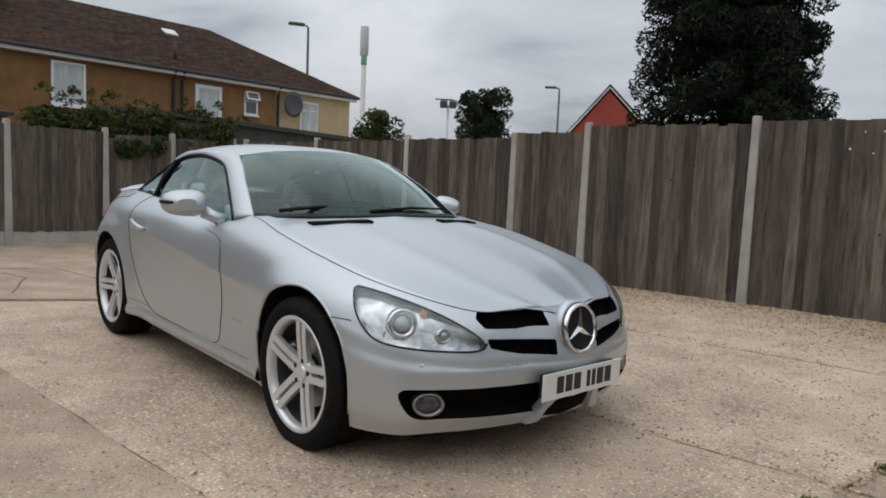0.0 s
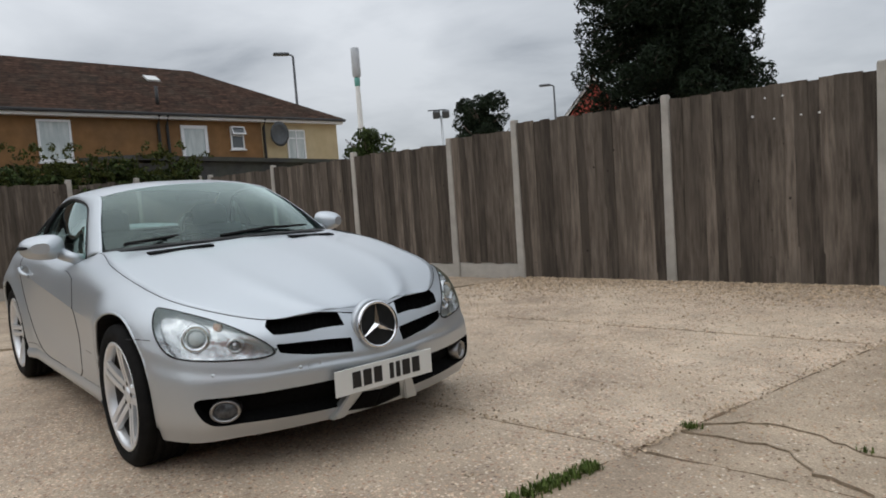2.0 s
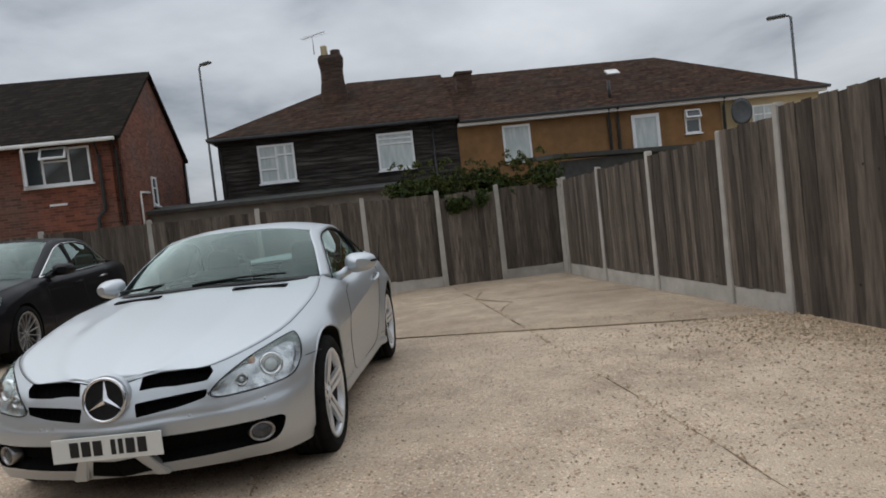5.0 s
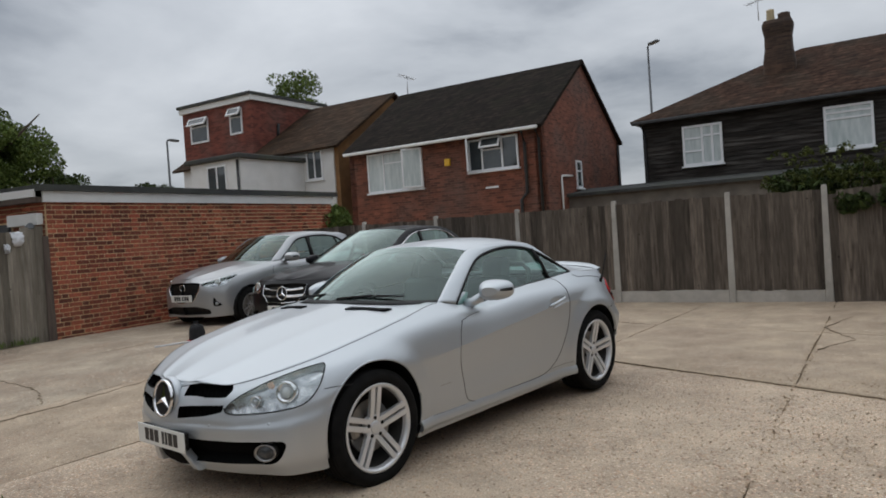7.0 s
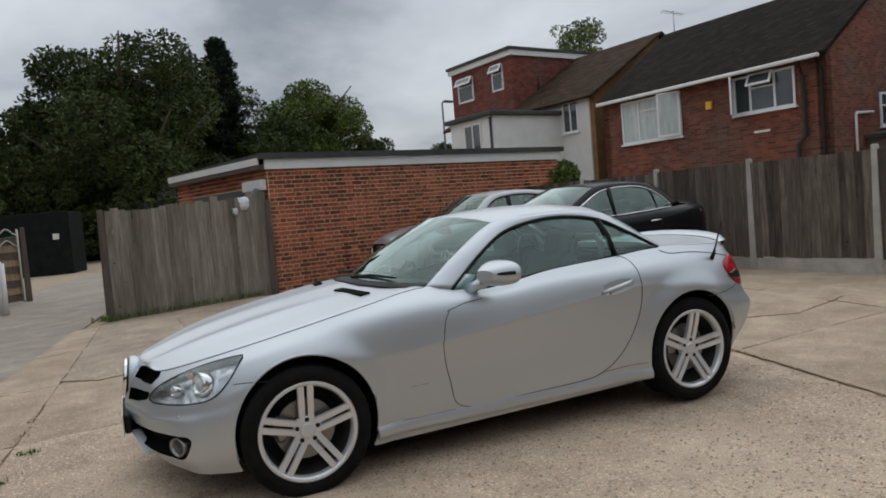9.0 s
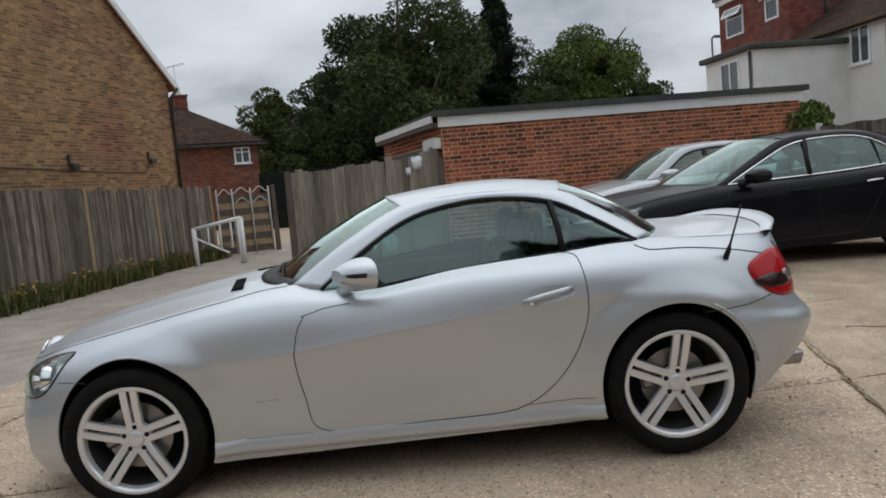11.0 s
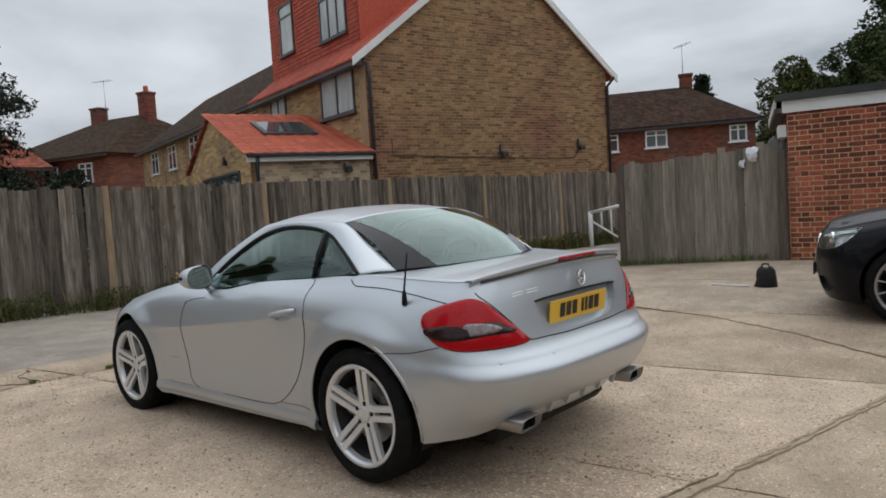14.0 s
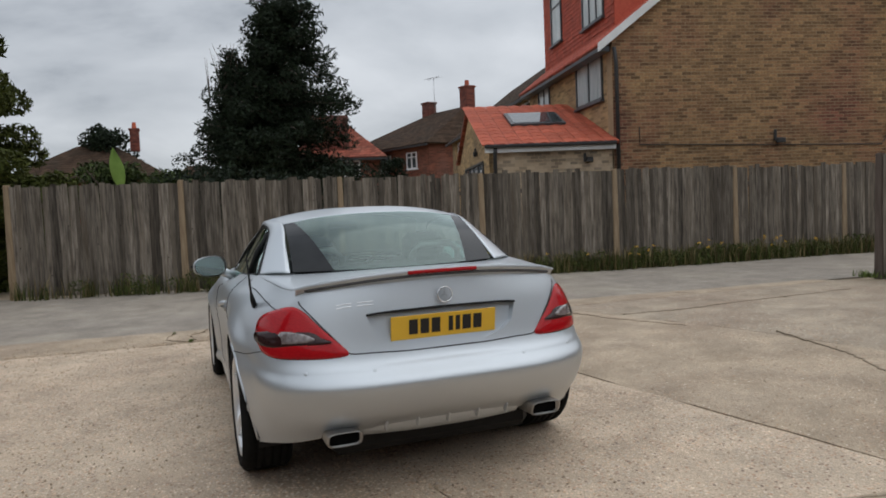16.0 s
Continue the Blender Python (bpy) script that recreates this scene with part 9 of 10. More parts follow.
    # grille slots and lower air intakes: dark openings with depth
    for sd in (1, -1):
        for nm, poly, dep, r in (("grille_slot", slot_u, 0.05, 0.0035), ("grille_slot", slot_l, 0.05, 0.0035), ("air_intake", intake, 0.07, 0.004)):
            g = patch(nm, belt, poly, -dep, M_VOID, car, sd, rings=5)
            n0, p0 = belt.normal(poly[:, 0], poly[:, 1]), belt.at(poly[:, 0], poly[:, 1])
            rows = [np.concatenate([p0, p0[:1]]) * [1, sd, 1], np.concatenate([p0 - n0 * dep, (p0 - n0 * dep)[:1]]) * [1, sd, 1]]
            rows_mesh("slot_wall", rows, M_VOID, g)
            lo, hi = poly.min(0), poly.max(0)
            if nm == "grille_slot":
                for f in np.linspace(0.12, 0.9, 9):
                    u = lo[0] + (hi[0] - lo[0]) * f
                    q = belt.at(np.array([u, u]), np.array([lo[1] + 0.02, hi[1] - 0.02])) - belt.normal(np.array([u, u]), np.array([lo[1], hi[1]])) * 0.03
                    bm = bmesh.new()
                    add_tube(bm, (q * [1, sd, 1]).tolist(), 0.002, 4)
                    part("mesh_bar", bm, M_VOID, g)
        # flat near-black sheet on the uncut body, painted as the opening's shade
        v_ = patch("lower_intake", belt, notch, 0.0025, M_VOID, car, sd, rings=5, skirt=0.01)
        # fog lamp
        c = belt.near((1.885, 0.635, 0.315))
        nn, pp = belt.normal(c[0], c[1]), belt.at(c[0], c[1])
        fwd = Vector((0.85, 0.5 * sd, 0.02)).normalized()
        mt = Matrix.Translation(Vector((pp - nn * 0.022) * [1, sd, 1])) @ fwd.to_track_quat("Y", "Z").to_matrix().to_4x4() @ Matrix.Diagonal((1.15, 1, 0.85, 1))
        fg = new("fog_lamp")
        fg.parent = car
        bm = bmesh.new()
        lathe(bm, [(0.040, -0.03), (0.042, 0.004), (0.050, 0.014), (0.055, 0.010), (0.055, -0.04)], 30, mt)
        bmesh.ops.recalc_face_normals(bm, faces=bm.faces)
        part("ring", bm, M_STEEL, fg, smooth=True)
        bm = bmesh.new()
        lathe(bm, [(0.041, 0.0), (0.03, 0.006), (0.0004, 0.010)], 24, mt)
        part("lamp_lens", bm, M_FOG, fg, smooth=True)
        # parking sensors
        for p in ((2.045, 0.36, 0.462), (1.885, 0.675, 0.47)):
            q = belt.near(p)
            nn, pp = belt.normal(q[0], q[1]), belt.at(q[0], q[1])
            mt = Matrix.Translation(Vector(pp * [1, sd, 1])) @ Vector(nn * [1, sd, 1]).to_track_quat("Y", "Z").to_matrix().to_4x4()
            bm = bmesh.new()
            lathe(bm, [(0.0085, 0.0), (0.0082, 0.0005), (0.0004, 0.0006)], 16, mt)
            part("parking_sensor", bm, M_SILVER, car, smooth=True)
    q = belt.near((2.05, 0.30, 0.462))
    nn, pp = belt.normal(q[0], q[1]), belt.at(q[0], q[1])
    mt = Matrix.Translation(Vector(pp * [1, -1, 1])) @ Vector(nn * [1, -1, 1]).to_track_quat("Y", "Z").to_matrix().to_4x4()
    bm = bmesh.new()
    lathe(bm, [(0.030, -0.001), (0.0295, 0.0015), (0.0275, 0.0015), (0.027, 0.0005), (0.0004, 0.001)], 24, mt)
    part("towing_eye_cover", bm, M_SILVER, car, smooth=True)
    # silver shield round the badge, badge, front plate
    bm = bmesh.new()
    lathe(bm, [(0.098, -0.05), (0.112, -0.02), (0.110, 0.004), (0.098, 0.012), (0.092, 0.004)], 40, pose(2.083, 0, 0.590, 0, 0, -90) @ pose(0, 0, 0, 8, 0, 0))
    bmesh.ops.recalc_face_normals(bm, faces=bm.faces)
    part("badge_surround", bm, M_SILVER, car, smooth=True)
    star_badge(car, pose(2.106, 0, 0.586, 0, 0, -90) @ pose(0, 0, 0, 8, 0, 0), 0.099)
    number_plate(car, pose(2.142, 0, 0.375, 0, 0, -90), M_PLATE_W)
    box("plate_holder", (2.10, -0.24, 0.325), (2.138, 0.24, 0.425), M_BLACK, car, bevel=0.008)
    # glasshouse
    base = [(0.44, 0.69, 0.943), (0.62, 0.42, 0.957), (0.685, 0, 0.964), (0.62, -0.42, 0.957), (0.44, -0.69, 0.943)]
    head = [(-0.045, 0.540, 1.243), (0.030, 0.32, 1.283), (0.058, 0, 1.297), (0.030, -0.32, 1.283), (-0.045, -0.540, 1.243)]
    ws = strip("windscreen", base, head, 40, 14, M_GLASS_F, car, crown=0.022, thick=0.0, dx=(0.6, 0, 0.8))
    tail_top = [(-0.845, 0.545, 1.243), (-0.90, 0.30, 1.280), (-0.92, 0, 1.290), (-0.90, -0.30, 1.280), (-0.845, -0.545, 1.243)]
    roof_l = [(-0.045, 0.545, 1.244), (-0.25, 0.572, 1.268), (-0.55, 0.580, 1.270), (-0.845, 0.550, 1.244)]
    rf = []
    for k in range(30):
        f = k / 29
        e = spline(roof_l, f * 3)
        cx = 0.058 + (-0.92 - 0.058) * f
        cz = spline([(0, 0, 1.298), (0, 0, 1.328), (0, 0, 1.330), (0, 0, 1.291)], f * 3)[2]
        row = []
        for w in np.linspace(-1, 1, 33):
            row.append((cx + (e[0] - cx) * abs(w) ** 2.0, e[1] * w, cz + (e[2] - cz) * abs(w) ** 2.6))
        rf.append(row)
    rows_mesh("roof", rf, M_SILVER, car, thick=0.01)
    glass_b = [(-1.27, 0.575, 0.992), (-1.40, 0.30, 0.992), (-1.44, 0, 0.992), (-1.40, -0.30, 0.992), (-1.27, -0.575, 0.992)]
    lo_, hi_ = spline(glass_b, np.linspace(0, 4, 61)), spline(tail_top, np.linspace(0, 4, 61))
    pane_rows, side_rows = [], {1: [], -1: []}
    for g in np.linspace(0, 1, 15):
        line = lo_ * (1 - g) + hi_ * g + np.array([-0.5, 0, 0.8]) * 0.03 * math.sin(math.pi * g)
        at = lambda f: np.array([np.interp(f * 60, np.arange(61), line[:, k]) for k in range(3)])
        edge = 0.185 - 0.125 * g
        pane_rows.append([at(f) for f in np.linspace(edge, 1 - edge, 41)])
        side_rows[1].append([at(f) for f in np.linspace(0.002, edge, 8)])
        side_rows[-1].append([at(f) for f in np.linspace(1 - edge, 0.998, 8)])
    rows_mesh("rear_window", pane_rows, M_GLASS_R, car)
    for sd in (1, -1):
        rows_mesh("glass_border", side_rows[sd], M_FRIT, car, "dark printed edge of the rear window")
    for sd in (1, -1):
        outer = [(0.505, 0.705, 0.932), (0.25, 0.632, 1.098), (-0.045, 0.545, 1.246), (-0.30, 0.575, 1.269), (-0.58, 0.580, 1.268), (-0.845, 0.552, 1.245), (-1.06, 0.572, 1.130), (-1.285, 0.590, 0.990)]
        inner = [(0.36, 0.752, 0.905), (0.12, 0.675, 1.075), (-0.10, 0.612, 1.190), (-0.36, 0.610, 1.238), (-0.60, 0.614, 1.234), (-0.80, 0.626, 1.196), (-0.97, 0.676, 1.108), (-1.165, 0.742, 0.984)]
        strip("roof_pillar", outer, inner, 70, 8, M_SILVER, car, crown=0.012, side=sd, dx=(0, 0.75, 0.55))
        edge_i = [(x, y - 0.004, z - 0.004) for x, y, z in inner]
        seal = spline(edge_i, np.linspace(0, 7, 60)) * [1, sd, 1]
        tube("window_seal", seal.tolist(), 0.011, M_BLACK, car, seg=6)
        belt_l = [(0.35, 0.748, 0.886), (0.20, 0.752, 0.882), (0.0, 0.750, 0.903), (-0.3, 0.748, 0.937), (-0.6, 0.746, 0.955), (-0.8, 0.744, 0.965), (-1.0, 0.742, 0.977), (-1.15, 0.740, 0.986)]
        up_e = [(x, y - 0.010, z - 0.006) for x, y, z in inner]
        strip("side_window", belt_l, up_e, 60, 12, M_GLASS, car, crown=0.012, side=sd, thick=0.0, dx=(0, 1, 0.1))
        bl = spline([(x, y + 0.004, z - 0.002) for x, y, z in belt_l], np.linspace(0, 7, 40)) * [1, sd, 1]
        tube("belt_seal", bl.tolist(), 0.007, M_BLACK, car, seg=6)
        strip("mirror_quadrant", [(0.37, 0.752, 0.90), (0.26, 0.756, 0.878)], [(0.26, 0.722, 0.978), (0.185, 0.722, 0.965)], 6, 5, M_SILVER, car, side=sd, thick=0.02)
        tube("window_divider", [(-0.808, sd * 0.752, 0.966), (-0.80, sd * 0.700, 1.09), (-0.785, sd * 0.626, 1.20)], 0.014, M_BLACK, car, seg=6)
        door_mirror(car, pose(0.175, sd * 0.935, 0.975, 0, 0, 14 * sd) @ (Matrix.Diagonal((0.88, 0.92 * sd, 0.9, 1))), M_SILVER, sd)
        # door handle in its dish
        patch("handle_dish", belt, dish, -0.0005, M_SILVER, car, sd, rings=7, bulge=-0.020, label="shallow dish behind the handle")
        hp = [belt.at(*belt.near(p)) + belt.normal(*belt.near(p)) * o for p, o in (((-0.575, 0.885, 0.770), 0.004), ((-0.62, 0.885, 0.777), 0.024), ((-0.69, 0.885, 0.790), 0.030), ((-0.77, 0.885, 0.805), 0.024), ((-0.81, 0.885, 0.812), 0.004))]
        tube("door_handle", (np.array(hp) * [1, sd, 1]).tolist(), [0.010, 0.013, 0.0135, 0.013, 0.010], M_SILVER, car, seg=8)
        # tail lamp
        tl = new("tail_lamp")
        tl.parent = car
        patch("lens", belt, tail, 0.006, M_TAIL, tl, sd, rings=8, bulge=0.012, skirt=0.012)
        sm = belt.outline([(-1.690, 0.822, 0.752), (-1.74, 0.790, 0.760), (-1.82, 0.715, 0.764), (-1.895, 0.60, 0.757), (-1.920, 0.558, 0.732), (-1.938, 0.525, 0.706), (-1.88, 0.66, 0.694), (-1.79, 0.775, 0.698), (-1.715, 0.824, 0.722)])
        patch("smoked_band", belt, sm, 0.0155, M_TAIL_DK, tl, sd, rings=5, bulge=0.004, skirt=0.008)
        cl_ = belt.outline([(-1.835, 0.70, 0.756), (-1.885, 0.62, 0.750), (-1.905, 0.58, 0.720), (-1.865, 0.675, 0.706), (-1.835, 0.71, 0.712)])
        patch("reversing_lens", belt, cl_, 0.0185, M_TAIL_CL, tl, sd, rings=4, bulge=0.002, skirt=0.006)
        seam("lamp_seal", belt, np.concatenate([tail, tail[:1]]), tl, sd, 0.003, M_BLACK)
        for p in ((-2.03, 0.36, 0.565), (-1.94, 0.63, 0.57)):
            q = belt.near(p)
            nn, pp = belt.normal(q[0], q[1]), belt.at(q[0], q[1])
            mt = Matrix.Translation(Vector(pp * [1, sd, 1])) @ Vector(nn * [1, sd, 1]).to_track_quat("Y", "Z").to_matrix().to_4x4()
            bm = bmesh.new()
            lathe(bm, [(0.0085, 0.0), (0.0082, 0.0005), (0.0004, 0.0006)], 16, mt)
            part("parking_sensor", bm, M_SILVER, car, smooth=True)
        # exhaust tip: a rounded box pipe
        bm = bmesh.new()
        prof = []
        for x, s in ((-1.78, 1.0), (-2.012, 1.0), (-2.018, 0.9), (-1.88, 0.88)):
            ring = []
            for k in range(24):
                a = 2 * math.pi * k / 24
                cy, cz = math.copysign(abs(math.cos(a)) ** 0.5, math.cos(a)), math.copysign(abs(math.sin(a)) ** 0.5, math.sin(a))
                ring.append(bm.verts.new((x - 0.012 * cz, sd * 0.50 + 0.080 * s * cy, 0.292 + 0.036 * s * cz)))
            prof.append(ring)
        for r0, r1 in zip(prof, prof[1:]):
            for k in range(24):
                bm.faces.new((r0[k], r0[(k + 1) % 24], r1[(k + 1) % 24], r1[k]))
        bmesh.ops.recalc_face_normals(bm, faces=bm.faces)
        ex = part("exhaust_tip", bm, M_STEEL, car, smooth=True)
        # near-black plate set in the pipe's mouth for the shade inside
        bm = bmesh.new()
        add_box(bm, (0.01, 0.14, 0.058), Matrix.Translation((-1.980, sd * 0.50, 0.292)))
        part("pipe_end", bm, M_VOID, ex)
        # name script on the front wing: two small plain bars
        for x0, x1 in ((0.71, 0.665), (0.655, 0.60)):
            q = [belt.near((x, 0.87, 0.437)) for x in np.linspace(x0, x1, 6)]
            seam("wing_script", belt, q, car, sd, 0.0022, M_ALLOY_DK)
        # wheels
        make_wheel(car, 1.213, sd * 0.757, 0.314, sd, 0.319, 0.243, 0.222, 5, M_ALLOY, turn=-1 if sd > 0 else -8)
        make_wheel(car, -1.213, sd * 0.760, 0.314, sd, 0.319, 0.243, 0.232, 5, M_ALLOY, turn=-8 if sd > 0 else 20)
    # rear plate recess
    n0, p0 = belt.normal(recess[:, 0], recess[:, 1]), belt.at(recess[:, 0], recess[:, 1])
    for sd in (1, -1):
        g = patch("plate_recess", belt, recess, -0.04, M_SILVER, car, sd, rings=5)
        a = recess
        rows = [p0[:-9] * [1, sd, 1], (p0 - n0 * 0.04)[:-9] * [1, sd, 1]]
        rows_mesh("recess_wall", [r[np.r_[0:len(r)]] for r in rows], M_SILVER, g)
    number_plate(car, pose(-1.985, 0, 0.752, 0, 0, 90) @ pose(0, 0, 0, -8, 0, 0), M_PLATE_Y)
    box("plate_surround", (-1.978, -0.14, 0.681), (-1.968, 0.14, 0.697), M_BLACK, car)
    # spoiler with its brake light, badge, script bars
    sp0 = [(-1.795, 0.655, 0.952), (-1.87, 0.50, 0.972), (-1.915, 0.25, 0.988), (-1.925, 0, 0.992), (-1.915, -0.25, 0.988), (-1.87, -0.50, 0.972), (-1.795, -0.655, 0.952)]
    sp1 = [(-1.850, 0.665, 0.958), (-1.945, 0.50, 0.994), (-1.995, 0.25, 1.016), (-2.005, 0, 1.021), (-1.995, -0.25, 1.016), (-1.945, -0.50, 0.994), (-1.850, -0.665, 0.958)]
    sp2 = [(-1.848, 0.655, 0.945), (-1.935, 0.49, 0.968), (-1.982, 0.25, 0.988), (-1.990, 0, 0.992), (-1.982, -0.25, 0.988), (-1.935, -0.49, 0.968), (-1.848, -0.655, 0.945)]
    f = np.linspace(0, 6, 50)
    A, B, C = spline(sp0, f), spline(sp1, f), spline(sp2, f)
    lowr = spline([(x + 0.03, y, z - 0.03) for x, y, z in sp2], f)
    rows_mesh("spoiler", [A, (A + B) / 2 + [0, 0, 0.004], B, C, lowr], M_SILVER, car)
    brk = [C[k] + [-0.004, 0, 0.012] for k in range(len(C)) if abs(C[k][1]) < 0.18]
    bm = bmesh.new()
    add_tube(bm, [tuple(p) for p in brk], 0.0105, 8)
    part("brake_light", bm, M_TAIL, car, smooth=True)
    star_badge(car, pose(-2.002, 0, 0.893, 0, 0, 90), 0.036, back=False)
    for y0, y1 in ((0.50, 0.43), (0.405, 0.33)):
        q = [belt.near((-1.97, y, 0.878)) for y in np.linspace(y0, y1, 6)]
        for dz in (-0.05, 0.05):
            seam("boot_script", belt, [(a, b + dz) for a, b in q], car, 1, 0.0028, M_ALLOY)
    # dark bars added as shade: under the spoiler, along the edge above the plate
    under = [tuple(p + [0.004, 0, -0.006]) for p in C if abs(p[1]) < 0.62]
    bm = bmesh.new()
    add_tube(bm, under, 0.0075, 6)
    part("spoiler_seal", bm, M_SPOILER_SHADE, car, smooth=True)
    seam("recess_edge", belt, [belt.near(p) for p in lin((-1.975, 0.37, 0.826), (-1.993, 0.0, 0.838), 20)], car, 1, 0.0055, M_BLACK)
    seam("recess_edge", belt, [belt.near(p) for p in lin((-1.975, 0.37, 0.826), (-1.993, 0.0, 0.838), 20)], car, -1, 0.0055, M_BLACK)
    # upturned ends of the front lip beside the plate
    for sd in (1, -1):
        bm = bmesh.new()
        pts = [Vector(p) for p in ((2.052, sd * 0.235, 0.196), (2.052, sd * 0.165, 0.196), (2.108, sd * 0.118, 0.318), (2.108, sd * 0.165, 0.318))]
        add_prism(bm, pts, (-0.05, 0, 0.0))
        bmesh.ops.recalc_face_normals(bm, faces=bm.faces)
        bmesh.ops.bevel(bm, geom=bm.edges[:], offset=0.006, segments=2, affect="EDGES")
        part("lip_fang", bm, M_SILVER, car)
    # rear apron between the exhausts, with its fins
    apron = [[(x + 0.05 * abs(w) ** 2.5, 0.40 * w, z) for w in np.linspace(-1, 1, 21)] for x, z in ((-1.985, 0.372), (-1.978, 0.330), (-1.962, 0.290), (-1.930, 0.262), (-1.86, 0.252))]
    rows_mesh("rear_apron", apron, M_SILVER, car, thick=0.004)
    for y in (-0.30, -0.15, 0.0, 0.15, 0.30):
        bm = bmesh.new()
        add_box(bm, (0.03, 0.010, 0.056), pose(-1.978, y, 0.318, 0, -22, 0), 0.004)
        part("apron_fin", bm, M_SILVER, car)
    # roof aerial on the rear wing
    q = belt.near((-1.555, 0.80, 0.862))
    b0 = belt.at(*q)
    bm = bmesh.new()
    add_tube(bm, [tuple(b0 + [0, 0.002, -0.006]), tuple(b0 + [-0.012, 0.012, 0.03]), tuple(b0 + [-0.02, 0.018, 0.06])], [0.014, 0.012, 0.007], 8)
    add_tube(bm, [tuple(b0 + [-0.02, 0.018, 0.06]), tuple(b0 + [-0.075, 0.035, 0.235])], [0.0055, 0.004], 6)
    part("aerial", bm, M_BLACK, car, smooth=True)
    # bonnet vents and wipers
    bp = np.array(bon).reshape(-1, 3)

    def bonnet_z(x, y):
        d = np.hypot(bp[:, 0] - x, bp[:, 1] - y)
        k = d.argsort()[:4]
        return float((bp[k, 2] / (d[k] + 1e-6)).sum() / (1 / (d[k] + 1e-6)).sum())

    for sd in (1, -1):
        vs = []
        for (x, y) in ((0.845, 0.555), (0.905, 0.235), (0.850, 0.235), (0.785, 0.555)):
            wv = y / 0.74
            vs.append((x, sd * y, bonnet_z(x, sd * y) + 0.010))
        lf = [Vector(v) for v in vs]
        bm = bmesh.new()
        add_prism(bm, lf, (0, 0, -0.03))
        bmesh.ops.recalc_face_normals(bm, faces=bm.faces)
        # solid near-black block on the bonnet; the vent's inner shade is its colour
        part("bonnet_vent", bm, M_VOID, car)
    for y0, y1, x0 in ((-0.10, 0.50, 0.66), (-0.62, -0.05, 0.60)):
        tube("wiper", [(x0 + 0.02, y0, 0.972), (x0 - 0.01, (y0 + y1) / 2, 0.992), (x0 - 0.06, y1, 0.985)], [0.011, 0.009, 0.006], M_BLACK, car, seg=6)
    # dark shelf under the rear glass
    prism("parcel_shelf", [Vector((x, y, 0.974)) for x, y in ((-1.02, 0.56), (-1.245, 0.56), (-1.365, 0.30), (-1.415, 0.0), (-1.365, -0.30), (-1.245, -0.56), (-1.02, -0.56))], (0, 0, 0.017), M_CABIN, car)
    # underside and cabin
    box("underbody", (-1.80, -0.52, 0.145), (1.85, 0.52, 0.30), M_BLACK, car, bevel=0.04)
    box("floor_pan", (-0.86, -0.80, 0.150), (0.86, 0.80, 0.26), M_BLACK, car, bevel=0.03)
    bm = bmesh.new()
    add_box(bm, (0.55, 1.36, 0.30), pose(0.50, 0, 0.74, 0, 10, 0), 0.08)
    part("dashboard", bm, M_CABIN, car)
    box("cabin_tub", (-1.25, -0.72, 0.27), (0.6, 0.72, 0.36), M_CABIN, car)
    box("bulkhead", (-1.30, -0.70, 0.36), (-1.02, 0.70, 0.93), M_CABIN, car, bevel=0.05)
    for sd in (1, -1):
        box("door_card", (-0.85, sd * 0.70 - 0.03, 0.36), (0.5, sd * 0.70 + 0.03, 0.86), M_CABIN, car, bevel=0.02)
        seat(car, -0.22, sd * 0.36, M_LEATHER)
        tube("roll_hoop", [(-0.86, sd * 0.22, 0.85), (-0.88, sd * 0.22, 1.03), (-0.88, sd * 0.27, 1.08), (-0.88, sd * 0.47, 1.08), (-0.88, sd * 0.52, 1.03), (-0.86, sd * 0.52, 0.85)], 0.022, M_ALLOY_DK, car)
    steering_wheel(car, 0.22, -0.36, 0.83)
    bm = bmesh.new()
    add_box(bm, (0.03, 0.22, 0.06), pose(0.03, 0, 1.215, 0, 15, 0), 0.015)
    part("rear_view_mirror", bm, M_BLACK, car)
    # the lines above are drawn a little large: bring the body to its true size round the wheels
    body = Matrix.Translation((-0.008, 0, 0)) @ Matrix.Diagonal((0.95, 0.975, 0.975, 1))
    for child in car.children:
        if child.name.split(".")[0] != "wheel":
            child.matrix_basis = body @ child.matrix_basis
    return car


roadster()


# ---- the two parked cars ----
def car_rails(cols):
    """Six body lines from columns (x, y, z) of the top edge with the side's bulge (x, y) and sill inset."""
    rails = [[] for _ in range(6)]
    for (xt, yt, zt, xm, ym) in cols:
        rails[0].append((xt, yt, zt))
        rails[1].append((xt + (xm - xt) * 0.62, yt + (ym - yt) * 0.72, zt - 0.075))
        rails[2].append((xt + (xm - xt) * 0.92, yt + (ym - yt) * 0.97, 0.40 + (zt - 0.40) * 0.55))
        rails[3].append((xm, ym, 0.47))
        rails[4].append((xm - (0.03 if xm > 0 else -0.03) * (abs(xm) > 1.9), ym * 0.985, 0.30))
        rails[5].append((xm - (0.09 if xm > 0 else -0.09) * (abs(xm) > 1.9), ym * 0.955, 0.185))
    return rails


def dark_opening(car, belt, poly, depth, name, sides=(1, -1), mat=None):
    out = []
    for sd in sides:
        g = patch(name, belt, poly, -depth, mat or M_BLACK, car, sd, rings=5)
        n0, p0 = belt.normal(poly[:, 0], poly[:, 1]), belt.at(poly[:, 0], poly[:, 1])
        rows = [np.concatenate([p0, p0[:1]]) * [1, sd, 1], np.concatenate([p0 - n0 * depth, (p0 - n0 * depth)[:1]]) * [1, sd, 1]]
        rows_mesh("opening_wall", rows, M_BLACK, g)
        out.append(g)
    return out


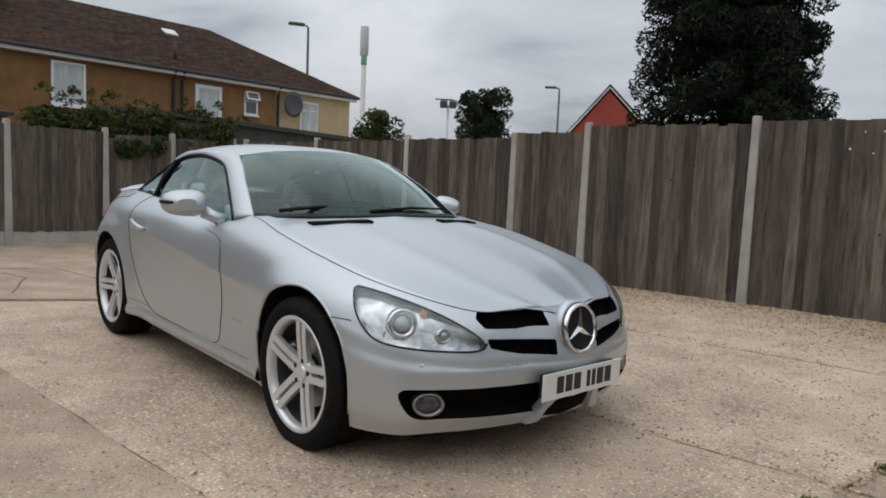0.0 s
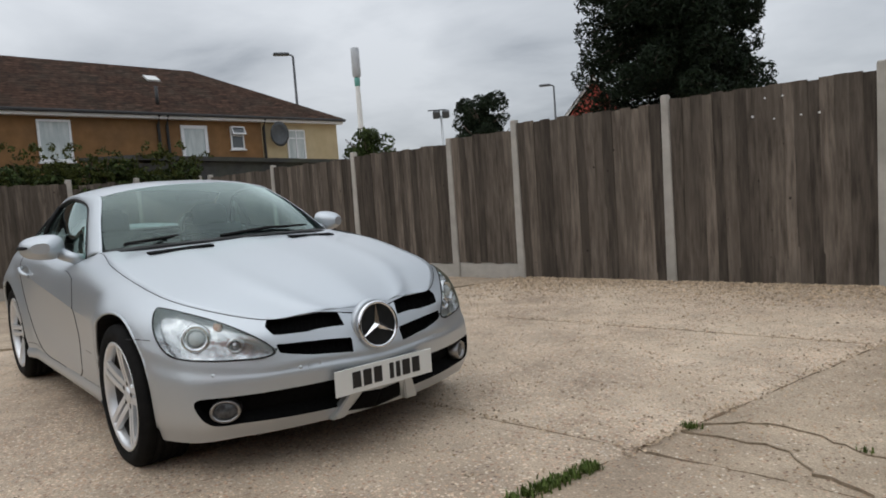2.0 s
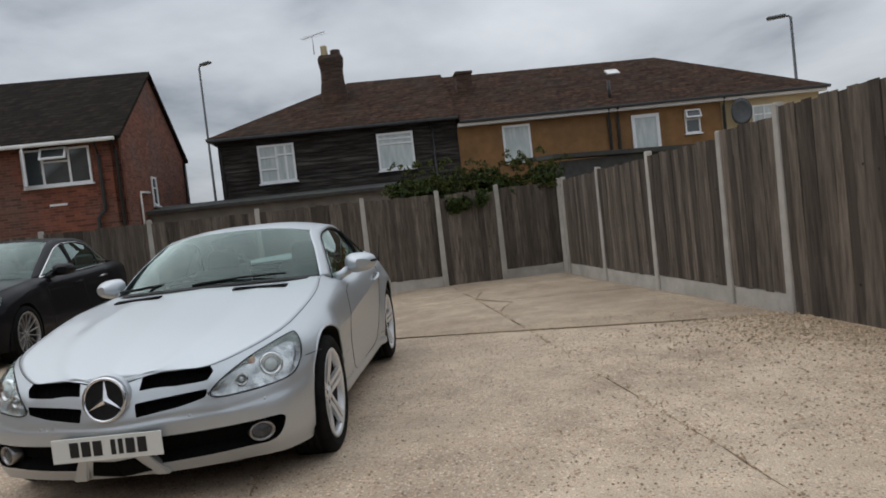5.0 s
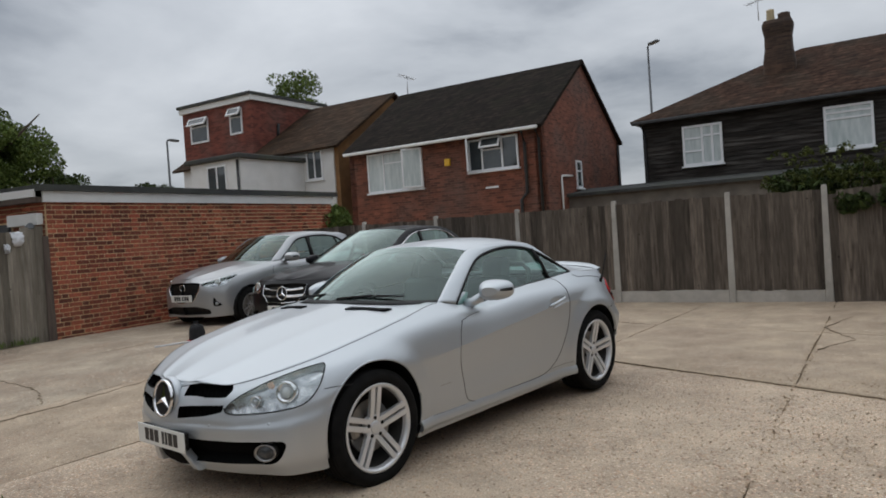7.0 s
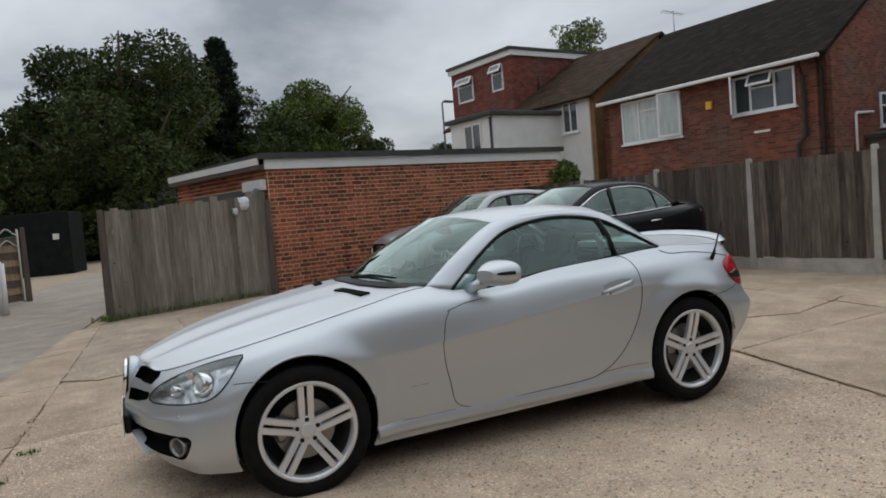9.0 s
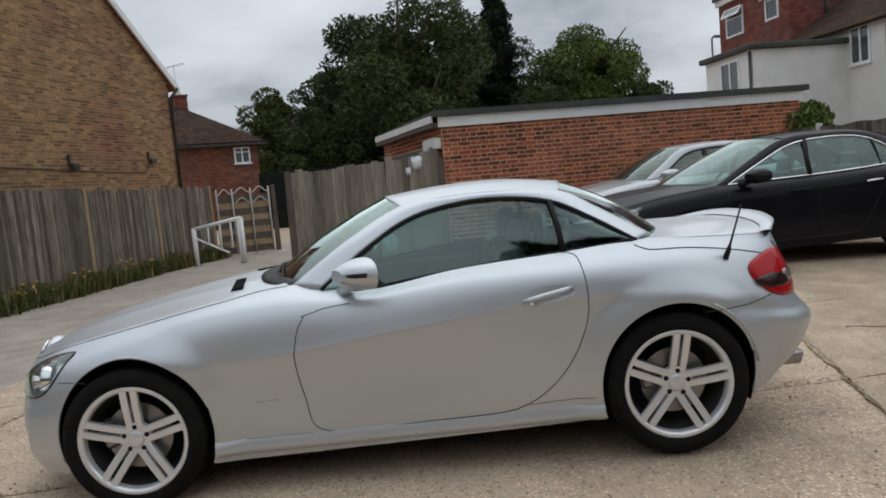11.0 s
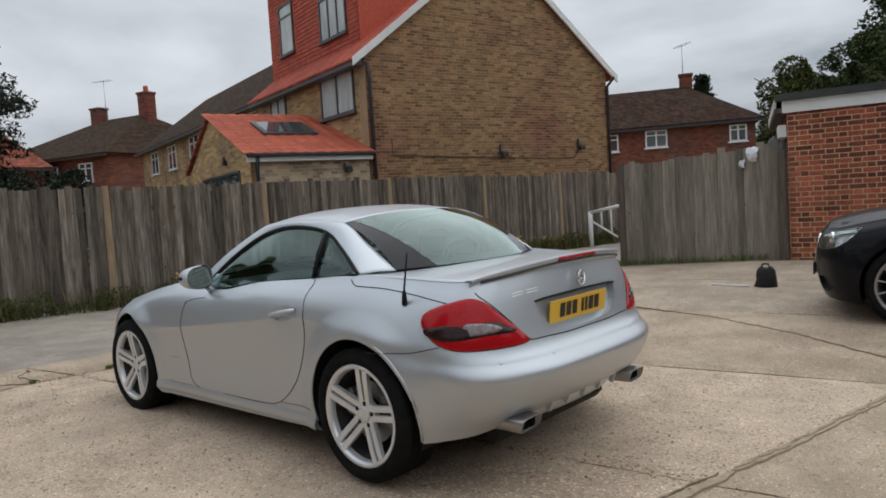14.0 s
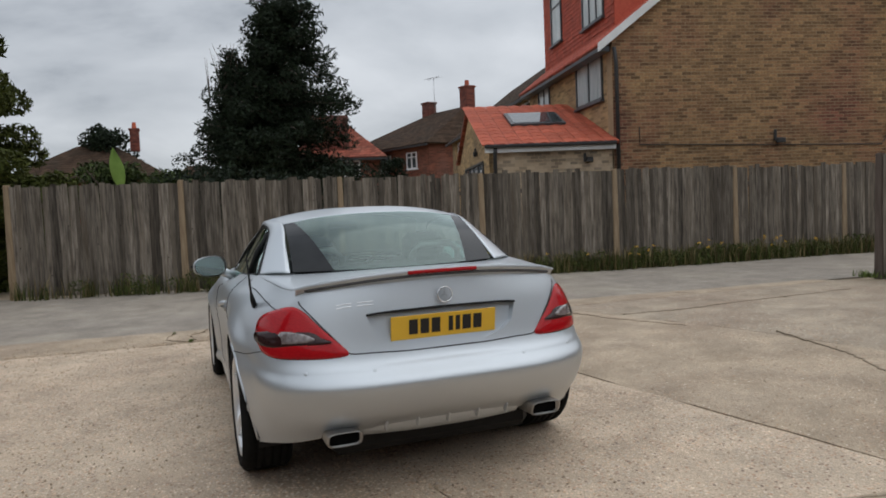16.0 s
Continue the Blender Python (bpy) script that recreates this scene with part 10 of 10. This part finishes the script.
def cabin(car, mat, base, head, roof_edge, roof_mid, tail_top, tail_base, outer, inner, waist, dividers, trim, mirror, mirror_mat):
    """Screen, roof, pillars, side windows with their dividers, mirrors and a plain interior."""
    both = lambda line: line + [(x, -y, z) for x, y, z in line[-2::-1]]
    strip("windscreen", both(base), both(head), 36, 12, M_GLASS_F, car, crown=0.02, thick=0.0, dx=(0.6, 0, 0.8))
    strip("rear_window", both(tail_base), both(tail_top), 30, 10, M_GLASS, car, crown=0.02, thick=0.0, dx=(-0.6, 0, 0.8))
    rf = []
    for k in range(26):
        f = k / 25
        e, c = spline(roof_edge, f * (len(roof_edge) - 1)), spline(roof_mid, f * (len(roof_mid) - 1))
        rf.append([(c[0] + (e[0] - c[0]) * abs(w) ** 2, e[1] * w, c[2] + (e[2] - c[2]) * abs(w) ** 2.4) for w in np.linspace(-1, 1, 25)])
    rows_mesh("roof", rf, mat, car, thick=0.01)
    n = len(inner)
    for sd in (1, -1):
        strip("roof_pillar", outer, inner, 60, 7, mat, car, crown=0.012, side=sd, dx=(0, 0.8, 0.5))
        strip("side_window", waist, [(x, y - 0.008, z - 0.004) for x, y, z in inner], 50, 9, M_GLASS, car, crown=0.012, side=sd, thick=0.0, dx=(0, 1, 0.1))
        up = spline([(x, y + 0.002, z - 0.004) for x, y, z in inner], np.linspace(0, n - 1, 50)) * [1, sd, 1]
        lo = spline([(x, y + 0.006, z) for x, y, z in waist], np.linspace(0, len(waist) - 1, 40)) * [1, sd, 1]
        tube("window_trim", up.tolist(), 0.010, trim, car, seg=6)
        tube("waist_trim", lo.tolist(), 0.010, trim, car, seg=6)
        for d in dividers:
            tube("window_divider", [(x, sd * y, z) for x, y, z in d[0]], d[1], M_BLACK, car, seg=6)
        door_mirror(car, pose(mirror[0], sd * mirror[1], mirror[2], 0, 0, 14 * sd) @ Matrix.Diagonal((1, sd, 1, 1)), mirror_mat, sd)


def lamp_unit(car, belt, poly, sd, lens_at, strip_pts=()):
    hl = new("headlamp")
    hl.parent = car
    patch("housing", belt, poly, -0.04, M_LAMP_IN, hl, sd, rings=6)
    n0, p0 = belt.normal(poly[:, 0], poly[:, 1]), belt.at(poly[:, 0], poly[:, 1])
    rows_mesh("surround", [np.concatenate([p0, p0[:1]]) * [1, sd, 1], np.concatenate([p0 - n0 * 0.04, (p0 - n0 * 0.04)[:1]]) * [1, sd, 1]], M_BLACK, hl)
    q = belt.near(lens_at)
    nn, pp = belt.normal(q[0], q[1]), belt.at(q[0], q[1])
    mt = Matrix.Translation(Vector((pp - nn * 0.022) * [1, sd, 1])) @ Vector((1, 0.35 * sd, 0.1)).normalized().to_track_quat("Y", "Z").to_matrix().to_4x4()
    bm = bmesh.new()
    lathe(bm, [(0.028, -0.02), (0.045, 0.0), (0.05, 0.012), (0.055, 0.006), (0.055, -0.02)], 24, mt)
    bmesh.ops.recalc_face_normals(bm, faces=bm.faces)
    part("lamp_ring", bm, M_CHROME, hl, smooth=True)
    bm = bmesh.new()
    lathe(bm, [(0.042, -0.004), (0.03, 0.008), (0.0004, 0.014)], 20, mt)
    part("lamp_lens", bm, M_LENS, hl, smooth=True)
    if strip_pts:
        seam("daylight_strip", belt, [belt.near(p) for p in strip_pts], hl, sd, 0.010, M_LENS, lift=-0.02)
    patch("lamp_cover", belt, poly, 0.002, M_CLEAR, hl, sd, rings=7, bulge=0.004)
    return hl


def fill_cabin(car, x_front, x_rear, w, z):
    box("dashboard", (x_front - 0.45, -w * 0.95, z - 0.32), (x_front, w * 0.95, z - 0.03), M_CABIN, car, bevel=0.07)
    box("cabin_floor", (x_rear - 0.1, -w, 0.24), (x_front + 0.2, w, 0.34), M_CABIN, car)
    box("parcel_shelf", (x_rear - 0.45, -w * 0.9, z - 0.12), (x_rear, w * 0.9, z - 0.05), M_CABIN, car)
    for sd in (1, -1):
        seat(car, x_front - 1.0, sd * 0.37, M_LEATHER)
        seat(car, x_front - 1.9, sd * 0.37, M_LEATHER)
        box("door_card", (x_rear, sd * w - 0.03, 0.34), (x_front, sd * w + 0.03, z - 0.06), M_CABIN, car, bevel=0.02)
    steering_wheel(car, x_front - 0.55, -0.37, z - 0.06)


def door_lines(car, belt, lines, r=0.003):
    for sd in (1, -1):
        for ln in lines:
            pts = spline(np.array([(x, 0.9, z) for x, z in ln]), np.linspace(0, len(ln) - 1, 40))
            seam("door_gap", belt, np.array([belt.near(p) for p in pts]), car, sd, r)


def grip(car, belt, x, z, mat):
    for sd in (1, -1):
        hp = [belt.at(*belt.near(p)) + belt.normal(*belt.near(p)) * o for p, o in (((x + 0.11, 0.9, z - 0.004), 0.0), ((x + 0.08, 0.9, z), 0.026), ((x - 0.08, 0.9, z + 0.006), 0.026), ((x - 0.11, 0.9, z + 0.008), 0.0))]
        tube("door_handle", (np.array(hp) * [1, sd, 1]).tolist(), 0.011, mat, car, seg=8)


M_LAMP_IN = material("lamp_bezel", (0.10, 0.10, 0.105), (0.72, 0.73, 0.75), scale=16, rough=0.15, metal=0.85, bump=0.3, bscale=25)
side_panels = ("front_door", "rear_door")


def black_saloon():
    car = empty("saloon_car", "black metallic four-door saloon with a chrome-barred grille", "car", group="cars parked beside the garage")
    car.matrix_basis = pose(-4.05, -4.55, 0.105, 0, 0.4, 8.0)
    keep = lambda x, y, z: (x, y, z)
    cols = [(2.215, 0, 0.79, 2.345, 0), (2.19, 0.26, 0.79, 2.32, 0.30), (2.10, 0.52, 0.775, 2.20, 0.62), (1.93, 0.70, 0.795, 1.99, 0.83), (1.55, 0.775, 0.865, 1.55, 0.905), (1.18, 0.775, 0.903, 1.15, 0.892),
            (0.86, 0.765, 0.932, 0.80, 0.893), (0.2, 0.775, 0.945, 0.2, 0.90), (-0.4, 0.785, 0.955, -0.4, 0.905), (-0.95, 0.785, 0.975, -0.95, 0.905), (-1.30, 0.765, 0.99, -1.29, 0.915), (-1.75, 0.715, 1.005, -1.75, 0.88),
            (-2.16, 0.62, 1.0, -2.17, 0.75), (-2.27, 0.35, 1.01, -2.32, 0.40), (-2.30, 0, 1.015, -2.345, 0)]
    belt = Belt(car_rails(cols), keep)
    ax, rx, az, ar = 1.46, -1.38, 0.32, 0.36
    lamp = belt.outline([(2.20, 0.47, 0.68), (2.13, 0.56, 0.735), (1.98, 0.70, 0.76), (1.80, 0.775, 0.785), (1.83, 0.80, 0.72), (1.98, 0.74, 0.63), (2.14, 0.60, 0.60), (2.24, 0.47, 0.62)])
    grille = belt.outline([(2.26, 0.0, 0.735), (2.235, 0.22, 0.735), (2.20, 0.40, 0.715), (2.245, 0.38, 0.60), (2.31, 0.28, 0.50), (2.335, 0.0, 0.49)], round_=False)
    intake = belt.outline([(2.25, 0.42, 0.36), (2.13, 0.64, 0.38), (2.05, 0.72, 0.33), (2.14, 0.62, 0.25), (2.24, 0.45, 0.24)])
    low = belt.outline([(2.32, 0.0, 0.34), (2.28, 0.36, 0.33), (2.24, 0.38, 0.24), (2.27, 0.0, 0.23)], round_=False)

    def regions(cu, cv, cp):
        x, y, z = cp[..., 0], cp[..., 1], cp[..., 2]
        nm = np.full(x.shape, "front_wing", dtype=object)
        nm[x < 0.82] = "front_door"
        nm[x < -0.18] = "rear_door"
        nm[(x < -0.95) | ((x < -0.6) & (z < 0.55))] = "rear_wing"
        nm[(x > 1.5) & (z < 0.60)] = "front_bumper"
        nm[x > 2.06] = "front_bumper"
        nm[(x < -1.3) & (z < 0.62)] = "rear_bumper"
        nm[(np.abs(x) < 1.3) & (z < 0.27)] = "sill"
        return nm

    body_shell(car, belt, M_BLACKP, [(ax, az, ar), (rx, az, ar)], [lamp, grille, intake, low], regions, res=(22, 8))
    for a in (ax, rx):
        arch_liner(car, a, az, ar - 0.001, 0.52, 0.89, M_BLACK)
    top = [c[:3] for c in cols]
    bon = loft_top(top[:7], [(2.215, 0, 0.79), (2.20, 0, 0.80), (2.12, 0, 0.835), (1.9, 0, 0.885), (1.55, 0, 0.935), (1.3, 0, 0.962), (1.14, 0, 0.98)], 40, 16, crown=0.002, ridge=0.012, warp=keep)
    rows_mesh("bonnet", bon, M_BLACKP, car, thick=0.004)
    dk = loft_top(top[11:], [(-1.93, 0, 1.07), (-2.12, 0, 1.065), (-2.26, 0, 1.045), (-2.30, 0, 1.015)], 20, 12, warp=keep, flat=2.4)
    rows_mesh("boot_lid", [r[::-1] for r in dk], M_BLACKP, car, thick=0.004)
    dark_opening(car, belt, intake, 0.05, "air_intake")
    dark_opening(car, belt, low, 0.06, "lower_grille")
    for g, sd in zip(dark_opening(car, belt, grille, 0.06, "grille"), (1, -1)):
        for z in (0.575, 0.66):
            q = [belt.near(p) for p in ((2.30, 0.09, z), (2.29, 0.2, z), (2.23, 0.36, z + 0.004))]
            for dz in (-0.06, 0.06):
                seam("chrome_bar", belt, [(u, v + dz) for u, v in q], g, sd, 0.008, M_CHROME, lift=-0.005)
        seam("chrome_surround", belt, [belt.near(p) for p in ((2.335, 0.0, 0.49), (2.31, 0.28, 0.50), (2.245, 0.38, 0.60), (2.20, 0.40, 0.715))], g, sd, 0.006, M_CHROME)
    star_badge(car, pose(2.315, 0, 0.618, 0, 0, -90) @ pose(0, 0, 0, 12, 0, 0), 0.092)
    for sd in (1, -1):
        lamp_unit(car, belt, lamp, sd, (2.08, 0.62, 0.68), ((2.14, 0.55, 0.725), (1.98, 0.69, 0.745), (1.84, 0.77, 0.765)))
        for w_x in (ax, rx):
            make_wheel(car, w_x, sd * 0.785, 0.322, sd, 0.326, 0.256, 0.225, 14, M_ALLOY_DK)
        tl = belt.outline([(-1.98, 0.78, 0.90), (-2.12, 0.70, 0.90), (-2.24, 0.52, 0.86), (-2.26, 0.50, 0.74), (-2.14, 0.74, 0.73), (-2.02, 0.82, 0.78)])
        patch("tail_lamp", belt, tl, 0.006, M_TAIL_DK, car, sd, rings=5, skirt=0.01)
    number_plate(car, pose(2.362, 0, 0.40, 0, 0, -90), M_PLATE_W)
    number_plate(car, pose(-2.36, 0, 0.72, 0, 0, 90), M_PLATE_Y)
    door_lines(car, belt, [[(0.80, 0.93), (0.84, 0.8), (0.82, 0.5), (0.76, 0.28)], [(-0.18, 0.95), (-0.20, 0.7), (-0.22, 0.28)], [(-1.08, 0.98), (-1.02, 0.8), (-0.93, 0.66), (-0.80, 0.45), (-0.66, 0.28)], [(0.76, 0.275), (-0.66, 0.28)]])
    grip(car, belt, 0.02, 0.80, M_BLACKP)
    grip(car, belt, -0.88, 0.825, M_CHROME)
    for sd in (1, -1):
        seam("feature_line", belt, [belt.near((x, 0.9, z)) for x, z in ((1.2, 0.78), (0.4, 0.77), (-0.6, 0.75), (-1.2, 0.72))], car, sd, 0.002, M_BLACKP)
    cabin(car, M_BLACKP, [(0.88, 0.70, 0.935), (1.06, 0.42, 0.968), (1.14, 0, 0.98)], [(-0.02, 0.555, 1.372), (0.08, 0.32, 1.40), (0.12, 0, 1.412)],
          [(-0.02, 0.56, 1.374), (-0.45, 0.575, 1.405), (-0.9, 0.57, 1.395), (-1.24, 0.545, 1.345)], [(0.12, 0, 1.413), (-0.4, 0, 1.448), (-0.9, 0, 1.438), (-1.30, 0, 1.385)],
          [(-1.24, 0.545, 1.343), (-1.28, 0.3, 1.375), (-1.30, 0, 1.384)], [(-1.72, 0.60, 1.05), (-1.88, 0.35, 1.065), (-1.93, 0, 1.07)],
          [(0.90, 0.715, 0.93), (0.46, 0.638, 1.165), (-0.02, 0.565, 1.376), (-0.5, 0.578, 1.408), (-0.95, 0.57, 1.39), (-1.30, 0.565, 1.30), (-1.72, 0.64, 1.045)],
          [(0.78, 0.765, 0.935), (0.36, 0.70, 1.135), (-0.06, 0.635, 1.305), (-0.5, 0.628, 1.352), (-0.92, 0.63, 1.325), (-1.20, 0.665, 1.21), (-1.42, 0.735, 1.02)],
          [(0.78, 0.768, 0.932), (0.2, 0.782, 0.945), (-0.4, 0.79, 0.955), (-0.95, 0.785, 0.978), (-1.42, 0.74, 1.0)],
          [([(-0.18, 0.785, 0.95), (-0.20, 0.71, 1.15), (-0.24, 0.632, 1.33)], 0.03), ([(-1.06, 0.775, 0.985), (-1.06, 0.71, 1.15), (-1.06, 0.655, 1.26)], 0.012)], M_CHROME, (0.58, 0.965, 1.0), M_BLACKP)
    box("underbody", (-2.1, -0.55, 0.19), (2.1, 0.55, 0.33), M_BLACK, car, bevel=0.04)
    box("floor_pan", (-0.85, -0.82, 0.2), (1.1, 0.82, 0.27), M_BLACK, car, bevel=0.03)
    fill_cabin(car, 0.75, -1.5, 0.72, 0.95)
    # the nose drawn in to its true overhang
    for ob in [c for c in car.children_recursive if c.type == "MESH" and c.parent.name.split(".")[0] != "wheel"]:
        to_car = Matrix.Identity(4)
        step = ob
        while step != car:
            to_car, step = step.matrix_basis @ to_car, step.parent
        back = to_car.inverted()
        for v in ob.data.vertices:
            p = to_car @ v.co
            if p.x > 1.82:
                p.x = 1.82 + (p.x - 1.82) * 0.74
                v.co = back @ p
    return car


def silver_hatchback():
    car = empty("hatchback_car", "pale silver five-door hatchback beside the brick garage", "car", group="cars parked beside the garage")
    car.matrix_basis = pose(-3.95, -7.33, 0.125, 0, 0.4, 8.0)
    keep = lambda x, y, z: (x, y, z)
    cols = [(1.93, 0, 0.80, 2.03, 0), (1.90, 0.24, 0.795, 2.0, 0.28), (1.81, 0.46, 0.79, 1.90, 0.56), (1.63, 0.66, 0.83, 1.68, 0.76), (1.29, 0.745, 0.90, 1.28, 0.845), (0.98, 0.745, 0.945, 0.98, 0.838),
            (0.66, 0.735, 0.985, 0.66, 0.84), (0.2, 0.745, 0.985, 0.2, 0.846), (-0.3, 0.75, 1.0, -0.3, 0.848), (-0.8, 0.75, 1.025, -0.8, 0.848), (-1.28, 0.735, 1.05, -1.28, 0.85), (-1.58, 0.69, 1.06, -1.58, 0.82),
            (-1.86, 0.60, 1.05, -1.87, 0.70), (-1.95, 0.33, 1.05, -2.0, 0.36), (-1.97, 0, 1.05, -2.03, 0)]
    belt = Belt(car_rails(cols), keep)
    ax, rx, az, ar = 1.29, -1.28, 0.305, 0.345
    lamp = belt.outline([(1.90, 0.38, 0.70), (1.85, 0.47, 0.735), (1.70, 0.63, 0.785), (1.50, 0.735, 0.825), (1.56, 0.74, 0.775), (1.68, 0.71, 0.70), (1.80, 0.60, 0.655), (1.90, 0.44, 0.665)])
    grille = belt.outline([(1.965, 0.0, 0.735), (1.94, 0.22, 0.73), (1.90, 0.355, 0.71), (1.94, 0.36, 0.61), (1.985, 0.30, 0.49), (2.005, 0.24, 0.44), (2.02, 0.0, 0.42)], round_=False)
    low = belt.outline([(2.02, 0.0, 0.36), (1.98, 0.30, 0.36), (1.88, 0.52, 0.31), (1.86, 0.53, 0.24), (1.96, 0.0, 0.225)], round_=False)
    fog = belt.outline([(1.87, 0.60, 0.50), (1.84, 0.63, 0.44), (1.80, 0.70, 0.37), (1.88, 0.60, 0.36)])

    def regions(cu, cv, cp):
        x, y, z = cp[..., 0], cp[..., 1], cp[..., 2]
        nm = np.full(x.shape, "front_wing", dtype=object)
        nm[x < 0.72] = "front_door"
        nm[x < -0.28] = "rear_door"
        nm[(x < -0.98) | ((x < -0.75) & (z < 0.5))] = "rear_wing"
        nm[(x > 1.25) & (z < 0.62)] = "front_bumper"
        nm[x > 1.79] = "front_bumper"
        nm[(x < -1.25) & (z < 0.6)] = "rear_bumper"
        nm[(np.abs(x) < 1.1) & (z < 0.26)] = "sill"
        return nm

    body_shell(car, belt, M_GREYP, [(ax, az, ar), (rx, az, ar)], [lamp, grille, low, fog], regions, res=(20, 8))
    for a in (ax, rx):
        arch_liner(car, a, az, ar - 0.001, 0.48, 0.835, M_BLACK)
    top = [c[:3] for c in cols]
    bon = loft_top(top[:7], [(1.93, 0, 0.80), (1.915, 0, 0.815), (1.85, 0, 0.85), (1.66, 0, 0.91), (1.35, 0, 0.975), (1.1, 0, 1.01), (0.92, 0, 1.03)], 40, 16, crown=0.002, ridge=0.010, warp=keep)
    rows_mesh("bonnet", bon, M_GREYP, car, thick=0.004)
    dk = loft_top(top[11:], [(-1.80, 0, 1.10), (-1.88, 0, 1.09), (-1.94, 0, 1.075), (-1.97, 0, 1.05)], 16, 12, warp=keep, flat=2.4)
    rows_mesh("tailgate", [r[::-1] for r in dk], M_GREYP, car, thick=0.004)
    dark_opening(car, belt, low, 0.05, "lower_grille")
    for g, sd in zip(dark_opening(car, belt, grille, 0.05, "grille"), (1, -1)):
        seam("chrome_wing", belt, [belt.near(p) for p in ((2.02, 0.0, 0.42), (2.005, 0.24, 0.44), (1.985, 0.30, 0.49), (1.94, 0.36, 0.61), (1.90, 0.37, 0.66))], g, sd, 0.008, M_CHROME)
        for z in (0.52, 0.58, 0.64, 0.69):
            seam("grille_slat", belt, [belt.near(p) for p in ((1.99, 0.0, z), (1.96, 0.2, z), (1.94, 0.31, z))], g, sd, 0.005, M_BLACK, lift=-0.02)
    for g, sd in zip(dark_opening(car, belt, fog, 0.03, "fog_recess"), (1, -1)):
        bm = bmesh.new()
        lathe(bm, [(0.026, -0.01), (0.028, 0.006), (0.0004, 0.012)], 16, Matrix.Translation((1.835, sd * 0.62, 0.395)) @ Vector((1, 0.4 * sd, 0)).to_track_quat("Y", "Z").to_matrix().to_4x4())
        part("fog_lamp", bm, M_LENS, g, smooth=True)
    bm = bmesh.new()
    lathe(bm, [(0.05, -0.002), (0.058, 0.006), (0.064, -0.002)], 24, pose(2.0, 0, 0.665, 0, 0, -90) @ Matrix.Diagonal((1.2, 1, 0.85, 1)))
    part("badge", bm, M_CHROME, car, smooth=True)
    for sd in (1, -1):
        lamp_unit(car, belt, lamp, sd, (1.77, 0.60, 0.725))
        for w_x in (ax, rx):
            make_wheel(car, w_x, sd * 0.74, 0.302, sd, 0.305, 0.205, 0.19, 10, M_ALLOY_DK)
        tl = belt.outline([(-1.60, 0.78, 0.94), (-1.76, 0.72, 0.95), (-1.90, 0.54, 0.93), (-1.92, 0.52, 0.84), (-1.78, 0.74, 0.82)])
        patch("tail_lamp", belt, tl, 0.006, M_TAIL, car, sd, rings=5, skirt=0.01)
    number_plate(car, pose(2.03, 0, 0.495, 0, 0, -90), M_PLATE_W)
    door_lines(car, belt, [[(0.74, 0.96), (0.78, 0.8), (0.76, 0.5), (0.70, 0.27)], [(-0.28, 0.99), (-0.30, 0.7), (-0.30, 0.27)], [(-1.10, 1.02), (-1.06, 0.85), (-0.96, 0.66), (-0.82, 0.45), (-0.7, 0.27)]])
    grip(car, belt, -0.14, 0.85, M_GREYP)
    grip(car, belt, -0.90, 0.88, M_GREYP)
    cabin(car, M_GREYP, [(0.68, 0.68, 0.99), (0.86, 0.40, 1.018), (0.92, 0, 1.03)], [(0.02, 0.535, 1.405), (0.10, 0.30, 1.43), (0.13, 0, 1.438)],
          [(0.02, 0.54, 1.407), (-0.45, 0.56, 1.45), (-1.0, 0.55, 1.435), (-1.52, 0.52, 1.37)], [(0.13, 0, 1.439), (-0.4, 0, 1.488), (-1.0, 0, 1.478), (-1.60, 0, 1.405)],
          [(-1.52, 0.52, 1.368), (-1.58, 0.3, 1.395), (-1.60, 0, 1.403)], [(-1.70, 0.58, 1.09), (-1.78, 0.35, 1.10), (-1.80, 0, 1.10)],
          [(0.70, 0.69, 0.985), (0.36, 0.615, 1.21), (0.02, 0.545, 1.408), (-0.5, 0.563, 1.452), (-1.0, 0.553, 1.437), (-1.45, 0.535, 1.375), (-1.72, 0.60, 1.09)],
          [(0.50, 0.735, 0.985), (0.24, 0.675, 1.16), (-0.06, 0.605, 1.335), (-0.5, 0.605, 1.388), (-0.95, 0.605, 1.365), (-1.20, 0.625, 1.29), (-1.38, 0.70, 1.10)],
          [(0.50, 0.738, 0.982), (0.1, 0.75, 0.988), (-0.4, 0.755, 1.005), (-0.95, 0.75, 1.035), (-1.38, 0.70, 1.075)],
          [([(-0.28, 0.755, 1.0), (-0.29, 0.69, 1.18), (-0.31, 0.61, 1.37)], 0.034), ([(-1.08, 0.745, 1.04), (-1.06, 0.69, 1.18), (-1.04, 0.625, 1.33)], 0.012), ([(0.32, 0.74, 0.985), (0.31, 0.71, 1.07), (0.30, 0.695, 1.11)], 0.010)], M_BLACK, (0.42, 0.90, 1.04), M_GREYP)
    box("underbody", (-1.8, -0.5, 0.19), (1.8, 0.5, 0.33), M_BLACK, car, bevel=0.04)
    box("floor_pan", (-0.85, -0.78, 0.19), (0.85, 0.78, 0.26), M_BLACK, car, bevel=0.03)
    fill_cabin(car, 0.70, -1.4, 0.66, 0.985)
    tube("roof_aerial", [(-1.45, 0, 1.41), (-1.62, 0, 1.52)], [0.008, 0.004], M_BLACK, car)
    return car


black_saloon()
silver_hatchback()
